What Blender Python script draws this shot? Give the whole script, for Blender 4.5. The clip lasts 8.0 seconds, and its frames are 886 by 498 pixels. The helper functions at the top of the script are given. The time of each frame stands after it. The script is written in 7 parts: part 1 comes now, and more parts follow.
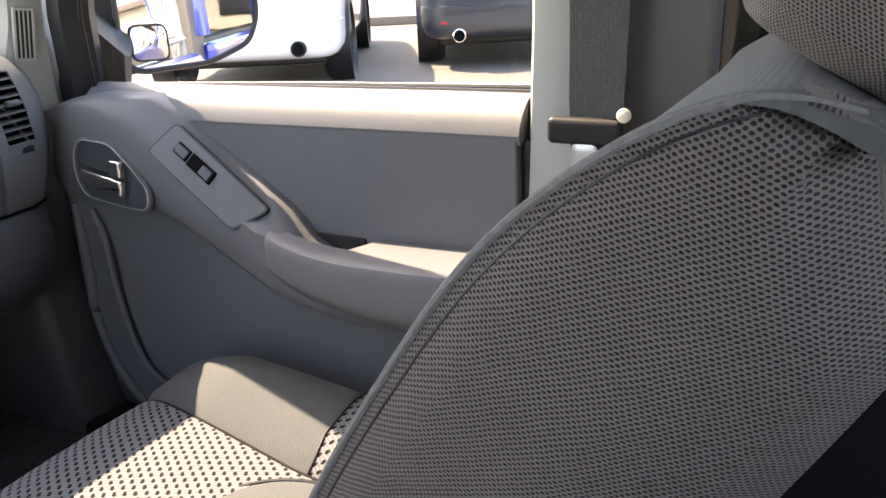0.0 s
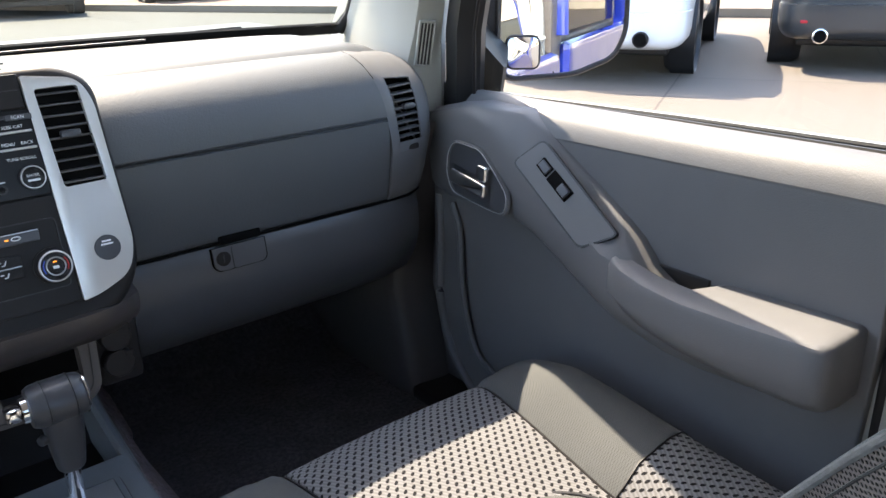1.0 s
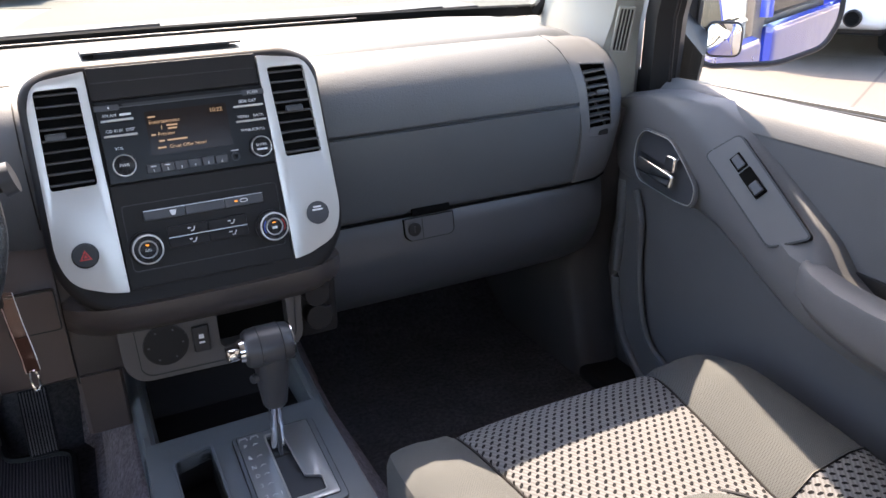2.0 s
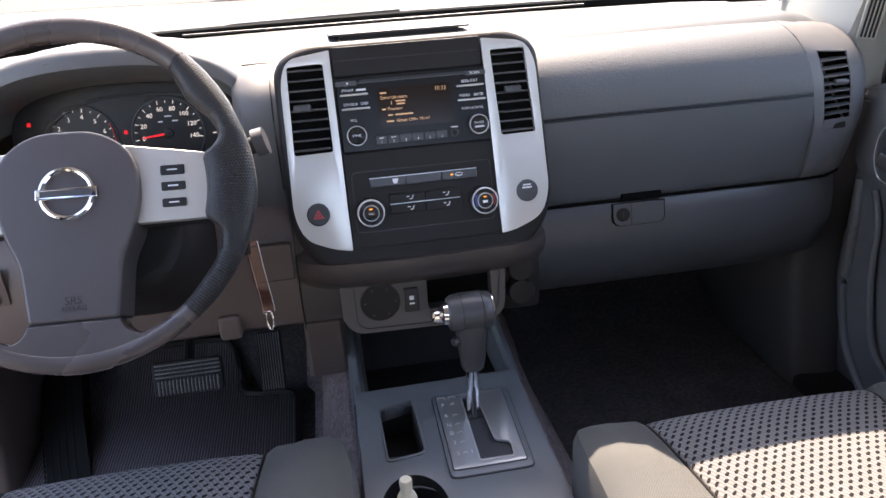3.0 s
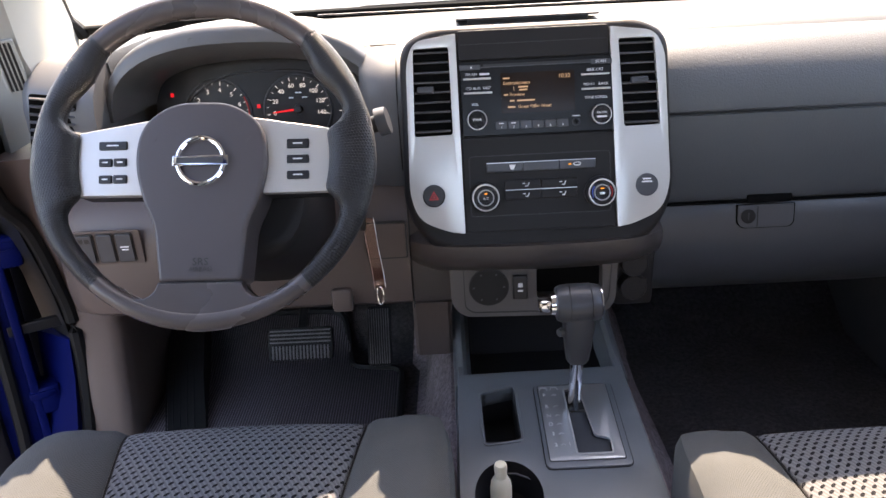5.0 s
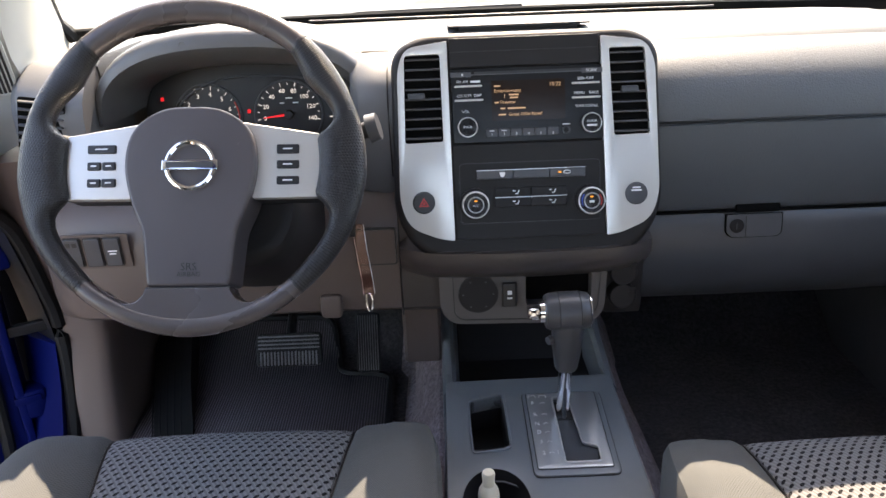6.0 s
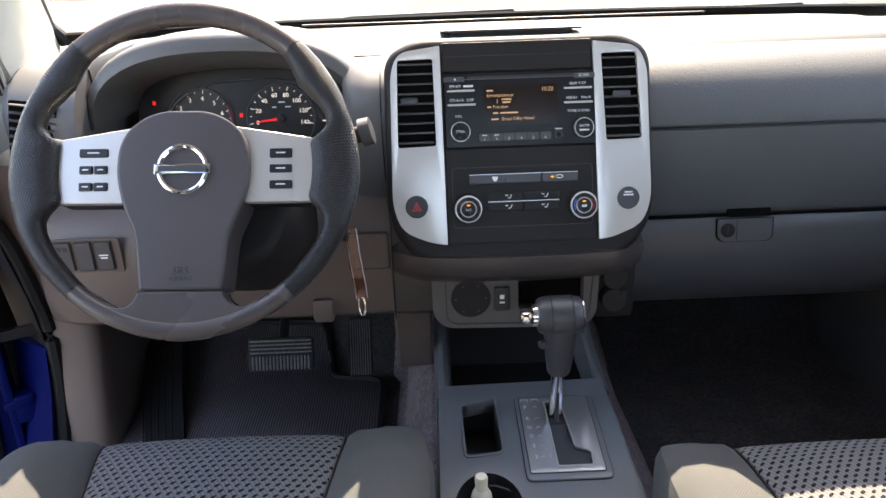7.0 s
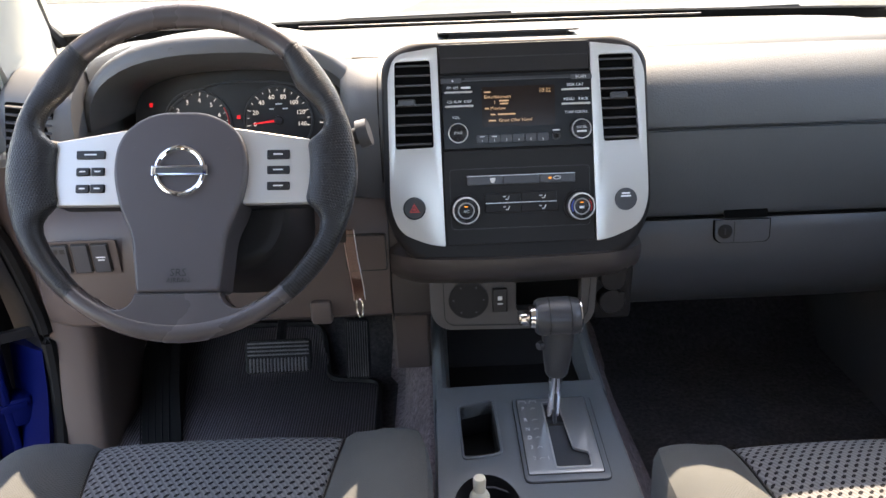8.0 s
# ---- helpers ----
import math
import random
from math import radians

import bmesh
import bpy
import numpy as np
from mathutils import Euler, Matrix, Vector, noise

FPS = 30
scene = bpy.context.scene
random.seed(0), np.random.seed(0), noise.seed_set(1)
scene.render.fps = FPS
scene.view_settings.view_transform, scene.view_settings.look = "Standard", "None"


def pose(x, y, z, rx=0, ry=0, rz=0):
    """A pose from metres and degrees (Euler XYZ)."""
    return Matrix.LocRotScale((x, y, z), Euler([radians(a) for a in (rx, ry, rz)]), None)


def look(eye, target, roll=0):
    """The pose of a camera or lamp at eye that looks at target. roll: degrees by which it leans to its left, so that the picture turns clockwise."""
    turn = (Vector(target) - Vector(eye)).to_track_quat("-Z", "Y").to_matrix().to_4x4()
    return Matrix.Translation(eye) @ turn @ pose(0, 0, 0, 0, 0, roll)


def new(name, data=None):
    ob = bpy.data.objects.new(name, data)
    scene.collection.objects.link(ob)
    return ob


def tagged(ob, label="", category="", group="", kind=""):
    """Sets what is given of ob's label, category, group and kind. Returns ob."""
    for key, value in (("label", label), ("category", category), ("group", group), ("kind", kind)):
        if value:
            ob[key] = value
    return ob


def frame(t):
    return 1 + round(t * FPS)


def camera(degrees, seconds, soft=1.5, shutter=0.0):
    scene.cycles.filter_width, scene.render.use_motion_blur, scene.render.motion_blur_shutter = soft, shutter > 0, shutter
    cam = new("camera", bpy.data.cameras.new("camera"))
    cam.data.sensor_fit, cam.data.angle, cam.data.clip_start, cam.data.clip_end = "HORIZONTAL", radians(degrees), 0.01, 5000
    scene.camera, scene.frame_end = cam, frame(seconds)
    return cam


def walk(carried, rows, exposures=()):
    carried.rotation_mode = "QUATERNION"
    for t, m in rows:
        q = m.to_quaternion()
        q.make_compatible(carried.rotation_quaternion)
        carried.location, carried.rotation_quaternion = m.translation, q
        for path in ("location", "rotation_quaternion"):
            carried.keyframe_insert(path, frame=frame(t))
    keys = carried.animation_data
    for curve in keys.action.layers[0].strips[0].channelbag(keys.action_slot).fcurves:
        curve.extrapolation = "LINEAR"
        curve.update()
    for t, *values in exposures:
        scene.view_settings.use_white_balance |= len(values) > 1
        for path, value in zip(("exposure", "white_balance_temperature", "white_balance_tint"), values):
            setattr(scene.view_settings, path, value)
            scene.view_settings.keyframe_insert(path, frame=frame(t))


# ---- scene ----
cam = camera(58.9, 8.0)
PATH = [
    (0, (-0.046, -0.902, 0.915), (1.608, -0.023, 0.213), -2.7),
    (0.5, (-0.054, -0.856, 0.948), (1.375, 0.353, 0.244), -1.4),
    (0.8, (-0.082, -0.8675, 0.9715), (1.2, 0.494, 0.264), -1.25),
    (1, (-0.091, -0.872, 0.977), (1.081, 0.582, 0.26), -1.3),
    (2.3, (-0.13, -0.897, 1.007), (0.542, 0.816, 0.224), -1.7),
    (2.5, (-0.122, -0.907, 1.005), (0.434, 0.847, 0.222), -2.0),
    (3, (-0.121, -0.925, 1.001), (0.155, 0.897, 0.224), -3.5),
    (3.5, (-0.119, -0.929, 1.0), (-0.031, 0.907, 0.213), -4.0),
    (4, (-0.121, -0.933, 1.0), (-0.134, 0.902, 0.205), -3.6),
    (4.5, (-0.118, -0.93, 0.998), (-0.143, 0.906, 0.204), -3.2),
    (6, (-0.116, -0.928, 0.998), (-0.108, 0.916, 0.224), -2.2),
    (6.5, (-0.117, -0.928, 0.999), (-0.097, 0.918, 0.229), -2.1),
    (7, (-0.118, -0.929, 0.998), (-0.087, 0.919, 0.234), -1.9),
    (7.5, (-0.117, -0.929, 0.998), (-0.083, 0.92, 0.235), -1.9),
    (8, (-0.119, -0.929, 0.997), (-0.08, 0.921, 0.238), -1.9),
]
walk(cam, [(t, look(eye, target, roll)) for t, eye, target, roll in PATH], exposures=[(0, 3.27, 7900, 18), (0.6, 3.02, 7800, 17), (1.0, 2.91, 7000, 13), (2.5, 3.14, 7200, 21), (4.5, 3.17, 7500, 22), (6, 3.18, 7600, 17), (8, 3.18, 7600, 16)])

# ---- light ----
SUN_EL, SUN_AZ = 51.0, 7.0        # degrees above the horizon; degrees from +y towards +x
world = bpy.data.worlds.new("sky")
scene.world = world
world.use_nodes = True
wn = world.node_tree
sky = wn.nodes.new("ShaderNodeTexSky")
sky.sky_type = "NISHITA"
sky.sun_disc = False
sky.sun_elevation = radians(SUN_EL)
sky.sun_rotation = radians(SUN_AZ)
sky.dust_density = 1.5
wn.links.new(sky.outputs[0], wn.nodes["Background"].inputs[0])
wn.nodes["Background"].inputs[1].default_value = 0.15
sun = new("sun", bpy.data.lights.new("sun", "SUN"))
sun.data.energy = 2.8
sun.data.angle = radians(0.5)
sun.data.color = (1.0, 0.90, 0.74)
sdir = Vector((math.sin(radians(SUN_AZ)) * math.cos(radians(SUN_EL)), math.cos(radians(SUN_AZ)) * math.cos(radians(SUN_EL)), math.sin(radians(SUN_EL))))
sun.matrix_world = look(sdir * 20, (0, 0, 0))


# ---- materials ----
def nodes_of(name):
    m = bpy.data.materials.new(name)
    m.use_nodes = True
    return m, m.node_tree, m.node_tree.nodes["Principled BSDF"]


def link(nt, a, b):
    nt.links.new(a, b)


def math_node(nt, op, a, b=None, c=None):
    n = nt.nodes.new("ShaderNodeMath")
    n.operation = op
    for i, v in enumerate((a, b, c)):
        if v is None:
            continue
        if isinstance(v, (int, float)):
            n.inputs[i].default_value = v
        else:
            nt.links.new(v, n.inputs[i])
    return n.outputs[0]


def noise_of(nt, scale, detail=3.0, rough=0.55, coord="Object", stretch=None):
    tc = nt.nodes.new("ShaderNodeTexCoord")
    n = nt.nodes.new("ShaderNodeTexNoise")
    n.inputs["Scale"].default_value = scale
    n.inputs["Detail"].default_value = detail
    n.inputs["Roughness"].default_value = rough
    out = tc.outputs[coord]
    if stretch:
        mp = nt.nodes.new("ShaderNodeMapping")
        mp.inputs["Scale"].default_value = stretch
        nt.links.new(out, mp.inputs[0])
        out = mp.outputs[0]
    nt.links.new(out, n.inputs["Vector"])
    return n.outputs[0]


def mixed(nt, fac, a, b):
    mx = nt.nodes.new("ShaderNodeMix")
    mx.data_type = "RGBA"
    for i, v in ((0, fac), (6, a), (7, b)):
        if isinstance(v, (int, float)):
            mx.inputs[i].default_value = v
        elif isinstance(v, tuple):
            mx.inputs[i].default_value = (*v, 1)
        else:
            nt.links.new(v, mx.inputs[i])
    return mx.outputs[2]


def bumped(nt, bsdf, height, strength=0.2, distance=0.001):
    b = nt.nodes.new("ShaderNodeBump")
    b.inputs["Strength"].default_value = strength
    b.inputs["Distance"].default_value = distance
    nt.links.new(height, b.inputs["Height"])
    nt.links.new(b.outputs[0], bsdf.inputs["Normal"])


def plain(name, col, rough=0.5, metal=0.0, vary=0.12, grain=900.0, bump=0.12, patch=9.0, spec=0.5, coat=0.0):
    """Moulded or painted surface: fine grain, soft patches of wear and dust."""
    m, nt, b = nodes_of(name)
    big = noise_of(nt, patch, 4)
    fine = noise_of(nt, grain, 2)
    lo = tuple(c * (1 - vary) for c in col)
    hi = tuple(min(1, c * (1 + vary)) for c in col)
    link(nt, mixed(nt, big, lo, hi), b.inputs["Base Color"])
    link(nt, math_node(nt, "MULTIPLY_ADD", big, 0.14, rough - 0.07), b.inputs["Roughness"])
    b.inputs["Metallic"].default_value = metal
    b.inputs["Specular IOR Level"].default_value = spec
    b.inputs["Coat Weight"].default_value = coat
    b.inputs["Coat Roughness"].default_value = 0.05
    if bump:
        bumped(nt, b, fine, bump, 0.0006)
    return m


def cells(nt, a, bb, uv=True, stagger=0.5, wob=0.0):
    """Staggered cells of a x bb metres: centred coordinates inside the cell, and the row number."""
    tc = nt.nodes.new("ShaderNodeTexCoord")
    sp = nt.nodes.new("ShaderNodeSeparateXYZ")
    src = tc.outputs["UV" if uv else "Object"]
    if wob:
        # threads never lie quite straight
        acc = src
        for sc, am in ((70.0, wob * 2.2), (420.0, wob)):
            n = nt.nodes.new("ShaderNodeTexNoise")
            n.inputs["Scale"].default_value = sc
            n.inputs["Detail"].default_value = 1.0
            nt.links.new(src, n.inputs["Vector"])
            vm = nt.nodes.new("ShaderNodeVectorMath")
            vm.operation = "MULTIPLY_ADD"
            nt.links.new(n.outputs["Color"], vm.inputs[0])
            vm.inputs[1].default_value = (am, am, 0)
            nt.links.new(acc, vm.inputs[2])
            acc = vm.outputs[0]
        src = acc
    nt.links.new(src, sp.inputs[0])
    v = math_node(nt, "DIVIDE", sp.outputs[1], bb)
    row = math_node(nt, "FLOOR", v)
    u = math_node(nt, "ADD", math_node(nt, "DIVIDE", sp.outputs[0], a), math_node(nt, "MULTIPLY", row, stagger))
    fu = math_node(nt, "SUBTRACT", math_node(nt, "FRACT", u), 0.5)
    fv = math_node(nt, "SUBTRACT", math_node(nt, "FRACT", v), 0.5)
    return fu, fv, row


def woven(name, base, dark, a, bb, turn, rl, rs, rough=0.9, depth=0.0015, strength=0.7, wob=0.0, thread=0.0):
    """Knitted cloth with rows of slanting dark eyelets."""
    m, nt, b = nodes_of(name)
    fu, fv, row = cells(nt, a, bb, wob=wob)
    co, si = math.cos(radians(turn)), math.sin(radians(turn))
    p = math_node(nt, "ADD", math_node(nt, "MULTIPLY", fu, a * co / rl), math_node(nt, "MULTIPLY", fv, bb * si / rl))
    q = math_node(nt, "ADD", math_node(nt, "MULTIPLY", fu, -a * si / rs), math_node(nt, "MULTIPLY", fv, bb * co / rs))
    d = math_node(nt, "ADD", math_node(nt, "POWER", math_node(nt, "ABSOLUTE", p), 2.0), math_node(nt, "POWER", math_node(nt, "ABSOLUTE", q), 2.0))
    mask = nt.nodes.new("ShaderNodeMapRange")
    mask.interpolation_type = "SMOOTHSTEP"
    mask.inputs[1].default_value, mask.inputs[2].default_value = 0.6, 1.5
    nt.links.new(d, mask.inputs[0])
    fine = noise_of(nt, 1500, 2)
    big = noise_of(nt, 14, 4)
    cloth = mixed(nt, big, tuple(c * 0.85 for c in base), tuple(c * 1.15 for c in base))
    cloth = mixed(nt, math_node(nt, "MULTIPLY", fine, 0.5), cloth, tuple(c * 0.6 for c in base))
    knit = None
    if thread:
        # slanting yarns between the eyelets
        ph = math_node(nt, "ADD", math_node(nt, "MULTIPLY", fu, 4 * math.pi), math_node(nt, "MULTIPLY", fv, 2 * math.pi))
        knit = math_node(nt, "MULTIPLY_ADD", math_node(nt, "SINE", ph), 0.5, 0.5)
        cloth = mixed(nt, math_node(nt, "MULTIPLY", knit, thread), cloth, tuple(c * 1.9 for c in base))
    link(nt, mixed(nt, mask.outputs[0], dark, cloth), b.inputs["Base Color"])
    b.inputs["Roughness"].default_value = rough
    b.inputs["Sheen Weight"].default_value = 0.06
    b.inputs["Specular IOR Level"].default_value = 0.2 if rough > 0.5 else 0.4
    h = math_node(nt, "ADD", mask.outputs[0], math_node(nt, "MULTIPLY", fine, 0.25))
    if knit is not None:
        h = math_node(nt, "ADD", h, math_node(nt, "MULTIPLY", knit, 0.35))
    bumped(nt, b, h, strength, depth)
    return m


def ribbed(name, col, pitch, rough=0.9, axis=0, depth=0.002, hairy=0.5):
    m, nt, b = nodes_of(name)
    tc = nt.nodes.new("ShaderNodeTexCoord")
    sp = nt.nodes.new("ShaderNodeSeparateXYZ")
    nt.links.new(tc.outputs["Object"], sp.inputs[0])
    fine = noise_of(nt, 700, 3)
    x = math_node(nt, "MULTIPLY", math_node(nt, "ADD", sp.outputs[axis], math_node(nt, "MULTIPLY", fine, 0.002)), 2 * math.pi / pitch)
    w = math_node(nt, "MULTIPLY_ADD", math_node(nt, "SINE", x), 0.5, 0.5)
    link(nt, mixed(nt, math_node(nt, "MULTIPLY", w, fine), tuple(c * 0.35 for c in col), tuple(c * 1.7 for c in col)), b.inputs["Base Color"])
    b.inputs["Roughness"].default_value = rough
    b.inputs["Specular IOR Level"].default_value = 0.2
    bumped(nt, b, math_node(nt, "ADD", w, math_node(nt, "MULTIPLY", fine, hairy)), 0.8, depth)
    return m


def carpet_cloth(name, col):
    m, nt, b = nodes_of(name)
    fine = noise_of(nt, 450, 4, 0.7)
    big = noise_of(nt, 18, 4)
    mid = noise_of(nt, 130, 3, 0.6)
    f = math_node(nt, "MULTIPLY", math_node(nt, "ADD", fine, math_node(nt, "MULTIPLY_ADD", mid, 1.2, -0.6)), math_node(nt, "ADD", big, 0.5))
    link(nt, mixed(nt, f, tuple(c * 0.3 for c in col), tuple(c * 1.8 for c in col)), b.inputs["Base Color"])
    b.inputs["Roughness"].default_value = 0.95
    b.inputs["Specular IOR Level"].default_value = 0.1
    bumped(nt, b, fine, 1.0, 0.003)
    return m


def glow(name, col, power):
    m, nt, b = nodes_of(name)
    b.inputs["Base Color"].default_value = (*[c * 0.2 for c in col], 1)
    b.inputs["Emission Color"].default_value = (*col, 1)
    b.inputs["Emission Strength"].default_value = power
    return m


def pane_glass(name, tint, gloss=1.0):
    """A thin pane: clear, with a mirror-like sheen that grows at grazing angles."""
    m, nt, b = nodes_of(name)
    nt.nodes.remove(b)
    out = nt.nodes["Material Output"]
    tr = nt.nodes.new("ShaderNodeBsdfTransparent")
    tr.inputs[0].default_value = (*tint, 1)
    gl = nt.nodes.new("ShaderNodeBsdfGlossy")
    gl.inputs["Roughness"].default_value = 0.02
    fr = nt.nodes.new("ShaderNodeFresnel")
    fr.inputs[0].default_value = 1.5
    mx = nt.nodes.new("ShaderNodeMixShader")
    nt.links.new(math_node(nt, "MULTIPLY", fr.outputs[0], gloss), mx.inputs[0])
    nt.links.new(tr.outputs[0], mx.inputs[1])
    nt.links.new(gl.outputs[0], mx.inputs[2])
    nt.links.new(mx.outputs[0], out.inputs[0])
    return m


def concrete(name, col, slab=0.0):
    m, nt, b = nodes_of(name)
    big = noise_of(nt, 0.35, 6, 0.6)
    mid = noise_of(nt, 6, 5, 0.6)
    fine = noise_of(nt, 120, 3)
    c = mixed(nt, big, tuple(v * 0.82 for v in col), tuple(v * 1.15 for v in col))
    c = mixed(nt, math_node(nt, "MULTIPLY", mid, 0.45), c, tuple(v * 0.72 for v in col))
    # dark drips and hairline cracks
    tc = nt.nodes.new("ShaderNodeTexCoord")
    vo = nt.nodes.new("ShaderNodeTexVoronoi")
    vo.feature = "DISTANCE_TO_EDGE"
    vo.inputs["Scale"].default_value = 0.22
    nt.links.new(tc.outputs["Object"], vo.inputs["Vector"])
    crack = math_node(nt, "LESS_THAN", vo.outputs["Distance"], 0.0009)
    c = mixed(nt, math_node(nt, "MULTIPLY", crack, 0.6), c, tuple(v * 0.4 for v in col))
    if slab:
        sp = nt.nodes.new("ShaderNodeSeparateXYZ")
        rt = nt.nodes.new("ShaderNodeMapping")
        rt.inputs["Rotation"].default_value = (0, 0, radians(-29))
        nt.links.new(tc.outputs["Object"], rt.inputs[0])
        nt.links.new(rt.outputs[0], sp.inputs[0])
        for i in (0, 1):
            ln = math_node(nt, "LESS_THAN", math_node(nt, "FRACT", math_node(nt, "DIVIDE", math_node(nt, "ADD", sp.outputs[i], math_node(nt, "MULTIPLY", mid, 0.02)), slab)), 0.006)
            c = mixed(nt, math_node(nt, "MULTIPLY", ln, 0.7), c, tuple(v * 0.35 for v in col))
    link(nt, c, b.inputs["Base Color"])
    b.inputs["Roughness"].default_value = 0.85
    bumped(nt, b, fine, 0.3, 0.004)
    return m


HOOD = plain("hood_plastic", (0.100, 0.099, 0.099), 0.40, vary=0.10, grain=520, bump=0.4)
GREY = plain("graphite_plastic", (0.121, 0.122, 0.126), 0.43, vary=0.12, grain=520, bump=0.4, spec=0.24)
DASH = plain("soft_dash_skin", (0.092, 0.098, 0.105), 0.50, vary=0.10, grain=420, bump=0.7, spec=0.22)
LOWER = plain("warm_grey_plastic", (0.097, 0.071, 0.062), 0.44, vary=0.10)
SURROUND = plain("dark_warm_plastic", (0.058, 0.047, 0.043), 0.40, vary=0.10)
FACE = plain("console_face_plastic", (0.078, 0.070, 0.067), 0.42, vary=0.1)
GRIP = plain("lever_vinyl", (0.050, 0.050, 0.054), 0.36, vary=0.1)
# kick panel plastic, paled for the light on the open-door side
LIT_KICK = plain("lit_kick_plastic", (0.138, 0.102, 0.088), 0.5, vary=0.08)
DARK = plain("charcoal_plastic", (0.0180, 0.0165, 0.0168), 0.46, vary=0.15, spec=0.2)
CONSOLE = plain("console_plastic", (0.150, 0.162, 0.172), 0.36, vary=0.1, spec=0.6)
GLOVE = plain("glove_box_plastic", (0.066, 0.068, 0.074), 0.38, vary=0.1, grain=500, bump=0.3)
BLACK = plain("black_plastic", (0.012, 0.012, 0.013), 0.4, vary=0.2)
GLOSS = plain("radio_black", (0.012, 0.012, 0.013), 0.25, vary=0.15, bump=0.05, spec=0.16)
BUTTON = plain("button_grey", (0.05, 0.052, 0.058), 0.4, vary=0.1)
SILVER = plain("silver_paint", (0.58, 0.57, 0.545), 0.30, metal=0.45, vary=0.03, bump=0.05)
STEEL = plain("brushed_plate", (0.46, 0.47, 0.48), 0.34, metal=0.75, vary=0.06, bump=0.08)
CHROME = plain("chrome", (0.85, 0.85, 0.86), 0.08, metal=1.0, vary=0.02, bump=0.0)
TRIM = plain("pillar_trim", (0.34, 0.34, 0.306), 0.62, vary=0.05)
HEADLINER = plain("headliner_cloth", (0.70, 0.69, 0.66), 0.95, vary=0.05, grain=500, bump=0.4)
# near-zero black that stands in for shade in vents, recesses and bores
VOID = plain("shade_black", (0.003, 0.003, 0.003), 0.9, vary=0.2, bump=0.0, spec=0.1)
# patchy pedal rib rubber, paled for the light the ribs catch
LIT_RIB = plain("lit_pedal_rubber", (0.135, 0.130, 0.132), 0.38, vary=0.45, patch=60, grain=700)
RUBBER = plain("seal_rubber", (0.012, 0.012, 0.012), 0.6, vary=0.2, spec=0.25)
LEATHER = woven("grip_leather", (0.014, 0.0135, 0.0155), (0.002, 0.002, 0.002), 0.0033, 0.0031, 0, 0.0010, 0.0010, rough=0.33, depth=0.0011, strength=0.8)
RIM = plain("rim_vinyl", (0.074, 0.064, 0.064), 0.27, vary=0.08)
HUB = plain("airbag_vinyl", (0.066, 0.057, 0.060), 0.42, vary=0.06)
PATTERN = woven("eyelet_cloth", (0.132, 0.132, 0.136), (0.005, 0.005, 0.007), 0.0116, 0.0082, 36, 0.0035, 0.0019, wob=0.0009, thread=0.35)
MESH = woven("knit_mesh", (0.150, 0.126, 0.118), (0.012, 0.011, 0.011), 0.0024, 0.0014, -14, 0.00084, 0.00040, depth=0.0010, strength=1.0, wob=0.0005)
PIPING = plain("piping_cloth", (0.17, 0.165, 0.16), 1.0, vary=0.35, grain=1600, bump=1.0, patch=300, spec=0.1)
CLOTH = woven("plain_cloth", (0.086, 0.090, 0.090), (0.050, 0.052, 0.053), 0.0024, 0.0018, 25, 0.0007, 0.0005, depth=0.0003, strength=0.5)
# one carpet in two tones: floor darkened for shade, tunnel paled for light
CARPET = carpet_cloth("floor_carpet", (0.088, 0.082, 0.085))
LIT_CARPET = carpet_cloth("tunnel_carpet", (0.29, 0.235, 0.240))
MAT = ribbed("ribbed_mat", (0.215, 0.194, 0.204), 0.0047, depth=0.003)
WEB = ribbed("belt_webbing", (0.11, 0.106, 0.102), 0.0018, axis=1, depth=0.0001)
BLUE = plain("blue_paint", (0.003, 0.015, 0.20), 0.3, metal=0.2, vary=0.05, bump=0.0, coat=1.0)
# body blue with less gloss, darkened for the shade in the door opening
SHADED_BLUE = plain("shaded_blue_paint", (0.001, 0.005, 0.065), 0.45, vary=0.3, bump=0.05, spec=0.1)
WHITE = plain("white_paint", (0.78, 0.79, 0.80), 0.3, vary=0.02, bump=0.0, coat=1.0)
NIGHT = plain("black_paint", (0.03, 0.032, 0.035), 0.3, vary=0.1, bump=0.0, coat=0.8)
TYRE = plain("tyre_rubber", (0.018, 0.018, 0.018), 0.75, vary=0.25, grain=200)
ALLOY = plain("wheel_alloy", (0.35, 0.36, 0.37), 0.3, metal=0.9, vary=0.1)
REDLENS = plain("red_reflector", (0.45, 0.02, 0.03), 0.2, vary=0.1, bump=0.0)
AMBER = glow("amber_light", (1.0, 0.32, 0.03), 0.3)
REDGLOW = glow("red_light", (1.0, 0.02, 0.03), 0.10)
SLATGREY = plain("slat_plastic", (0.075, 0.073, 0.075), 0.38, vary=0.1)
NUMERAL = glow("dial_print", (1.0, 0.98, 0.95), 0.10)
ORANGE = glow("display_amber", (1.0, 0.64, 0.36), 0.065)
DISPLAY = plain("display_dark", (0.016, 0.009, 0.006), 0.15, vary=0.3, bump=0.0, spec=0.2)
PRINT = plain("white_print", (0.78, 0.78, 0.78), 0.5, vary=0.05, bump=0.0)
REDPRINT = plain("red_print", (0.5, 0.03, 0.03), 0.45, vary=0.05, bump=0.0)
BLUEPRINT = plain("blue_print", (0.06, 0.12, 0.5), 0.45, vary=0.05, bump=0.0)
CREAM = plain("cream_plastic", (0.62, 0.57, 0.44), 0.4, vary=0.06, bump=0.05)
ACRYL = pane_glass("clear_tag", (0.84, 0.66, 0.61))
GLASS = pane_glass("side_glass", (0.94, 0.96, 0.95))
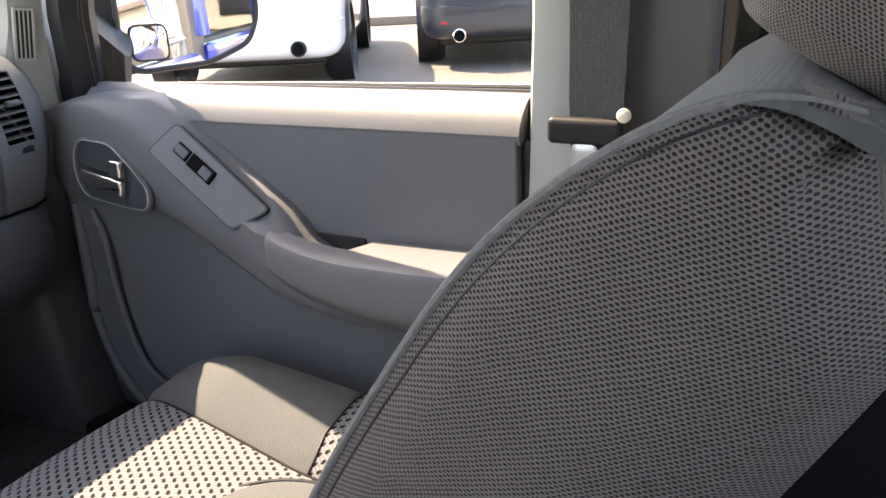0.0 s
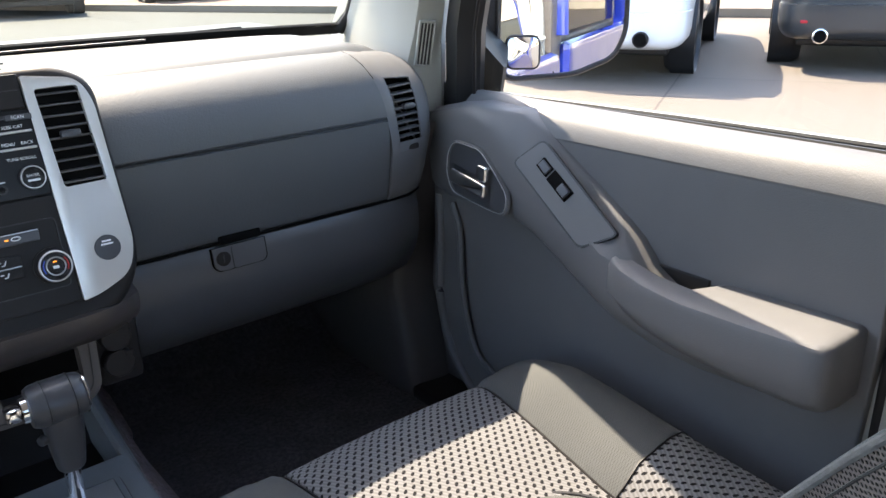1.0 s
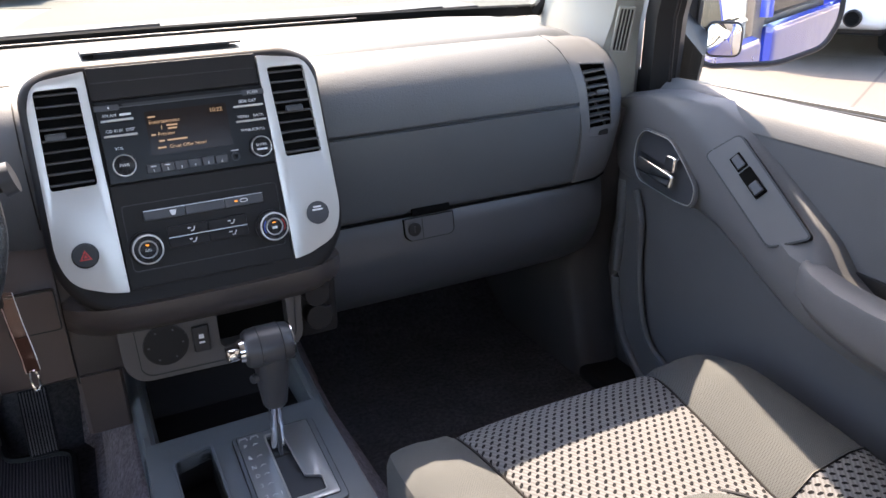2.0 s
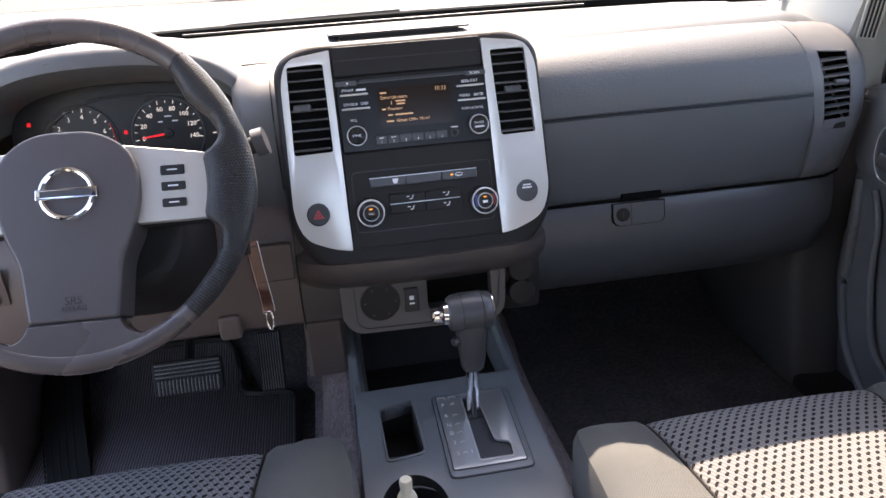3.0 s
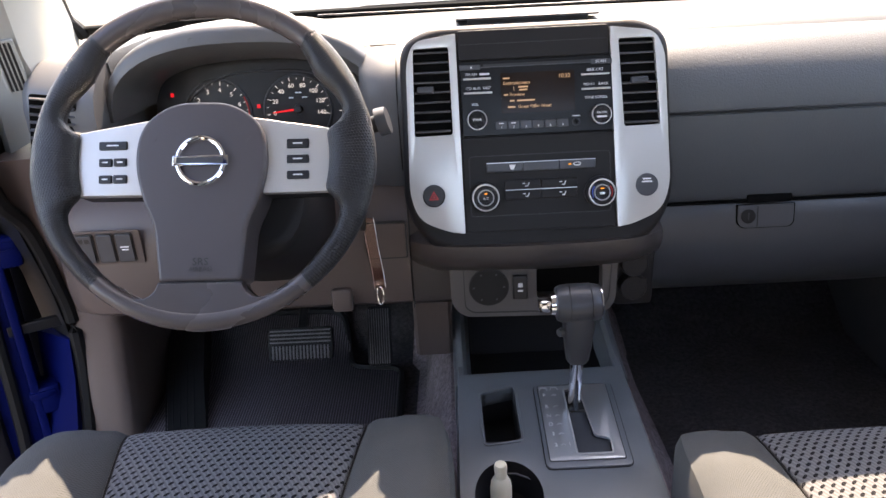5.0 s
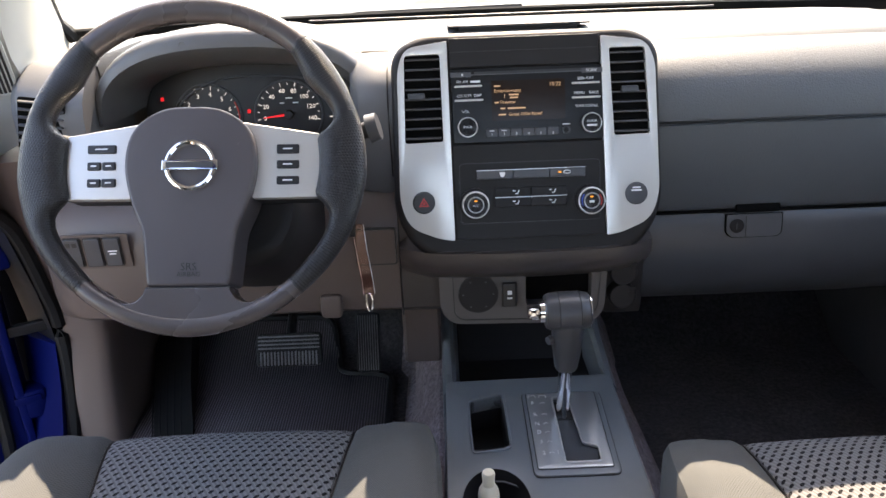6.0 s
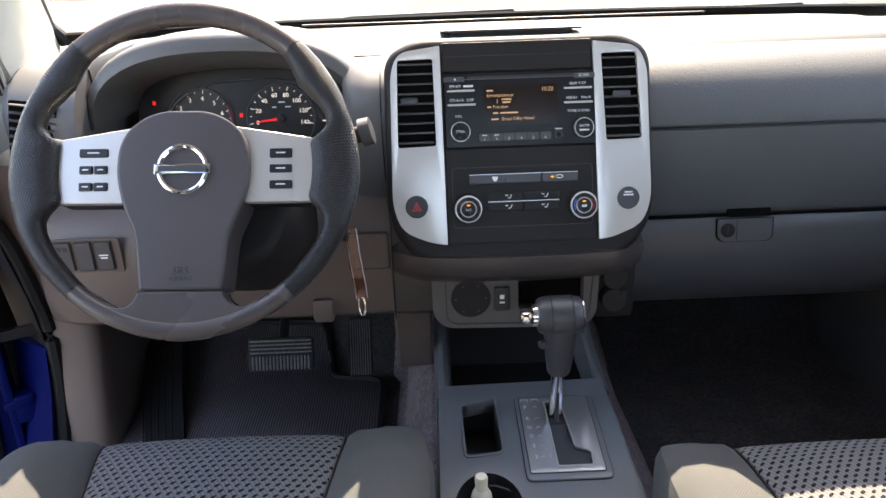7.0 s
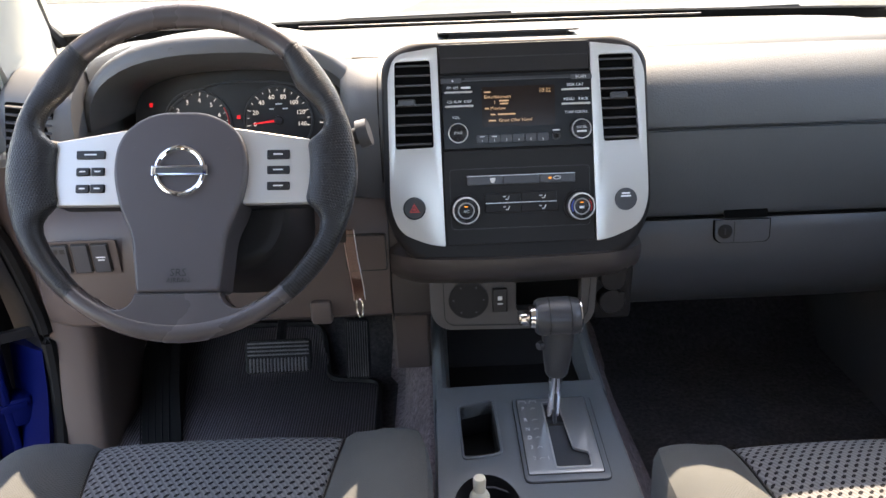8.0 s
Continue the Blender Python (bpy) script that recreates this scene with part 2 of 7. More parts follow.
PRIVACY = pane_glass("privacy_glass", (0.06, 0.065, 0.06))
TINTED = pane_glass("tinted_glass", (0.80, 0.84, 0.82))
SCREEN = pane_glass("windshield_glass", (0.72, 0.75, 0.72))
MIRROR, _, _mb = nodes_of("mirror_silver")
_mb.inputs["Base Color"].default_value = (0.82, 0.85, 0.86, 1)
_mb.inputs["Metallic"].default_value = 1.0
_mb.inputs["Roughness"].default_value = 0.0
CARGLASS = plain("dark_car_glass", (0.02, 0.025, 0.03), 0.06, vary=0.2, bump=0.0)
CONCRETE = concrete("lot_concrete", (0.118, 0.099, 0.082), slab=3.6)
ASPHALT = concrete("lane_asphalt", (0.040, 0.045, 0.038))
KERB = concrete("kerb_concrete", (0.2, 0.165, 0.125))
GRAVEL = concrete("gravel_tan", (0.22, 0.145, 0.10))
STUCCO = plain("stucco", (0.55, 0.48, 0.38), 0.9, vary=0.1, grain=40, bump=0.5, patch=0.6)


# ---- mesh tools ----
WM = {}


def thing(name, m, label, category, group="", kind=""):
    ob = new(name)
    ob.empty_display_size = 0.05
    ob.matrix_world = m
    WM[ob] = m
    return tagged(ob, label, category, group, kind)


def part(name, bm, material, parent=None, label="", at=None, real=False, angle=38):
    """Links a bmesh as one mesh object under parent. at: its pose in the parent; real: its points are world points."""
    if real and parent is not None:
        bmesh.ops.transform(bm, matrix=WM[parent].inverted(), verts=bm.verts)
    me = bpy.data.meshes.new(name)
    bm.normal_update()
    bm.to_mesh(me)
    bm.free()
    for p in me.polygons:
        p.use_smooth = True
    me.set_sharp_from_angle(angle=radians(angle))
    me.materials.append(material)
    ob = new(name, me)
    m = at if at is not None else Matrix()
    if parent is not None:
        ob.parent = parent
    ob.matrix_basis = m
    WM[ob] = (WM[parent] @ m) if parent is not None else m
    if label:
        ob["label"] = label
    areas = [p.area for p in me.polygons]
    if len(areas) > 12 and max(areas) > 0.12 * sum(areas):
        ob.modifiers.new("even_shading", "WEIGHTED_NORMAL").keep_sharp = True
    return ob


def solo(name, bm, material, label, category, base, group="", kind=""):
    """A thing that is one single mesh, given in world points, with its origin at base."""
    bmesh.ops.translate(bm, vec=-Vector(base), verts=bm.verts)
    ob = part(name, bm, material, None, at=Matrix.Translation(base))
    return tagged(ob, label, category, group, kind)


def merge(*bms):
    out = bms[0]
    for b in bms[1:]:
        me = bpy.data.meshes.new("tmp")
        b.to_mesh(me)
        b.free()
        out.from_mesh(me)
        bpy.data.meshes.remove(me)
    return out


def moved(bm, m):
    bmesh.ops.transform(bm, matrix=m, verts=bm.verts)
    return bm


def rbox(c, s, r=0.004, seg=2, m=None):
    bm = bmesh.new()
    bmesh.ops.create_cube(bm, size=1.0)
    bmesh.ops.scale(bm, vec=s, verts=bm.verts)
    if r > 0:
        bmesh.ops.bevel(bm, geom=bm.edges[:], offset=min(r, min(s) * 0.49), segments=seg, affect="EDGES", profile=0.5)
    bmesh.ops.translate(bm, vec=c, verts=bm.verts)
    return moved(bm, m) if m is not None else bm


def rounded(pts, r, n=5):
    """Corners of a polygon rounded with radius r (a number, or one for each corner)."""
    out = []
    k = len(pts)
    for i in range(k):
        p, a, c = Vector(pts[i]), Vector(pts[i - 1]), Vector(pts[(i + 1) % k])
        rr = r if isinstance(r, (int, float)) else r[i]
        u, v = (a - p), (c - p)
        rr = min(rr, u.length * 0.49, v.length * 0.49)
        if rr <= 0:
            out.append(p)
            continue
        s, e = p + u.normalized() * rr, p + v.normalized() * rr
        for j in range(n + 1):
            t = j / n
            out.append(s * (1 - t) ** 2 + p * 2 * t * (1 - t) + e * t * t)
    return out


def rect(x0, y0, x1, y1, r=0.0, n=4):
    pts = [(x0, y0), (x1, y0), (x1, y1), (x0, y1)]
    return rounded(pts, r, n) if r else [Vector(p) for p in pts]


def disc(cx, cy, r, n=32, ry=None):
    return [Vector((cx + r * math.cos(2 * math.pi * i / n), cy + (ry or r) * math.sin(2 * math.pi * i / n))) for i in range(n)]


def plate(outer, holes=(), depth=0.01, bev=0.0015, seg=2, z0=0.0):
    """A flat piece with holes: outline in local x, y; from z0 to z0 + depth, its front edges rounded."""
    bm = bmesh.new()
    edges = []
    for loop in (outer, *holes):
        vs = [bm.verts.new((p[0], p[1], z0)) for p in loop]
        edges += [bm.edges.new((vs[i], vs[(i + 1) % len(vs)])) for i in range(len(vs))]
    if holes:
        bmesh.ops.triangle_fill(bm, use_beauty=True, use_dissolve=False, edges=edges, normal=(0, 0, 1))
    else:
        bm.faces.new(bm.verts)
    ext = bmesh.ops.extrude_face_region(bm, geom=bm.faces[:])
    top = [g for g in ext["geom"] if isinstance(g, bmesh.types.BMVert)]
    bmesh.ops.translate(bm, vec=(0, 0, depth), verts=top)
    bmesh.ops.recalc_face_normals(bm, faces=bm.faces[:])
    if bev > 0:
        z1 = z0 + depth
        es = [e for e in bm.edges if all(abs(v.co.z - z1) < 1e-6 for v in e.verts) and any(any(abs(v.co.z - z1) > 1e-6 for v in f.verts) for f in e.link_faces)]
        bmesh.ops.bevel(bm, geom=es, offset=bev, segments=seg, affect="EDGES", profile=0.5, clamp_overlap=True)
    return bm


def loft(rings, closed=True, cap=True, cols=None, uv=None):
    """Skin over rings of points, with metres as UV. cols: the stretch of columns to keep (open strip)."""
    bm = bmesh.new()
    uvl = bm.loops.layers.uv.new("uv")
    n = len(rings[0])
    idx = list(range(n)) if cols is None else list(range(cols[0], cols[1] + 1))
    rings = [[Vector(p) for p in r] for r in rings]
    us, acc = [0.0], 0.0
    mid = rings[len(rings) // 2]
    for a, b in zip(idx, idx[1:] + ([idx[0]] if closed and cols is None else [])):
        acc += (mid[b] - mid[a]).length
        us.append(acc)
    vs, acc = [0.0], 0.0
    for r0, r1 in zip(rings, rings[1:]):
        acc += sum((r1[i] - r0[i]).length for i in idx) / len(idx)
        vs.append(acc)
    V = [[bm.verts.new(r[i]) for i in idx] for r in rings]
    m = len(idx)
    loop = closed and cols is None
    for k in range(len(rings) - 1):
        for j in range(m if loop else m - 1):
            j1 = (j + 1) % m
            f = bm.faces.new((V[k][j], V[k][j1], V[k + 1][j1], V[k + 1][j]))
            for lp, (u, v) in zip(f.loops, ((us[j], vs[k]), (us[j + 1], vs[k]), (us[j + 1], vs[k + 1]), (us[j], vs[k + 1]))):
                lp[uvl].uv = (u, v) if uv is None else uv(lp.vert.co)
    if cap and loop:
        bm.faces.new(list(reversed(V[0])))
        bm.faces.new(V[-1])
        bmesh.ops.recalc_face_normals(bm, faces=bm.faces[:])
    return bm


def flipped(bm):
    bmesh.ops.reverse_faces(bm, faces=bm.faces[:])
    return bm


def tube(pts, r, sides=10, closed=False, flat=1.0, up=(0, 0, 1)):
    """A round bar along points; r a number or one for each point; flat squeezes it along up."""
    pts = [Vector(p) for p in pts]
    n = len(pts)
    rings = []
    ref = Vector(up)
    for i, p in enumerate(pts):
        a = pts[i - 1] if (closed or i > 0) else p
        b = pts[(i + 1) % n] if (closed or i < n - 1) else p
        d = (b - a).normalized()
        s = d.cross(ref)
        if s.length < 1e-4:
            s = d.cross(Vector((1, 0, 0)))
        s.normalize()
        t = s.cross(d)
        rr = r if isinstance(r, (int, float)) else r[i]
        rings.append([p + s * (rr * math.cos(2 * math.pi * k / sides)) + t * (rr * flat * math.sin(2 * math.pi * k / sides)) for k in range(sides)])
    if closed:
        rings.append(rings[0])
    bm = loft(rings, True, not closed)
    if closed:
        bmesh.ops.remove_doubles(bm, verts=bm.verts, dist=1e-6)
        bmesh.ops.recalc_face_normals(bm, faces=bm.faces[:])
    return bm


def lathe(profile, n=32):
    """Turned body about local z from (radius, height) pairs."""
    rings = [[(max(r, 1e-5) * math.cos(2 * math.pi * k / n), max(r, 1e-5) * math.sin(2 * math.pi * k / n), z) for k in range(n)] for r, z in profile]
    bm = loft(rings)
    bmesh.ops.recalc_face_normals(bm, faces=bm.faces[:])
    return bm


def smooth_path(pts, n=6):
    """Catmull-Rom through points."""
    pts = [Vector(p) for p in pts]
    out = []
    for i in range(len(pts) - 1):
        p0, p1, p2, p3 = pts[max(i - 1, 0)], pts[i], pts[i + 1], pts[min(i + 2, len(pts) - 1)]
        for k in range(n):
            t = k / n
            out.append(0.5 * ((2 * p1) + (p2 - p0) * t + (2 * p0 - 5 * p1 + 4 * p2 - p3) * t * t + (3 * p1 - p0 - 3 * p2 + p3) * t ** 3))
    out.append(pts[-1])
    return out


def lean_frame(o, deg):
    """x right, y up along a plane that leans back by deg, z out of it towards the cabin."""
    a = radians(deg)
    return Matrix(((1, 0, 0, o[0]), (0, math.sin(a), -math.cos(a), o[1]), (0, math.cos(a), math.sin(a), o[2]), (0, 0, 0, 1)))


def words(text, size, material, parent, x, y, z, name="lettering", align="CENTER", m=None, thick=0.0002):
    cu = bpy.data.curves.new(name, "FONT")
    cu.body = text
    cu.size = size
    cu.align_x, cu.align_y = align, "CENTER"
    cu.extrude = thick
    cu.resolution_u = 2
    tmp = bpy.data.objects.new("tmp", cu)
    scene.collection.objects.link(tmp)
    bpy.context.view_layer.update()
    me = bpy.data.meshes.new_from_object(tmp.evaluated_get(bpy.context.evaluated_depsgraph_get()))
    bpy.data.objects.remove(tmp)
    bpy.data.curves.remove(cu)
    bm = bmesh.new()
    bm.from_mesh(me)
    bpy.data.meshes.remove(me)
    return part(name, bm, material, parent, at=Matrix.Translation((x, y, z)) @ (m if m is not None else Matrix()))


def bar(w, h, material, parent, x, y, z, name="print_bar"):
    return part(name, rbox((0, 0, 0), (w, h, 0.0004), 0), material, parent, at=Matrix.Translation((x, y, z)))

# ---- ground and lot ----
GROUND = -0.20
LA, LR = Vector((0.873, 0.487, 0)), Vector((0.487, -0.873, 0))    # along the parked cars, along their row
bm = bmesh.new()
bmesh.ops.create_grid(bm, x_segments=8, y_segments=8, size=400)
solo("ground", moved(bm, Matrix.Translation((0, 0, GROUND))), CONCRETE, "sunlit tan concrete of a car lot", "ground", (0, 0, GROUND), kind="structure")
LOT = Matrix(((LA.x, -LR.x, 0, 0), (LA.y, -LR.y, 0, 0), (0, 0, 1, GROUND), (0, 0, 0, 1)))


def lot(a, r, z=0.0):
    p = LA * a + LR * r
    return Vector((p.x, p.y, GROUND + z))


ka = Vector((12.1, 6.8, 0)).dot(LA)
kb = rbox((0, 0, 0.075), (0.2, 60, 0.15), 0.02, 2)
solo("kerb", moved(kb, Matrix.Translation(lot(ka, 0)) @ LOT.to_3x3().to_4x4()), KERB, "low tan concrete kerb round a gravel bed", "kerb", lot(ka, 0), kind="structure")
gb = bmesh.new()
bmesh.ops.create_grid(gb, x_segments=60, y_segments=200, size=1)
bmesh.ops.scale(gb, vec=(3.0, 30, 1), verts=gb.verts)
for v in gb.verts:
    v.co.z = 0.10 + 0.035 * noise.noise(v.co * 5) + 0.03 * noise.noise(v.co * 17)
solo("gravel_bed", moved(gb, Matrix.Translation(lot(ka + 3.1, 0)) @ LOT.to_3x3().to_4x4()), GRAVEL, "bed of reddish tan gravel behind the kerb", "gravel", lot(ka + 3.1, 0), kind="stuff")

# darker asphalt lane in front of the truck, lying on the concrete
lane = [(-1.15, 8.0), (-0.62, 10.3), (-0.35, 12.0), (0.05, 13.9), (-0.9, 14.6), (-4.0, 15.4), (-14.0, 17.0), (-14.0, 60.0), (40.0, 60.0), (40.0, 24.0), (14.0, 13.5), (8.5, 9.6), (4.0, 7.6)]
solo("road", moved(plate([Vector(p) for p in lane], (), 0.006, 0), Matrix.Translation((0, 0, GROUND))), ASPHALT, "worn grey-green asphalt lane in front of the truck", "road", (2, 12, GROUND), kind="structure")

# ---- cab: floor, firewall, tunnel, roof, pillars ----
FLOOR = 0.20


def extruded_x(profile, x0, x1, seg=1):
    """Closed y, z profile drawn out from x0 to x1."""
    return loft([[(x0 + (x1 - x0) * k / seg, y, z) for y, z in profile] for k in range(seg + 1)])


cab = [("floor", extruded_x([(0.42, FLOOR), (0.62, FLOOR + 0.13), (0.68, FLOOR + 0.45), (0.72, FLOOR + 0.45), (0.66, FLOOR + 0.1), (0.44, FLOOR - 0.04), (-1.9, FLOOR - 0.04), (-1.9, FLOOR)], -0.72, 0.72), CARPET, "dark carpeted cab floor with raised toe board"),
       ("wall_firewall", rbox((0, 0.75, 0.53), (1.46, 0.16, 0.60), 0.005), DARK, "dark firewall behind the dashboard"),
       # last ceiling box is an unseen strip, added to keep sun off the backrest
       ("ceiling", merge(rbox((0, -1.05, 1.44), (1.36, 1.8, 0.05), 0.02), rbox((0, -0.125, 1.385), (1.42, 0.14, 0.05), 0.018), rbox((0, -0.05, 1.335), (1.18, 0.05, 0.06), 0.012)), HEADLINER, "light grey cloth headliner with an added sun-blocking front strip"),
       ("wall_rear", merge(rbox((0, -1.93, 0.5), (1.5, 0.06, 0.68), 0.01), rbox((0, -1.93, 1.40), (1.4, 0.06, 0.12), 0.01), rbox((-0.66, -1.93, 1.09), (0.14, 0.06, 0.52), 0.01), rbox((0.66, -1.93, 1.09), (0.14, 0.06, 0.52), 0.01)), LOWER, "warm grey rear cab wall with a window opening")]
for nm, b, mt, lab in cab:
    solo(nm, b, mt, lab, nm.split("_")[0], (0, 0, FLOOR), kind="structure")

tun = []
for y, z, w in ((0.66, 0.50, 0.16), (0.5, 0.42, 0.165), (0.35, 0.36, 0.17), (0.15, 0.312, 0.175), (-0.2, 0.285, 0.18), (-1.0, 0.275, 0.18)):
    zf = FLOOR - 0.01 if y < 0.42 else FLOOR + (y - 0.42) * 0.8 - 0.02
    tun.append([(-w - 0.06 + 0.03, y, zf), (-w, y, zf + 0.02), (-w + 0.02, y, z - 0.05), (-w + 0.05, y, z), (0, y, z + 0.01), (w - 0.025, y, z), (w - 0.002, y, z - 0.04), (w + 0.022, y, zf + 0.02), (w + 0.045, y, zf)])
solo("tunnel_carpet", loft(tun), LIT_CARPET, "worn grey carpet over the transmission tunnel, paled for the light on it", "carpet", (0, 0, FLOOR), kind="structure")


def pillar_a(side):
    """Windshield pillar trim, from the dash end up to the roof, with a side demister slot."""
    s = side
    rows = [((0.735, 0.50, 0.80), (0.64, 0.16, 0.76), (0.715, 0.125, 0.72)),
            ((0.725, 0.46, 0.85), (0.665, 0.15, 0.85), (0.712, 0.118, 0.84)),
            ((0.70, 0.36, 0.93), (0.652, 0.11, 0.93), (0.70, 0.085, 0.93)),
            ((0.655, 0.15, 1.11), (0.597, -0.02, 1.11), (0.66, -0.04, 1.11)),
            ((0.60, -0.16, 1.40), (0.545, -0.22, 1.40), (0.60, -0.25, 1.40))]
    rings = []
    for a, b, c in rows:
        a, b, c = (Vector((p[0] * s, p[1], p[2])) for p in (a, b, c))
        face = [a, a.lerp(b, 0.5) + Vector((-0.012 * s, -0.008, 0.008)), a.lerp(b, 0.85) + Vector((-0.012 * s, -0.010, 0.004)), b + Vector((0.006 * s, -0.016, 0)), b.lerp(c, 0.5) + Vector((-0.004 * s, -0.006, 0)), c]
        back = [c + Vector((0.035 * s, 0.03, 0)), a + Vector((0.03 * s, 0.0, 0))]
        rings.append(face + back)
    th = thing("pillar_trim", Matrix.Translation((0.7 * s, 0.2, 0.76)), "light grey windshield pillar trim with a slotted demister vent", "pillar trim", kind="structure")
    part("trim_body", loft(rings), TRIM, th, real=True)
    # demister vent on the inner face
    o = Vector((0.683 * s, 0.122, 0.838))
    u = Vector((0.0, -0.03, 0.12)).normalized()
    nrm = Vector((-0.36 * s, -0.93, 0.1)).normalized()
    w = u.cross(nrm).normalized() if s > 0 else nrm.cross(u).normalized()
    nrm = w.cross(u)
    if nrm.x * s > 0:
        nrm = -nrm
        w = -w
    m = Matrix(((w.x, u.x, nrm.x, o.x), (w.y, u.y, nrm.y, o.y), (w.z, u.z, nrm.z, o.z), (0, 0, 0, 1)))
    part("vent_frame", moved(plate(rect(-0.014, -0.037, 0.014, 0.037, 0.004), [rect(-0.010, -0.033, 0.010, 0.033, 0.002)], 0.005, 0.001), WM[th].inverted() @ m), TRIM, th)
    part("vent_backing", moved(rbox((0, 0, 0.0015), (0.02, 0.066, 0.002), 0), WM[th].inverted() @ m), BLACK, th)
    for k in (-1, 0, 1):
        part("slat", moved(rbox((k * 0.0055, 0, 0.003), (0.0018, 0.066, 0.003), 0.0005), WM[th].inverted() @ m), TRIM, th)


pillar_a(1)
pillar_a(-1)


def side_shell(s):
    """Rocker, rear door wall and pillar behind the front door, roof rail."""
    th = thing("body_side", Matrix.Translation((0.78 * s, -0.9, FLOOR)), "painted blue cab side with rear door and roof rail", "car body", kind="structure")
    part("rocker", rbox((0.765 * s, -0.7, FLOOR - 0.09), (0.10, 2.5, 0.14), 0.02), BLUE, th, real=True)
    part("bed_side", rbox((0.81 * s, -2.9, 0.40), (0.06, 1.85, 0.78), 0.04), BLUE, th, real=True)
    rw = part("rear_window", rbox((0.765 * s, -1.27, 1.06), (0.012, 1.02, 0.58), 0), TINTED if s < 0 else PRIVACY, th, "tinted rear door window", real=True)
    rw.visible_shadow = False
    part("window_surround", tube([(0.79 * s, -0.74, 0.77), (0.775 * s, -0.76, 1.36), (0.775 * s, -1.76, 1.36), (0.79 * s, -1.90, 0.77)], 0.03, 8), BLUE, th, real=True)
    part("rear_door_trim", rbox((0.735 * s, -1.33, 0.50), (0.05, 1.15, 0.52), 0.02), DARK, th, real=True)
    part("rear_door_skin", rbox((0.80 * s, -1.33, 0.42), (0.05, 1.15, 0.66), 0.03), BLUE, th, real=True)
    part("roof_rail", tube([(0.64 * s, -0.16, 1.41), (0.65 * s, -0.6, 1.43), (0.65 * s, -1.9, 1.42)], 0.05, 8), BLUE, th, real=True)
    part("fender", rbox((0.80 * s, 1.135, 0.38), (0.06, 1.65, 0.54), 0.03), BLUE, th, real=True)
    part("fender_liner", rbox((0.785 * s, 0.28, 0.30), (0.14, 0.04, 0.80), 0.01), VOID, th, real=True)
    # pillar between the doors
    rings = []
    for z, x, y0, y1 in ((FLOOR, 0.735, -0.560, -0.760), (0.40, 0.735, -0.575, -0.740), (0.58, 0.735, -0.592, -0.690), (0.70, 0.73, -0.600, -0.668), (0.85, 0.725, -0.607, -0.662), (1.10, 0.68, -0.625, -0.675), (1.42, 0.61, -0.645, -0.69)):
        rings.append([(x * s, y0, z), ((x - 0.022) * s, y0 - 0.010, z), ((x - 0.026) * s, (y0 + y1) / 2, z), ((x - 0.02) * s, y1 + 0.006, z), ((x + 0.04) * s, y1, z), ((x + 0.05) * s, y0, z)])
    tb = thing("door_pillar_trim", Matrix.Translation((0.73 * s, -0.63, FLOOR)), "pale grey moulded trim of the pillar behind the front door", "pillar trim", kind="structure")
    part("trim_body", loft(rings), TRIM, tb, real=True)
    part("pillar_post", rbox((0.765 * s, -0.72, 0.82), (0.05, 0.13, 1.2), 0.01), FACE, tb, real=True)


side_shell(1)
side_shell(-1)

# ---- windshield with its black border, cowl and wipers ----
ws = thing("window_1", Matrix.Translation((0, 0.5, 0.845)), "curved clear windshield with a black painted border", "windshield", kind="structure")
WB = lambda x: 0.515 - 0.10 * (x / 0.7) ** 2     # base line, bowed in plan
glass = [[(x * 0.99, WB(x) - 0.005 - 0.62 * t, 0.832 + 0.56 * t) for x in [i * 0.07 - 0.70 for i in range(21)]] for t in (0, 0.25, 0.5, 0.75, 1.0)]
g = part("pane", loft(glass, closed=False, cap=False, cols=(0, 20)), SCREEN, ws, real=True)
g.visible_shadow = False
part("border", loft([[(x, WB(x) - 0.014, 0.834), (x, WB(x) - 0.027, 0.852), (x, WB(x) - 0.024, 0.855), (x, WB(x) - 0.006, 0.834)] for x in [i * 0.07 - 0.70 for i in range(21)]]), RUBBER, ws, real=True)
for s in (-1, 1):
    part("border", tube([(0.70 * s, 0.40, 0.842), (0.712 * s, 0.375, 0.868), (0.695 * s, 0.31, 0.93), (0.645 * s, 0.10, 1.11), (0.585 * s, -0.20, 1.40)], 0.012, 8), RUBBER, ws, real=True)
solo("cowl", loft([[(x, WB(x) + 0.01, 0.815), (x, WB(x) + 0.05, 0.805), (x, WB(x) + 0.20, 0.80), (x, WB(x) + 0.20, 0.76), (x, WB(x) + 0.01, 0.76)] for x in [i * 0.09 - 0.72 for i in range(17)]]), BLACK, "black plastic cowl panel under the windshield", "cowl", (0, 0.6, 0.76), kind="structure")


def wiper(x0, x1):
    th = thing("wiper", Matrix.Translation((x0, 0.58, 0.82)), "black wiper arm lying along the windshield base", "wiper", "wipers")
    part("arm", tube([(x0, WB(x0) + 0.07, 0.815), ((x0 * 0.6 + x1 * 0.4), WB(x1) + 0.06, 0.842), (x1, WB(x1) + 0.035, 0.848)], 0.006, 6), DARK, th, real=True)
    part("blade", tube([(x0 + (x1 - x0) * 0.2, WB(x0) + 0.02, 0.838), (x1 + (x1 - x0) * 0.25, WB(x1) + 0.02, 0.842)], 0.005, 6), RUBBER, th, real=True)


wiper(-0.45, 0.05)
wiper(0.10, 0.55)

# ---- dashboard ----
dash = thing("dashboard", Matrix.Translation((0, 0.1, 0.45)), "grey moulded dashboard with sunlit padded top", "dashboard")


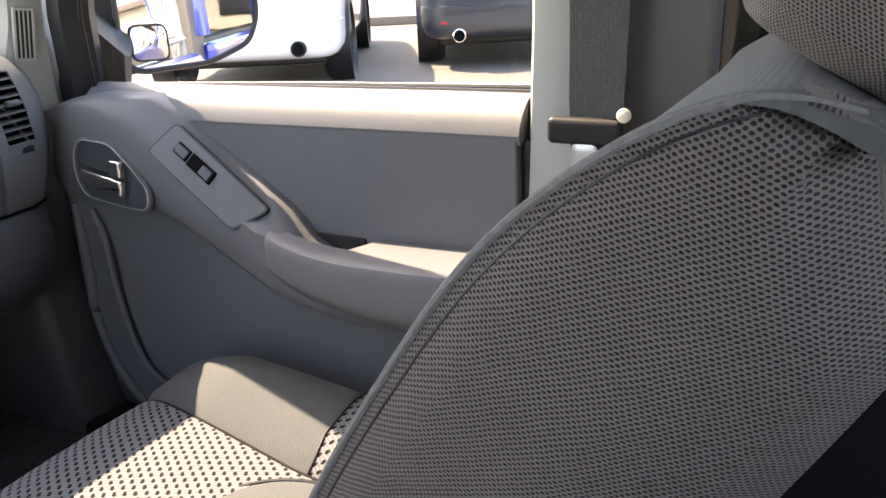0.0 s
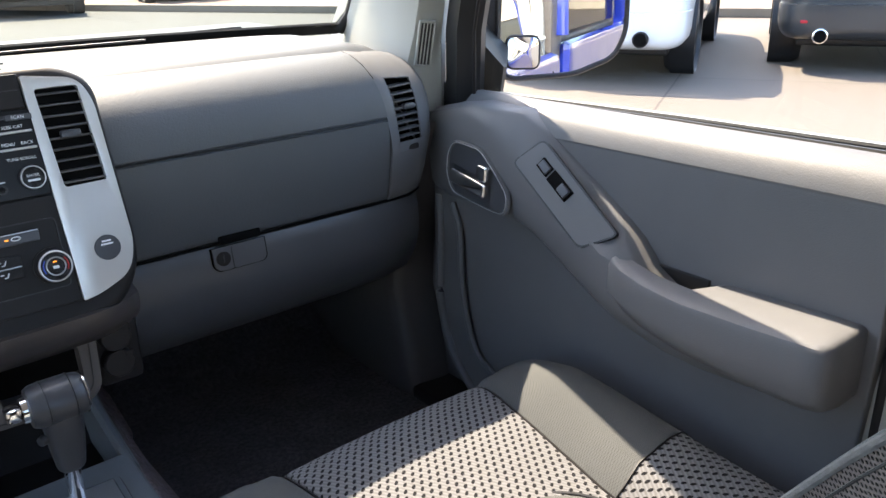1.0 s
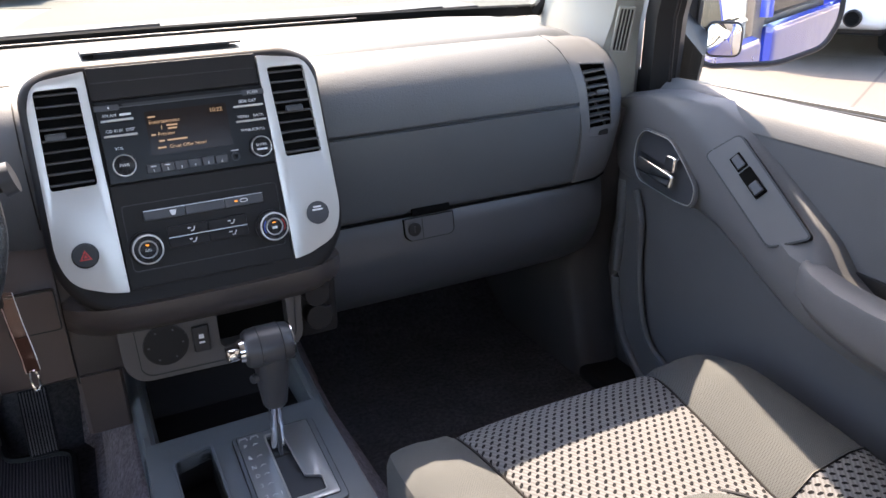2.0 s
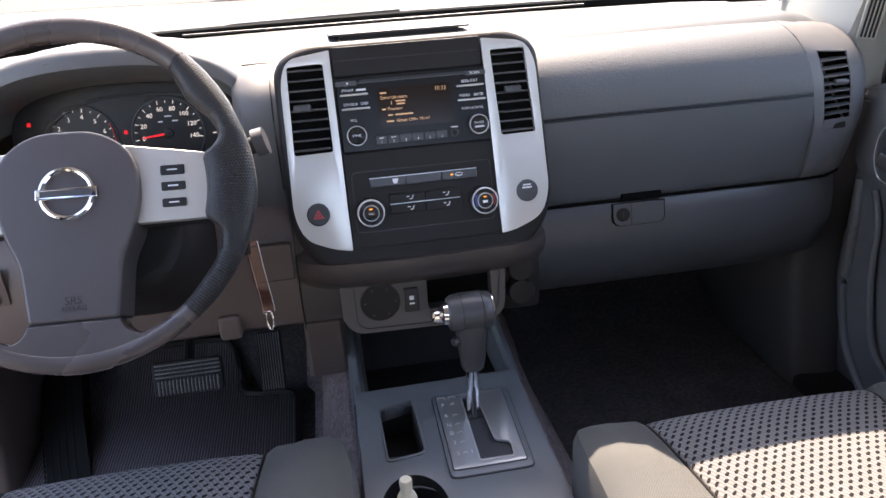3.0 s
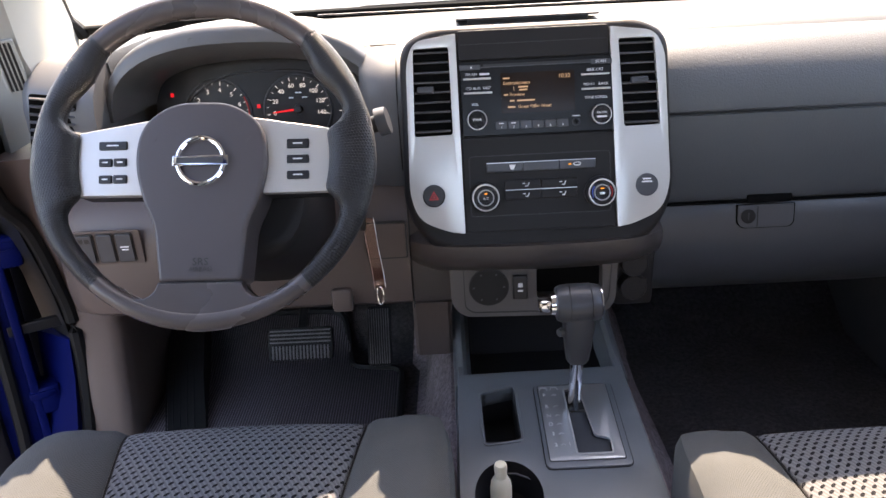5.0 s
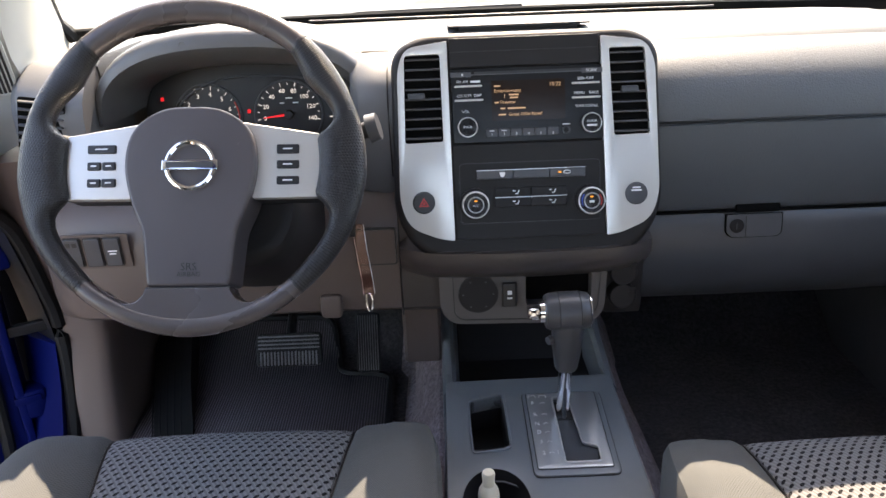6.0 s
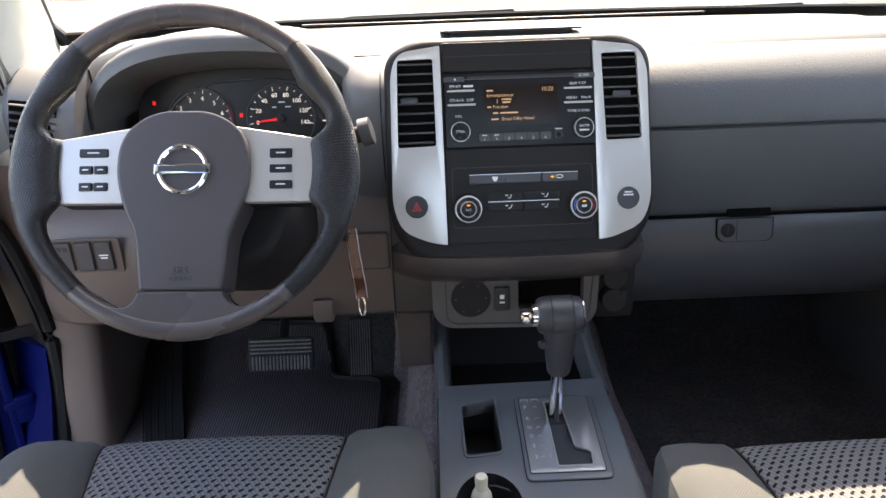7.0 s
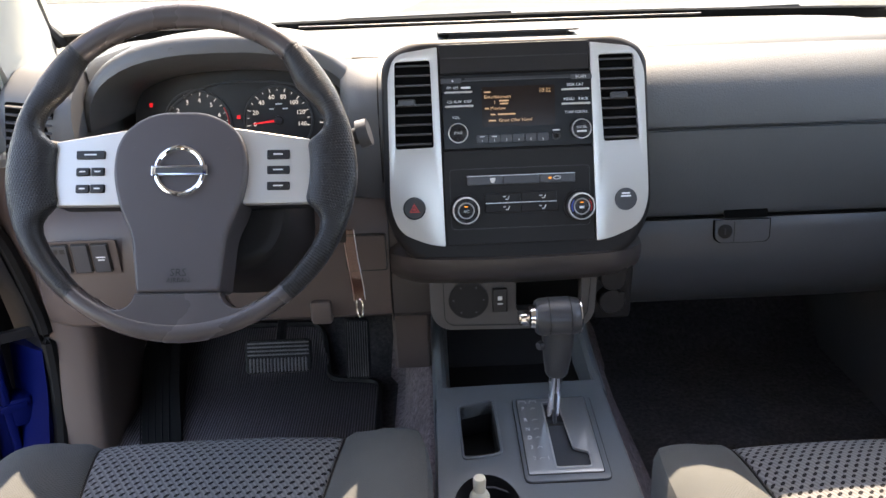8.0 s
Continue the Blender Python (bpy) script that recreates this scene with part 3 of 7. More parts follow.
def skin_x(profiles, cols=None):
    """profiles: (x, [(y, z), ...]) stations."""
    return loft([[(x, y, z) for y, z in pr] for x, pr in profiles], closed=True)


# flat upper deck under the windshield; its rear edge bows towards the cabin at the ends
def deck_edge(x):
    if -0.555 < x < -0.24:
        return 0.265                                 # cut back behind the dials
    e = 0.142 - 0.02 * max(0.0, (abs(x) - 0.35) / 0.3) ** 2
    return e + 0.9 * max(0.0, abs(x) - 0.565)


deck = []
for x in sorted([-0.675 + i * 0.05 for i in range(28)] + [-0.559, -0.551, -0.243, -0.236]):
    e = deck_edge(x)
    zt = 0.848 - 0.03 * max(0.0, (abs(x) - 0.53) / 0.145) ** 2
    deck.append([(x, 0.60, 0.80), (x, WB(x) + 0.02, zt - 0.012), (x, 0.35, zt), (x, e + 0.03, zt - 0.0005), (x, e + 0.010, zt - 0.0045), (x, e, zt - 0.0115), (x, e + 0.004, zt - 0.03), (x, e + 0.05, 0.78), (x, 0.58, 0.76)])
part("upper_deck", loft(deck), DASH, dash, real=True)
part("defroster_slot", rbox((0.02, 0.438, 0.8485), (0.68, 0.006, 0.003), 0.001), BLACK, dash, real=True)


# rolled pad and glove box face on the passenger side
def pad_profile(x, bulge=0.0):
    d = bulge
    return [(0.20, 0.825), (0.165, 0.836), (0.142, 0.8385), (0.122, 0.8355), (0.102, 0.8285), (0.082, 0.818), (0.066, 0.8045), (0.055, 0.788), (0.0495 - d, 0.772), (0.047 - d, 0.756), (0.047 - d, 0.752), (0.051, 0.7505), (0.0515, 0.7465), (0.0475 - d, 0.745), (0.0505, 0.72), (0.0585, 0.69), (0.0715, 0.655), (0.0840, 0.626), (0.0885, 0.6165), (0.0930, 0.6125), (0.15, 0.608), (0.20, 0.62)]


pad = [(x, pad_profile(x)) for x in (0.150, 0.20, 0.30, 0.40, 0.50, 0.5535)]
SHEAR = lambda x, z, k=1.0: x + 0.16 * k * (0.75 - z)      # the end seams slant with the dash
padb = loft([[(SHEAR(x, z, 1.0 if x > 0.54 else 0.0), y, z) for y, z in pr] for x, pr in pad])
part("glove_box_upper", padb, DASH, dash, "padded upper glove box door", real=True)
part("door_seam", tube([(0.158, 0.0506, 0.7485), (0.35, 0.0506, 0.7485), (0.552, 0.0506, 0.7485)], 0.0016, 6), BLACK, dash, real=True)
# end of the dash, with the outer air vent
end = []
for k, (x, dy) in enumerate(((0.555, 0.0), (0.571, 0.001), (0.619, 0.009), (0.645, 0.022), (0.668, 0.045), (0.682, 0.08))):
    top = -0.03 * (k / 5) ** 1.5
    end.append((x, [(y + dy, z + top * max(0, min(1, (z - 0.70) / 0.1))) for y, z in [(0.24, 0.825), (0.165, 0.836), (0.140, 0.8385), (0.115, 0.833), (0.090, 0.823), (0.0690, 0.8065), (0.0555, 0.780), (0.0505, 0.750), (0.0500, 0.7105), (0.0530, 0.695), (0.066, 0.655), (0.080, 0.626), (0.0900, 0.6125), (0.24, 0.60)]]))
end = [[(SHEAR(x, z, max(0.0, 1 - k / 4)), y, z) for y, z in pr] for k, (x, pr) in enumerate(end)]
endb = loft(end)
hole = [f for f in endb.faces if len(f.verts) == 4 and 0.57 < f.calc_center_median().x - 0.16 * (0.75 - f.calc_center_median().z) * 0.6 < 0.62 and 0.7105 < f.calc_center_median().z < 0.8065 and f.calc_center_median().y < 0.12]
bmesh.ops.delete(endb, geom=hole, context="FACES")
part("dash_end", endb, GREY, dash, real=True)
va, vb = end[1][5:10], end[2][5:10]
lip = va + vb[::-1]
box = loft([lip, [(x, y + 0.004, z) for x, y, z in lip], [(x, y + 0.03, z) for x, y, z in lip]], cap=False)
bk = box.verts[:][-len(lip):]
box.faces.new(bk)
# vent box in near-zero black, for the shade between the louvres
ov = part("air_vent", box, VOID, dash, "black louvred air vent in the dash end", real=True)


def along(side, f):
    z = 0.7105 + (0.8065 - 0.7105) * f
    for p, q in zip(side, side[1:]):
        if q[2] <= z <= p[2] + 1e-6:
            s = (z - q[2]) / (p[2] - q[2])
            return Vector(q).lerp(Vector(p), s)
    return Vector(side[-1])


for i in range(9):
    a, b = along(va, (i + 0.6) / 9.2), along(vb, (i + 0.6) / 9.2)
    sec = ((0.001, -0.0011), (0.001, 0.0011), (0.009, 0.0024), (0.009, 0.0004))
    part("slat", loft([[p + Vector((0.0006 * s, dy, dz)) for dy, dz in sec] for p, s in ((a, 1), (b, -1))]), SLATGREY, ov, real=True)
a, b = along(va, 0.52), along(vb, 0.52)
part("thumb_tab", rbox(a.lerp(b, 0.62), (0.021, 0.009, 0.008), 0.0025), BUTTON, ov, real=True)
part("vent_lip", tube([(x, y + 0.001, z) for x, y, z in lip], 0.0016, 6, True), GREY, ov, real=True)
part("vent_lock", rbox((0.606, 0.0600, 0.6985), (0.020, 0.007, 0.009), 0.002), DARK, dash, real=True)
# lower glove box panel
low = []
for i, x in enumerate((0.172, 0.20, 0.35, 0.50, 0.60, 0.645, 0.665)):
    d = (0, 0, 0, 0, 0.006, 0.02, 0.05)[i]
    low.append((x, [(y + d, z) for y, z in [(0.14, 0.608), (0.100, 0.6100), (0.0905, 0.6088), (0.0868, 0.6045), (0.0835, 0.588), (0.0815, 0.565), (0.0830, 0.545), (0.0900, 0.520), (0.1030, 0.495), (0.1220, 0.470), (0.155, 0.450), (0.25, 0.432), (0.40, 0.42), (0.42, 0.46), (0.20, 0.60)]]))
part("glove_box_lower", skin_x(low), GLOVE, dash, "lower glove box door with a keyed latch", real=True)
lt = lean_frame((0.3215, 0.0858, 0.594), 9)
LATCH = rounded([(-0.0385, 0.0125), (-0.0385, -0.012), (-0.031, -0.0195), (0.033, -0.0195), (0.0385, -0.014), (0.0385, 0.0125)], [0.001, 0.008, 0.008, 0.008, 0.008, 0.001], 4)
part("lower_seam", tube([(0.176, 0.0890, 0.6112), (0.40, 0.0890, 0.6112), (0.555, 0.0890, 0.6112), (0.62, 0.0925, 0.6112), (0.655, 0.115, 0.6112)], 0.0019, 6), VOID, dash, real=True)
lat = part("glove_latch", plate(LATCH, (), 0.0042, 0.001), GLOVE, dash, "grey latch with a round key lock", at=WM[dash].inverted() @ lt)
part("latch_gap", plate([p * 1.05 for p in LATCH], (), 0.0026, 0.0004), VOID, lat)
part("latch_split", rbox((-0.0115, -0.004, 0.0043), (0.0013, 0.030, 0.0006), 0), BLACK, lat)
# raised near-black block stands in for the shaded finger recess
part("recess_shade", rbox((0.004, 0.0215, 0.0030), (0.062, 0.0125, 0.0058), 0.003), VOID, lat)
part("key_lock", moved(lathe([(0.0100, 0), (0.0100, 0.0058), (0.0078, 0.0064), (0, 0.0064)], 24), Matrix.Translation((-0.0245, -0.003, 0))), DARK, lat)
part("key_slot", rbox((-0.0245, -0.003, 0.0066), (0.0018, 0.009, 0.0008), 0), BLACK, lat)

# driver side: face with the cluster hood, knee panel
facing, facing_r = [], []
for i, (x, d) in enumerate(((-0.685, 0.10), (-0.675, 0.05), (-0.655, 0.025), (-0.62, 0.008), (-0.59, 0.0), (-0.562, 0.004), (-0.224, 0.024), (-0.212, 0.006), (-0.19, 0.0), (-0.150, 0.0))):
    (facing if i < 6 else facing_r).append((x, [(y + d, z) for y, z in [(0.22, 0.825), (0.165, 0.836), (0.142, 0.8385), (0.122, 0.8355), (0.102, 0.8285), (0.082, 0.817), (0.067, 0.802), (0.060, 0.783), (0.060, 0.755), (0.066, 0.72), (0.075, 0.685), (0.088, 0.655), (0.10, 0.64), (0.24, 0.64)]]))
part("driver_face", skin_x(facing), GREY, dash, real=True)
part("driver_face", skin_x(facing_r), GREY, dash, real=True)
part("face_seam", tube([(-0.1745, 0.142, 0.8385), (-0.1745, 0.122, 0.8355), (-0.1745, 0.102, 0.8285), (-0.1745, 0.082, 0.817), (-0.1745, 0.067, 0.802), (-0.1745, 0.060, 0.783), (-0.1745, 0.060, 0.755), (-0.1745, 0.066, 0.72), (-0.1745, 0.075, 0.685)], 0.0009, 6), DARK, dash, real=True)
part("face_seam", tube([(-0.21, 0.142, 0.8385), (-0.1745, 0.142, 0.8385)], 0.0009, 6), DARK, dash, real=True)
part("column_surround", skin_x([(x, [(0.24, 0.70), (0.115, 0.702), (0.105, 0.69), (0.10, 0.64), (0.24, 0.64)]) for x in (-0.565, -0.38, -0.196)]), DARK, dash, real=True)
knee = []
for i, (x, d) in enumerate(((-0.682, 0.09), (-0.672, 0.045), (-0.655, 0.02), (-0.62, 0.004), (-0.55, 0.0), (-0.30, 0.0), (-0.20, 0.0), (-0.172, 0.0))):
    knee.append((x, [(y + d, z) for y, z in [(0.13, 0.662), (0.088, 0.660), (0.078, 0.650), (0.064, 0.632), (0.056, 0.60), (0.054, 0.56), (0.055, 0.52), (0.060, 0.497), (0.072, 0.488), (0.14, 0.48), (0.30, 0.50), (0.30, 0.62)]]))
part("knee_panel", skin_x(knee), LOWER, dash, "warm grey knee panel under the steering column", real=True)
kp = lean_frame((-0.20, 0.0535, 0.593), -1)
part("coin_tray_door", plate(rect(-0.028, -0.024, 0.024, 0.026, 0.004), (), 0.004, 0.001), LOWER, dash, at=WM[dash].inverted() @ kp)
part("coin_tray_gap", plate(rect(-0.030, -0.026, 0.026, 0.028, 0.005), (), 0.0025, 0.0), BLACK, dash, at=WM[dash].inverted() @ kp)
part("hood_release", rbox((-0.270, 0.0555, 0.507), (0.030, 0.018, 0.036), 0.006), LOWER, dash, real=True)
# centre panel under the stack, between the knee panel and the glove box
centre = [(x, [(0.11, 0.66), (0.060, 0.655), (0.058, 0.60), (0.056, 0.56), (0.056, 0.52), (0.060, 0.496), (0.071, 0.487), (0.14, 0.48), (0.14, 0.62)]) for x in (-0.1695, 0.0, 0.158)]
part("centre_panel", skin_x(centre), SURROUND, dash, "dark warm panel under the centre stack", real=True)
part("panel_seam", rbox((-0.1707, 0.070, 0.57), (0.0022, 0.02, 0.17), 0.0006), BLACK, dash, real=True)
# switch bank left of the column
sb = lean_frame((-0.576, 0.0535, 0.604), -3)
bank = part("switch_bank", plate(rect(-0.048, -0.026, 0.044, 0.024, 0.004), (), 0.0022, 0.0008), LOWER, dash, at=WM[dash].inverted() @ sb)
for k, xx in enumerate((-0.031, -0.004, 0.022)):
    sw = part("switch", plate(rect(xx - 0.0105, -0.021, xx + 0.0105, 0.019, 0.003), (), 0.006, 0.0015), BUTTON, bank)
    part("switch_gap", plate(rect(xx - 0.012, -0.0225, xx + 0.012, 0.0205, 0.003), (), 0.0036, 0), BLACK, bank)
    if k == 0:
        for q in (-0.005, 0.004):
            part("icon", rbox((xx + q, 0.011, 0.0062), (0.006, 0.006, 0.0006), 0), BLACK, sw)
    if k == 2:
        bar(0.012, 0.0018, PRINT, sw, xx, 0.001, 0.0062)
        bar(0.009, 0.0018, PRINT, sw, xx, -0.003, 0.0062)


def air_vent(parent, m, w, h, n, tab_at, frame_mat=None, skew=0.0):
    """Louvred outlet: flat near-black plate for the shade behind, slats, a thumb tab. m: pose in the parent, x right, y
    up, z out.
    """
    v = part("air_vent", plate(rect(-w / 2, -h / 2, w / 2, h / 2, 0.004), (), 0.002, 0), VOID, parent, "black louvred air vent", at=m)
    for i in range(n):
        y = -h / 2 + h * (i + 0.5) / n
        s = rbox((0, 0, 0), (w * 0.96, 0.0019, 0.0065), 0.0007, 1)
        part("slat", s, SLATGREY, v, at=Matrix.Translation((skew * y, y, 0.0048)) @ pose(0, 0, 0, 14))
    part("thumb_tab", rbox((tab_at, 0.003, 0.0085), (w * 0.45, 0.0085, 0.007), 0.002), BUTTON, v)
    return v


vm = Matrix.Translation((-0.615, 0.058, 0.765)) @ pose(0, 0, 0, 0, 0, 10) @ lean_frame((0, 0, 0), 3) @ pose(0, 0, 0, 0, 0, -10)
air_vent(dash, WM[dash].inverted() @ vm, 0.055, 0.090, 9, -0.004)

# speaker slot lip on top of the stack
part("top_tray", rbox((0.005, 0.195, 0.8435), (0.215, 0.10, 0.016), 0.006, 3), DASH, dash, real=True)
part("tray_hood", loft([[(x, 0.202, 0.8575), (x, 0.199, 0.8605), (x, 0.215, 0.8625), (x, 0.30, 0.850), (x, 0.30, 0.846)] for x in (-0.092, -0.080, 0.094, 0.106)]), DASH, dash, real=True)
part("tray_slot", rbox((0.006, 0.206, 0.853), (0.168, 0.004, 0.010), 0.001), DARK, dash, real=True)

# ---- centre stack ----
STK = lean_frame((0, 0, 0.62), 14.8)
stack = thing("center_stack", STK, "dark centre stack with silver side panels, radio and climate controls", "center stack")
outl = rounded([(-0.168, 0.238), (-0.172, 0.03), (-0.140, -0.022), (-0.060, -0.034), (0.060, -0.034), (0.140, -0.022), (0.172, 0.03), (0.166, 0.238), (0.13, 0.258), (-0.13, 0.258)], [0.03, 0.05, 0.05, 0.03, 0.03, 0.05, 0.05, 0.03, 0.03, 0.03], 6)
part("shell", plate(outl, (), 0.16, 0.012, 4, z0=-0.162), DARK, stack)
CHIN_BACK = lambda x: -0.055 * max(0.0, (abs(x) - 0.115) / 0.055) ** 1.6
part("chin", loft([[(x, y0 - 0.006 * (1 - (x / 0.17) ** 2), z0 + CHIN_BACK(x)) for y0, z0 in ((-0.014, 0.003), (-0.028, 0.0), (-0.040, -0.012), (-0.048, -0.028), (-0.056, -0.060), (-0.030, -0.090), (0.0, -0.020))] for x in [-0.17 + 0.02 * i for i in range(18)]]), SURROUND, stack, "dark warm surround under the stack")
vent_l, vent_r = rounded([(-0.154, 0.124), (-0.106, 0.125), (-0.107, 0.232), (-0.151, 0.231)], 0.004), rounded([(0.107, 0.125), (0.152, 0.126), (0.145, 0.232), (0.101, 0.232)], 0.004)
left = rounded([(-0.098, 0.247), (-0.150, 0.240), (-0.160, 0.215), (-0.1635, 0.05), (-0.152, 0.018), (-0.115, 0.003), (-0.096, 0.0)], [0.002, 0.02, 0.02, 0.03, 0.03, 0.01, 0.002])
right = rounded([(0.091, 0.247), (0.097, 0.0), (0.115, 0.003), (0.152, 0.018), (0.1635, 0.05), (0.158, 0.215), (0.146, 0.240)], [0.002, 0.002, 0.01, 0.03, 0.03, 0.02, 0.02])
for outline, vent in ((left, vent_l), (right, vent_r)):
    part("side_panel", plate(outline, [vent], 0.008, 0.003, 3), SILVER, stack, "silver painted side panel")
for cx in (-0.1295, 0.1265):
    air_vent(stack, Matrix.Translation((cx, 0.178, -0.0015)), 0.047, 0.108, 9, -0.008 if cx < 0 else 0.0, skew=0.03 if cx < 0 else -0.07)
part("top_panel", plate(rect(-0.0955, 0.2145, 0.0895, 0.250, 0.002), (), 0.006, 0.002), DARK, stack)
part("top_panel_line", rbox((-0.003, 0.2335, 0.006), (0.18, 0.0012, 0.0008), 0), BLACK, stack)
part("lower_panel", plate(rect(-0.095, 0.001, 0.0955, 0.120, 0.002), (), 0.005, 0.001), DARK, stack)

radio = part("radio", plate(rect(-0.094, 0.1215, 0.0935, 0.213, 0.003), (), 0.007, 0.0015), GLOSS, stack, "black car radio with an amber display")
part("disc_slot", rbox((0.002, 0.2072, 0.0072), (0.134, 0.0028, 0.001), 0), BLACK, radio)
part("slot_lip", rbox((0.002, 0.2052, 0.0075), (0.150, 0.0012, 0.001), 0), BUTTON, radio)
for x0, w in ((-0.082, 0.026), (0.080, 0.026)):
    part("eject_button", rbox((x0, 0.2055, 0.0078), (w, 0.006, 0.002), 0.0008), BUTTON, radio)
scr = part("display", plate(rect(-0.0445, 0.148, 0.0465, 0.197, 0.002), (), 0.0006, 0), DISPLAY, radio, "dark display with amber text", at=Matrix.Translation((0, 0, 0.0072)))
words("10:22", 0.0068, ORANGE, scr, 0.034, 0.1905, 0.0008)
words("Entertainment", 0.0058, ORANGE, scr, -0.0415, 0.1845, 0.0008, align="LEFT")
words("1", 0.0068, ORANGE, scr, -0.0285, 0.1775, 0.0008)
words("Preview", 0.0058, ORANGE, scr, -0.034, 0.1705, 0.0008, align="LEFT")
words("Great Offer Now!", 0.0056, ORANGE, scr, -0.024, 0.1555, 0.0008, align="LEFT")
for x, y, w in ((-0.0375, 0.1905, 0.008), (-0.017, 0.1795, 0.012), (-0.017, 0.176, 0.010), (-0.0385, 0.1705, 0.005), (-0.031, 0.163, 0.006), (-0.014, 0.163, 0.022), (-0.032, 0.1555, 0.009)):
    bar(w, 0.0018, ORANGE, scr, x, y, 0.0008)
for x0, x1, y, tx in ((-0.0905, -0.056, 0.1925, ("FM\u00b7AM", "")), (-0.0905, -0.055, 0.1755, ("CD\u00b7AUX", "DISP")), (0.0545, 0.0895, 0.1915, ("SEEK\u00b7CAT", "")), (0.0545, 0.0905, 0.174, ("MENU", "BACK"))):
    part("rocker_button", rbox(((x0 + x1) / 2, y - 0.001, 0.0085), (x1 - x0, 0.0026, 0.003), 0.0010), SILVER, radio, "slim silver rocker button")
    words(tx[0], 0.0048, PRINT, radio, x0 + (0.003 if tx[1] or x0 < 0 else 0.007), y + 0.0045, 0.0072, align="LEFT")
    if tx[1]:
        words(tx[1], 0.0048, PRINT, radio, x1 - 0.002, y + 0.0045, 0.0072, align="RIGHT")
bar(0.012, 0.0025, PRINT, radio, -0.064, 0.197, 0.0072)
words("SCAN", 0.005, PRINT, radio, 0.079, 0.2055, 0.0089)
bar(0.002, 0.002, PRINT, radio, -0.080, 0.2055, 0.0089)
words("VOL", 0.0048, PRINT, radio, -0.077, 0.1605, 0.0072)
words("TUNE\u00b7SCROLL", 0.0045, PRINT, radio, 0.073, 0.1625, 0.0072)


def dial(parent, x, y, r, h, face, label):
    k = part("knob", moved(lathe([(r * 1.16, 0), (r * 1.16, h * 0.3), (r * 1.02, h * 0.35), (r, h * 0.9), (r * 0.93, h), (r * 0.84, h)], 40), Matrix.Translation((x, y, 0))), DARK, parent, label)
    part("knob_ring", moved(lathe([(r * 0.88, h * 0.9), (r * 0.88, h * 1.03), (r * 0.93, h * 1.06), (r * 0.99, h * 1.0), (r, h * 0.85)], 40), Matrix.Translation((x, y, 0))), SILVER, k)
    part("knob_cap", moved(lathe([(r * 0.88, h * 0.9), (r * 0.86, h * 1.0), (0, h * 1.0)], 32), Matrix.Translation((x, y, 0))), face, k)
    return k


k = dial(radio, -0.0755, 0.1415, 0.0125, 0.018, BUTTON, "round volume knob with a chrome ring")
words("PWR", 0.005, PRINT, k, -0.0755, 0.1415, 0.0182)
k = dial(radio, 0.0775, 0.1415, 0.0125, 0.018, BUTTON, "round tuning knob with a chrome ring")
words("ENTER", 0.0042, PRINT, k, 0.0775, 0.1435, 0.0182)
bar(0.012, 0.0022, PRINT, k, 0.0775, 0.1385, 0.0182)
for i in range(6):
    x = -0.0455 + i * 0.0152
    b = part("preset_button", rbox((x, 0.1335, 0.0082), (0.0142, 0.0098, 0.004), 0.0012), BUTTON, radio)
    words(str(i + 1), 0.0045, PRINT, b, x, 0.1312, 0.0103)
    if i < 2:
        bar(0.006, 0.0012, PRINT, b, x, 0.136, 0.0103)
part("aux_socket", moved(lathe([(0.0052, 0.006), (0.0052, 0.0095), (0.0032, 0.0095), (0.0032, 0.007), (0, 0.007)], 20), Matrix.Translation((0.0475, 0.134, 0))), BLACK, radio)
bar(0.009, 0.0012, PRINT, radio, 0.0475, 0.1412, 0.0073)

clim = part("climate_panel", plate(rect(-0.088, 0.020, 0.090, 0.097, 0.006), [rect(-0.0868, 0.0212, 0.0888, 0.0958, 0.005)], 0.0008, 0), BLACK, stack, "dark climate control panel", at=Matrix.Translation((0, 0, 0.005)))
for x0, x1 in ((-0.066, -0.021), (-0.0205, 0.0245), (0.025, 0.070)):
    b = part("climate_button", rbox(((x0 + x1) / 2, 0.0815, 0.002), (x1 - x0, 0.011, 0.005), 0.0012), BUTTON, clim)
part("button_trim", rbox((0.002, 0.0874, 0.0046), (0.136, 0.0008, 0.0004), 0), STEEL, clim)
part("icon", plate(rounded([(-0.038, 0.0845), (-0.030, 0.0845), (-0.032, 0.0785), (-0.036, 0.0785)], 0.001), (), 0.0003, 0, z0=0.0046), PRINT, clim)
part("icon", tube([(0.047 + 0.0045 * math.cos(a / 10 * 6.28), 0.082 + 0.002 * math.sin(a / 10 * 6.28), 0.0047) for a in range(10)], 0.0005, 4, True), PRINT, clim)
part("indicator", rbox((0.038, 0.082, 0.0047), (0.0035, 0.0016, 0.0006), 0), AMBER, clim, "small amber indicator")
for i, x0 in enumerate((-0.0445, 0.0015)):
    for y0 in (0.0405, 0.0535):
        part("mode_button", rbox((x0 + 0.0227, y0 + 0.0058, 0.0015), (0.0448, 0.0112, 0.004), 0.001), DARK, clim)
        part("icon", tube([(x0 + 0.026, y0 + 0.0035, 0.0037), (x0 + 0.029, y0 + 0.0035, 0.0037), (x0 + 0.031, y0 + 0.008, 0.0037)], 0.0006, 4), PRINT, clim)
        part("icon", rbox((x0 + 0.0245, y0 + 0.007, 0.0037), (0.0035, 0.0012, 0.0003), 0), PRINT, clim)
part("button_trim", rbox((0.0015, 0.0528, 0.0032), (0.090, 0.0009, 0.001), 0), STEEL, clim)
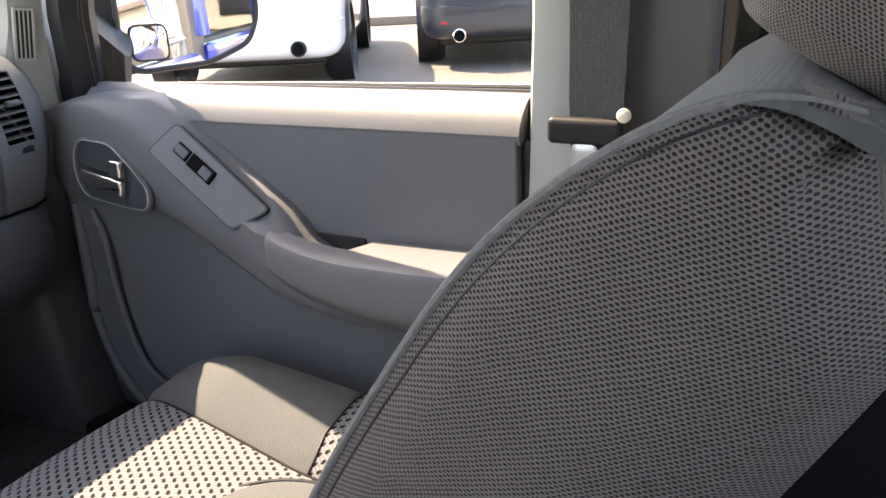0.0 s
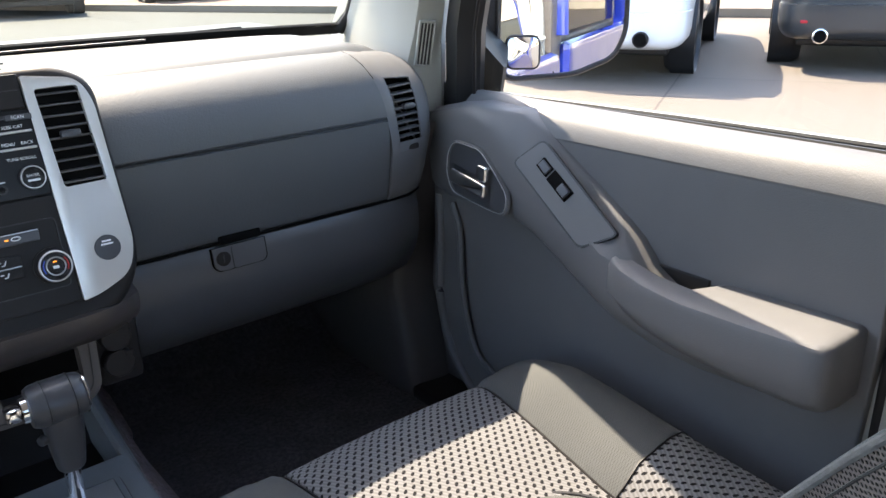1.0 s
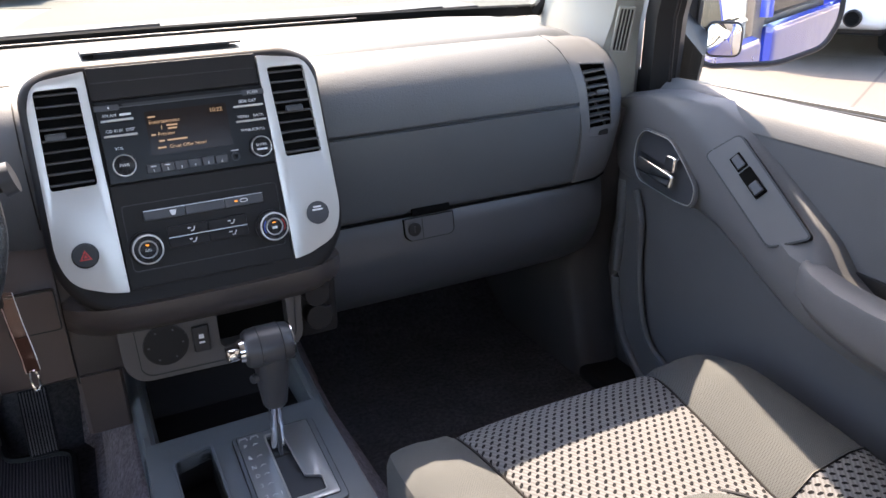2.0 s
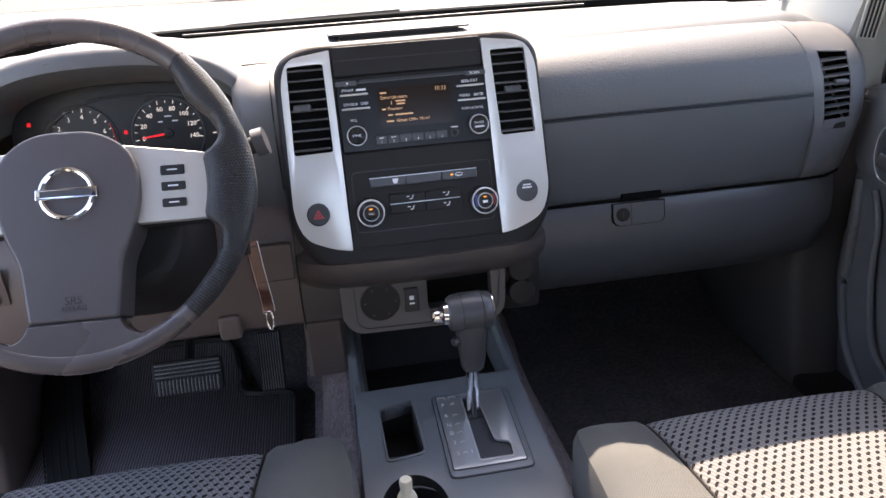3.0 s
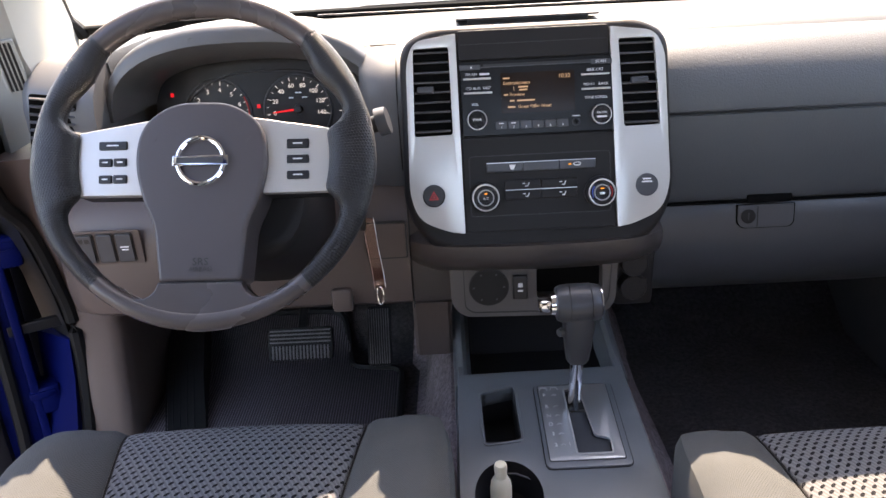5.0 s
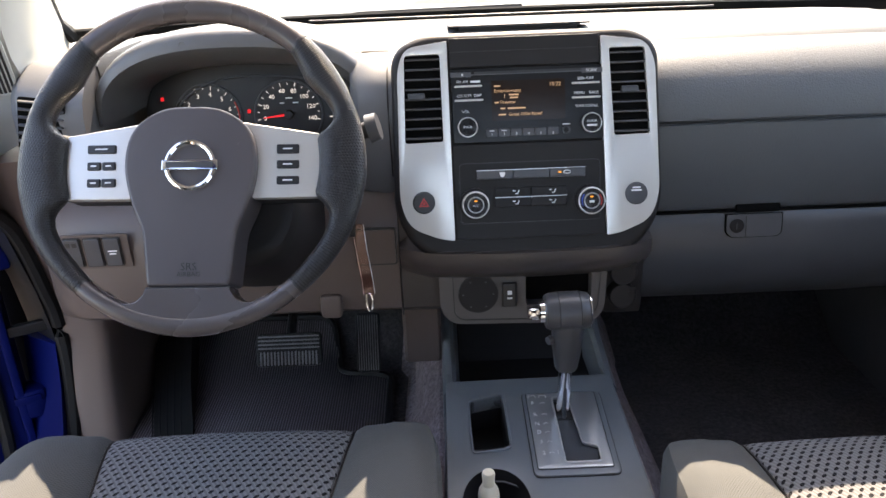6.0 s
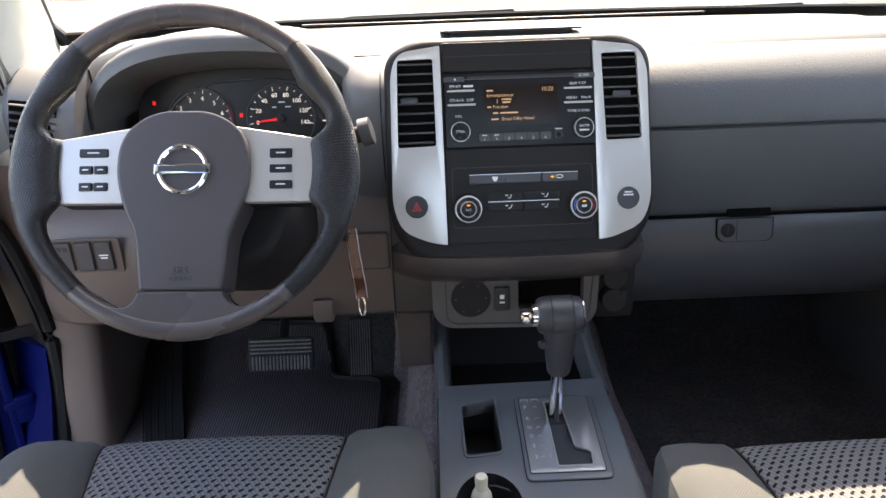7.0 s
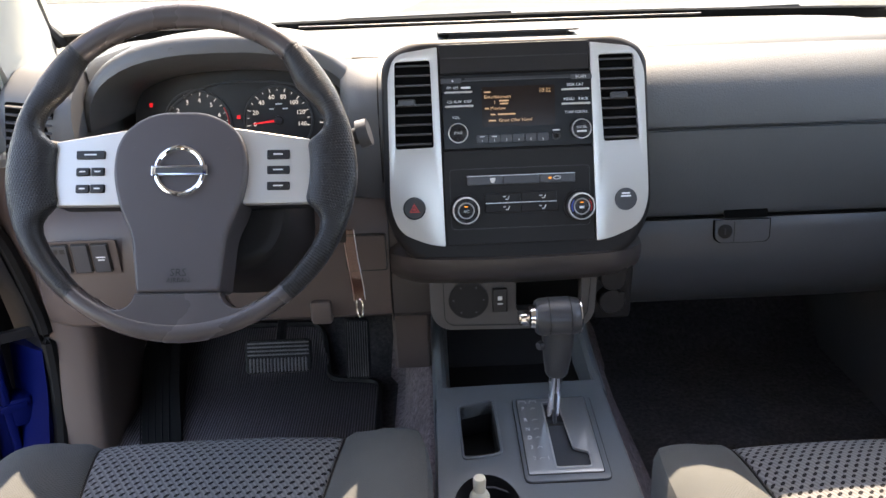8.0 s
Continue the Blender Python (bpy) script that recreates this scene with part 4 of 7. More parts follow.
for x, hot in ((-0.069, False), (0.0755, True)):
    k = dial(clim, x, 0.0455, 0.0172, 0.016, BUTTON, "round climate knob with a chrome ring")
    part("inner_ring", moved(lathe([(0.0088, 0.015), (0.0088, 0.0172), (0.0100, 0.0176), (0.0108, 0.015)], 32), Matrix.Translation((x, 0.0455, 0))), STEEL, k)
    part("indicator", rbox((x, 0.0505, 0.0163), (0.004, 0.0012, 0.0004), 0), AMBER, k)
    if hot:
        for s, mt in ((-1, BLUEPRINT), (1, REDPRINT)):
            part("scale_mark", tube([(x + s * 0.0125 * math.cos(a), 0.0455 + 0.0125 * math.sin(a), 0.0163) for a in (-0.5, -0.1, 0.3, 0.7)], 0.0007, 4), mt, k)
        bar(0.006, 0.003, PRINT, k, x, 0.0445, 0.0163)
    else:
        words("A/C", 0.0045, PRINT, k, x, 0.0445, 0.0163)

hz = part("hazard_button", moved(lathe([(0.0142, 0.004), (0.0142, 0.010), (0.0125, 0.0115), (0, 0.0115)], 32), Matrix.Translation((-0.1335, 0.050, 0))), BLACK, stack, "round black hazard button with a red triangle")
part("triangle", moved(plate([(-0.0065, -0.005), (0.0065, -0.005), (0, 0.0065)], [[(-0.004, -0.0035), (0.004, -0.0035), (0, 0.0036)]], 0.0004, 0), Matrix.Translation((-0.1335, 0.050, 0.0115))), REDPRINT, hz)
part("triangle", moved(plate([(-0.0022, -0.0025), (0.0022, -0.0025), (0, 0.0018)], (), 0.0004, 0), Matrix.Translation((-0.1335, 0.050, 0.0115))), REDPRINT, hz)
ab = part("airbag_lamp", moved(lathe([(0.0142, 0.004), (0.0142, 0.0085), (0.0130, 0.009), (0, 0.009)], 32), Matrix.Translation((0.134, 0.0515, 0))), BUTTON, stack, "round grey passenger airbag lamp")
bar(0.010, 0.002, PRINT, ab, 0.134, 0.059, 0.0092)
bar(0.013, 0.002, PRINT, ab, 0.134, 0.0555, 0.0092)

# lower console face with the round cap, switch and pocket
lc = thing("console_face", lean_frame((0, 0.026, 0.515), 4), "grey console face with a round cap, switch and storage pocket", "console panel")
part("face", plate(rounded([(-0.119, 0.052), (-0.118, -0.010), (-0.102, -0.029), (0.088, -0.034), (0.105, -0.018), (0.108, 0.050)], [0.004, 0.014, 0.02, 0.02, 0.014, 0.004]), [rect(-0.002, -0.006, 0.087, 0.040, 0.006)], 0.09, 0.004, 3, z0=-0.09), FACE, lc)
part("face_line", plate(rounded([(-0.101, 0.046), (-0.100, -0.015), (-0.090, -0.0235), (0.082, -0.0275), (0.096, -0.013), (0.100, 0.044)], 0.008), [rounded([(-0.0998, 0.0447), (-0.0988, -0.0143), (-0.0894, -0.0222), (0.0814, -0.0262), (0.0948, -0.0123), (0.0987, 0.0427)], 0.008)], 0.0012, 0), BLACK, lc)
# shallow pocket in near-zero black, which stands in for its shaded depth
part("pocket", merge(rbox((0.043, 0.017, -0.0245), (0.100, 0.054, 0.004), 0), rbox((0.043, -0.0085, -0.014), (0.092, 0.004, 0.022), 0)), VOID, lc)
cp = part("round_cap", moved(lathe([(0.0262, 0), (0.0262, 0.0018), (0.0245, 0.0022), (0, 0.0022)], 36), Matrix.Translation((-0.0665, 0.014, 0))), DARK, lc, "round dark blanking cap with small dimples")
part("cap_gap", moved(lathe([(0.0275, 0), (0.0275, 0.0006), (0.0260, 0.0006)], 36), Matrix.Translation((-0.0665, 0.014, 0))), BLACK, lc)
for i in range(6):
    a = math.pi / 6 + i * math.pi / 3 + math.pi / 6
    part("dimple", rbox((-0.0665 + 0.0205 * math.cos(a), 0.014 + 0.0205 * math.sin(a), 0.0024), (0.0022, 0.0022, 0.0006), 0.0004), BUTTON, cp)
sw = part("stability_switch", rbox((-0.0245, 0.013, 0.003), (0.020, 0.034, 0.008), 0.002), BLACK, lc, "black rocker switch with white icons")
part("icon", rbox((-0.0245, 0.017, 0.0072), (0.006, 0.006, 0.0004), 0.0006), PRINT, sw)
bar(0.007, 0.0024, PRINT, sw, -0.0245, 0.009, 0.0073)
for z in (0.0365, 0.0015):
    s = thing("power_socket", lean_frame((0.130, 0.035, 0.515 + z), 4), "round dark capped power socket", "power socket", "power sockets")
    part("cap", lathe([(0.0185, -0.03), (0.0185, 0.006), (0.0165, 0.009), (0, 0.009)], 28), DARK, s)
    part("cap_tab", rbox((0.012, 0.010, 0.008), (0.010, 0.008, 0.004), 0.0015), DARK, s)
part("socket_mount", rbox((0.135, 0.09, 0.53), (0.055, 0.09, 0.10), 0.008), DARK, dash, real=True)

# ---- steering wheel ----
WH = lean_frame((-0.379, -0.0947, 0.7592), 28.9) @ pose(0, 0, 0, 0, 0, -1.5)
wheel = thing("steering_wheel", WH, "grey four-spoke steering wheel with silver spoke panels", "steering wheel")
# inner and outer radius of the rim against the angle from the spokes (degrees, upwards positive)
RIM_IN = ((-90, 0.1640), (-52, 0.1645), (-40, 0.1625), (-32, 0.1630), (-25, 0.1620), (-21, 0.1585), (-18.5, 0.1510), (-16.5, 0.1400), (-14, 0.1365), (10, 0.1365), (12, 0.1395), (13.5, 0.1490), (16, 0.1580), (20, 0.1603), (25, 0.1580), (30, 0.1530), (36, 0.1502), (42, 0.1545), (49, 0.1608), (70, 0.1600), (90, 0.1585))
RIM_OUT = ((-90, 0.1870), (-50, 0.1848), (-28, 0.1868), (-5, 0.1886), (20, 0.1852), (50, 0.1866), (90, 0.1850))


def rim_ring(deg, grow=0.0):
    """Oval section of the rim at an angle counted from the right-hand spoke."""
    d = (deg + 180) % 360 - 180
    side = d if abs(d) <= 90 else math.copysign(180 - abs(d), d)
    ri, ro = (float(np.interp(side, [p[0] for p in tb], [p[1] for p in tb])) for tb in (RIM_IN, RIM_OUT))
    rc, hw, hd = (ri + ro) / 2, (ro - ri) / 2 + grow, 0.0138 + grow
    c, q = math.cos(radians(deg)), math.sin(radians(deg))
    out = []
    for k in range(20):
        a = 2 * math.pi * k / 20
        r = rc + hw * math.copysign(abs(math.cos(a)) ** 0.9, math.cos(a))
        out.append((r * c, r * q, 0.012 + hd * math.copysign(abs(math.sin(a)) ** 0.9, math.sin(a))))
    return out


def rim_arc(a0, a1, n):
    bm = loft([rim_ring(a0 + (a1 - a0) * i / n) for i in range(n + 1)])
    return bm


part("rim_top", rim_arc(48.6, 131.4, 30), RIM, wheel, "smooth grey top of the rim")
part("rim_bottom", rim_arc(230, 310, 30), RIM, wheel, "smooth grey bottom of the rim")
part("grip", rim_arc(132.0, 229.4, 90), LEATHER, wheel, "dimpled dark leather grip")
part("grip", rim_arc(-49.4, 48.0, 90), LEATHER, wheel, "dimpled dark leather grip")
for a in (48.3, 131.7, 229.7, 310.3):
    part("rim_seam", loft([rim_ring(a - 0.45, -0.0008), rim_ring(a - 0.3, 0.0003), rim_ring(a + 0.3, 0.0003), rim_ring(a + 0.45, -0.0008)]), BLACK, wheel)
sl = rounded([(-0.1372, 0.0315), (-0.1372, -0.0385), (-0.064, -0.0390), (-0.048, 0.030), (-0.044, 0.0465)], [0.003, 0.003, 0.002, 0.002, 0.004])
sr = [Vector((-p[0], p[1])) for p in reversed(sl)]
for outline in (sl, sr):
    sp = part("spoke_panel", plate(outline, (), 0.012, 0.003, 3, z0=-0.002), SILVER, wheel, "silver spoke panel with black buttons")
    part("spoke_back", plate([p * 1.01 for p in outline], (), 0.022, 0.004, 2, z0=-0.026), BLACK, wheel)
    left_side = outline is sl
    rows = [(-0.099, 0.0165, 0.031, 0.0095), (-0.107, -0.002, 0.0145, 0.0092), (-0.091, -0.002, 0.0145, 0.0092), (-0.107, -0.0205, 0.0145, 0.0092), (-0.091, -0.0205, 0.0155, 0.0095)] if left_side else \
           [(0.1025, 0.0145, 0.0245, 0.0105), (0.1025, -0.0025, 0.0245, 0.0092), (0.1025, -0.0200, 0.0245, 0.0092)]
    for k, (x, y, w, h) in enumerate(rows):
        b = part("wheel_button", rbox((x, y, 0.0105), (w, h, 0.004), 0.0016), BLACK, sp)
        bar(w * 0.42, 0.0014, PRINT, b, x, y, 0.0126)
hubo = rounded([(-0.032, 0.060), (-0.066, 0.036), (-0.0725, -0.006), (-0.062, -0.048), (-0.050, -0.072), (-0.0435, -0.134), (0.0435, -0.134), (0.050, -0.072), (0.062, -0.048), (0.0725, -0.006), (0.066, 0.036), (0.032, 0.060)], [0.03, 0.03, 0.03, 0.03, 0.03, 0.005, 0.005, 0.03, 0.03, 0.03, 0.03, 0.03], 6)
hub = part("airbag_cover", plate(hubo, (), 0.056, 0.009, 5, z0=-0.034), HUB, wheel, "smooth dark airbag cover")
part("logo_ring", tube([(0.001 + 0.0250 * math.cos(i / 36 * 6.2832), -0.005 + 0.0250 * math.sin(i / 36 * 6.2832), 0.0232) for i in range(36)], 0.0032, 8, True), CHROME, hub, "chrome ring emblem")
part("logo_bar", rbox((0.001, -0.005, 0.0245), (0.060, 0.0115, 0.005), 0.0015), CHROME, hub, "chrome emblem bar")
part("emblem_print", rbox((0.001, -0.005, 0.0271), (0.050, 0.0062, 0.0004), 0), BUTTON, hub)
words("SRS", 0.0115, BLACK, hub, 0.001, -0.1135, 0.0221)
words("AIRBAG", 0.0072, BLACK, hub, 0.001, -0.1215, 0.0221)
for x in (-0.050, 0.050):
    part("cover_pin", moved(lathe([(0.0025, 0.018), (0.0025, 0.0224), (0, 0.0224)], 14), Matrix.Translation((x, 0.020, 0))), HUB, hub)
lowsp = [(-0.0445, -0.1355), (-0.0470, -0.1430), (-0.0545, -0.1500), (-0.0670, -0.1520), (-0.0830, -0.1460), (-0.0985, -0.1350), (-0.1050, -0.1400), (-0.0740, -0.1580), (-0.042, -0.1660)]
lowsp = rounded(lowsp + [(0.0, -0.1690)] + [(-x, y) for x, y in reversed(lowsp)], [0.002, 0.006, 0.008, 0.010, 0.012, 0.003] + [0.006] * 7 + [0.003, 0.012, 0.010, 0.008, 0.006, 0.002], 5)
part("lower_spoke", plate(lowsp, (), 0.0350, 0.009, 5, z0=-0.012), RIM, wheel, "smooth grey lower spoke")
part("cover_gap", rbox((0, -0.1352, 0.010), (0.090, 0.0022, 0.020), 0.0006), BLACK, wheel)
part("column_shroud", loft([[(0.018 + f * 0.085 * math.copysign(abs(math.cos(i / 28 * 6.2832)) ** 0.75, math.cos(i / 28 * 6.2832)), y0 + f * 0.078 * math.copysign(abs(math.sin(i / 28 * 6.2832)) ** 0.75, math.sin(i / 28 * 6.2832)), z) for i in range(28)] for z, y0, f in ((-0.040, -0.030, 0.80), (-0.046, -0.030, 0.94), (-0.060, -0.032, 1.0), (-0.12, -0.034, 1.06), (-0.20, -0.036, 1.10))]), DARK, wheel, "dark steering column shroud")
st = part("wiper_stalk", tube([(0.05, 0.02, -0.04), (0.14, 0.035, -0.035), (0.186, 0.046, -0.032)], [0.008, 0.009, 0.010], 12), DARK, wheel, "dark wiper stalk")
part("stalk_end", tube([(0.186, 0.046, -0.030), (0.198, 0.049, -0.028)], [0.0165, 0.0155], 18), BUTTON, wheel)
part("stalk", tube([(-0.05, 0.02, -0.04), (-0.13, 0.03, -0.035), (-0.165, 0.035, -0.032)], [0.008, 0.009, 0.010], 12), DARK, wheel)
part("ignition_ring", moved(lathe([(0.013, 0), (0.013, 0.005), (0.010, 0.006), (0.0095, 0.002), (0, 0.002)], 22), Matrix.Translation((0.072, -0.068, -0.058)) @ pose(0, 0, 0, 0, 12)), BUTTON, wheel, "round ignition lock")

# ---- instrument cluster ----
clu = thing("instrument_cluster", Matrix.Translation((-0.38, 0.15, 0.75)), "hooded instrument cluster with two round dials", "instrument cluster")


def hood_ring(y, sc, dz, n=22):
    pts = []
    for i in range(n + 1):
        a = math.pi * (1 - i / n)
        x = math.copysign(abs(math.cos(a)) ** 0.8, math.cos(a))
        pts.append((-0.38 + 0.187 * sc * x, y, 0.772 + (0.103 * sc + dz) * math.sin(a) ** 0.75 - 0.012 * (1 - math.sin(a))))
    return pts


outer = [hood_ring(0.40, 0.92, -0.035), hood_ring(0.26, 1.0, -0.004), hood_ring(0.16, 1.02, 0.002), hood_ring(0.122, 1.005, 0.003), hood_ring(0.113, 0.997, 0.001), hood_ring(0.109, 0.985, -0.003), hood_ring(0.1065, 0.962, -0.0085), hood_ring(0.1055, 0.945, -0.0125), hood_ring(0.1075, 0.941, -0.0140), hood_ring(0.130, 0.905, -0.0270), hood_ring(0.165, 0.875, -0.0370), hood_ring(0.235, 0.845, -0.0450)]
hb = loft(outer, closed=False, cap=False, cols=(0, 22))
part("hood", hb, HOOD, clu, "dark hood over the dials", real=True)
for x, z in ((-0.437, 0.8585), (-0.329, 0.8575), (-0.520, 0.830)):
    part("hood_plug", moved(lathe([(0.0045, -0.003), (0.0045, 0.001), (0.0035, 0.0014), (0, 0.0004)], 16), lean_frame((x, 0.1082, z + 0.003), 10)), HOOD, clu, real=True)
DIAL = lean_frame((-0.38, 0.225, 0.747), 12)
DI = WM[clu].inverted() @ DIAL
part("dial_face", plate(rounded([(-0.160, -0.07), (0.160, -0.07), (0.160, 0.03), (0.10, 0.082), (-0.10, 0.082), (-0.160, 0.03)], 0.03), (), 0.004, 0, z0=-0.004), BLACK, clu, at=DI)
part("bezel_arch", tube(smooth_path([(-0.118, -0.004, 0.004), (-0.100, 0.022, 0.004), (-0.065, 0.0415, 0.004), (-0.0245, 0.0500, 0.004), (0.033, 0.0500, 0.004), (0.075, 0.0440, 0.004), (0.108, 0.0270, 0.004), (0.128, 0.0, 0.004)], 6), 0.0016, 6), BUTTON, clu, "thin raised arch over the dials", at=DI)
for q in (0.112, 0.122):
    part("fuel_mark", rbox((q, -0.012 - (q - 0.112) * 0.9, 0.001), (0.005, 0.0014, 0.0006), 0), NUMERAL, clu, at=DI)
part("cluster_floor", rbox((-0.38, 0.165, 0.695), (0.33, 0.16, 0.012), 0.003), DARK, clu, real=True)


def gauge(cx, cy, r, marks, a0, a1, needle, red=None):
    g = part("gauge", plate(disc(cx, cy, r, 40), (), 0.001, 0), BLACK, clu, "round black gauge with white numerals and red needle", at=DI)
    part("gauge_ring", tube([(cx + r * math.cos(i / 40 * 6.2832), cy + r * math.sin(i / 40 * 6.2832), 0.001) for i in range(40)], 0.0016, 6, True), BUTTON, g)
    n = len(marks)
    for i, tx in enumerate(marks):
        a = radians(a0 + (a1 - a0) * i / (n - 1))
        words(tx, 0.0090, NUMERAL, g, cx + r * 0.70 * math.cos(a), cy + r * 0.70 * math.sin(a), 0.0014)
    for i in range(2 * n - 1):
        a = radians(a0 + (a1 - a0) * i / (2 * n - 2))
        part("tick", moved(rbox((r * 0.89, 0, 0.0014), (r * (0.11 if i % 2 == 0 else 0.06), 0.0009, 0.0005), 0), Matrix.Translation((cx, cy, 0)) @ pose(0, 0, 0, 0, 0, math.degrees(a))), NUMERAL, g)
    if red:
        part("red_zone", tube([(cx + r * 0.93 * math.cos(radians(q)), cy + r * 0.93 * math.sin(radians(q)), 0.0016) for q in red], 0.0012, 6), REDPRINT, g)
    part("needle", moved(loft([[(0.0, -0.0018, 0.003), (0.0, 0.0018, 0.003), (0, 0.0018, 0.004), (0, -0.0018, 0.004)], [(r * 0.74, -0.0008, 0.003), (r * 0.74, 0.0008, 0.003), (r * 0.74, 0.0008, 0.004), (r * 0.74, -0.0008, 0.004)]]), Matrix.Translation((cx, cy, 0)) @ pose(0, 0, 0, 0, 0, needle)), REDGLOW, g)
    part("needle_cap", moved(lathe([(0.007, 0), (0.006, 0.006), (0, 0.0065)], 18), Matrix.Translation((cx, cy, 0))), BLACK, g)
    return g


gauge(-0.069, -0.008, 0.049, ["0", "1", "2", "3", "4", "5", "6", "7"], 205, -10, 205, red=(30, 20, 10, 0, -10))
g2 = gauge(0.049, -0.007, 0.050, ["0", "20", "40", "60", "80", "100", "120", "140"], 188, -10, 186)
for x, w in ((0.040, 0.008), (0.060, 0.010), (0.051, 0.012)):
    bar(w * 0.8, 0.002, PRINT, g2, x, 0.010 if w < 0.012 else 0.017, 0.0016)
for x, y in ((-0.135, 0.022), (-0.009, 0.0)):
    part("warning_lamp", rbox((x, y, 0.001), (0.005, 0.0055, 0.001), 0.0015), REDGLOW, clu, "small red warning lamp", at=DI)
for i in range(3):
    part("warning_lamp_dark", rbox((-0.138 + i * 0.016, -0.012, 0.001), (0.008, 0.006, 0.001), 0.001), DARK, clu, at=DI)

# ignition key with a clear hanging tag
key = thing("key_tag", Matrix.Translation((-0.222, -0.03, 0.65)), "clear red-tinted plastic tag hanging from the ignition key", "key tag")
part("tag", loft([[(x0, -0.02 - 0.002 * k, z), (x0 + 0.0145, -0.02 - 0.002 * k, z), (x0 + 0.0145, -0.0235 - 0.002 * k, z), (x0, -0.0235 - 0.002 * k, z)] for k, (x0, z) in enumerate(((-0.224, 0.655), (-0.2215, 0.62), (-0.217, 0.58), (-0.2155, 0.562)))]), ACRYL, key, real=True)
part("tag_edge", tube([(-0.2235, -0.0215, 0.655), (-0.2205, -0.0235, 0.62), (-0.2160, -0.0255, 0.58), (-0.2150, -0.0265, 0.56)], 0.0005, 6), PRINT, key, "pale edge of the tag", real=True)
part("tag_edge", tube([(-0.2095, -0.0215, 0.655), (-0.2068, -0.0235, 0.62), (-0.2022, -0.0255, 0.58), (-0.2010, -0.0265, 0.562)], 0.0005, 6), PRINT, key, "pale edge of the tag", real=True)
part("clasp", tube(smooth_path([(-0.2115, -0.026, 0.562), (-0.2125, -0.0265, 0.550), (-0.2100, -0.027, 0.538), (-0.2060, -0.0268, 0.540), (-0.2045, -0.0262, 0.552), (-0.2065, -0.026, 0.562)], 4), 0.0015, 6, True), CHROME, key, "bright metal clasp", real=True)
part("key_bow", rbox((-0.224, -0.022, 0.652), (0.010, 0.006, 0.026), 0.003), DARK, key, real=True)

# ---- centre console with shifter ----
con = thing("center_console", Matrix.Translation((0.012, -0.07, FLOOR)), "grey floor console with cup holder, bin and shifter plate", "console")
sl8 = radians(8)
CT = Matrix(((1, 0, 0, 0), (0, math.cos(sl8), -math.sin(sl8), -0.07), (0, math.sin(sl8), math.cos(sl8), 0.372), (0, 0, 0, 1)))
CL = WM[con].inverted() @ CT
top_out = rounded([(-0.115, 0.106), (-0.119, -0.12), (-0.120, -0.45), (0.118, -0.45), (0.126, -0.12), (0.118, 0.110)], 0.012)
bin_hole = rounded([(-0.0845, 0.062), (-0.0825, -0.034), (-0.036, -0.027), (-0.038, 0.074)], 0.007)
cup_c = (-0.060, -0.116)
gate = rounded([(0.0295, 0.060), (0.0305, -0.060), (0.0755, -0.060), (0.0765, -0.0345), (0.0575, -0.0270), (0.0510, 0.060)], 0.004, 3)
part("console_top", plate(top_out, [bin_hole, disc(cup_c[0], cup_c[1], 0.041, 36, 0.054), rect(0.026, -0.0635, 0.080, 0.0635, 0.004)], 0.022, 0.006, 3, z0=-0.022), CONSOLE, con, at=CL)
# bin insides coloured darker than the console, for the shade down there
part("bin_floor_shade", plate(bin_hole, (), 0.002, 0, z0=-0.06), BLACK, con, at=CL)
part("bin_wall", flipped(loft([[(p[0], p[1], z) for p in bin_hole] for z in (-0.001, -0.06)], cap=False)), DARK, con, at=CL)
part("bin_step", rbox((-0.0595, -0.0185, -0.022), (0.044, 0.020, 0.006), 0.0015), GLOVE, con, at=CL)
part("bin_rim", plate([p * 1.0 for p in rounded([(-0.0875, 0.0655), (-0.0858, -0.0375), (-0.0325, -0.0305), (-0.0345, 0.0778)], 0.009)], [bin_hole], 0.0025, 0.001), CONSOLE, con, at=CL)
part("cup_holder", flipped(loft([[(cup_c[0] + r * math.cos(i / 36 * 6.2832), cup_c[1] + r * 1.31 * math.sin(i / 36 * 6.2832), z) for i in range(36)] for r, z in ((0.041, 0.0), (0.038, -0.012), (0.035, -0.045), (0.002, -0.045))], cap=False)), DARK, con, "round dark cup holder", at=CL)
part("cup_clip", tube([(cup_c[0] + 0.045 * math.cos(a), cup_c[1] + 0.045 * math.sin(a), -0.012) for a in (0.1, 0.5, 0.9, 1.3, 1.7)], 0.0015, 5), BUTTON, con, at=CL)
part("lid_seam", tube([(-0.02 + 0.14 * k / 8, -0.132 - 0.012 * (abs(k - 4) / 4) ** 2, 0.0) for k in range(9)], 0.0012, 5), BLACK, con, at=CL)
part("shift_surround", plate(rect(-0.0100, -0.0800, 0.0970, 0.0735, 0.009), [rect(0.026, -0.0635, 0.080, 0.0635, 0.004)], 0.003, 0.0012), CONSOLE, con, at=CL)
part("surround_gap", plate(rect(-0.0112, -0.0812, 0.0982, 0.0747, 0.010), [rect(0.026, -0.0635, 0.080, 0.0635, 0.004)], 0.0009, 0), BLACK, con, at=CL)
part("plate_gap", plate(rect(-0.0058, -0.0703, 0.0903, 0.0698, 0.004), [rect(0.026, -0.0635, 0.080, 0.0635, 0.004)], 0.0034, 0), BLACK, con, at=CL)
sp = part("shift_plate", plate(rect(-0.0045, -0.0690, 0.0890, 0.0685, 0.003), [gate], 0.0045, 0.0012), STEEL, con, "brushed metal shift gate plate", at=CL)
part("gate_rim", tube([(p[0], p[1], 0.0045) for p in gate], 0.0012, 6, True), SILVER, sp)
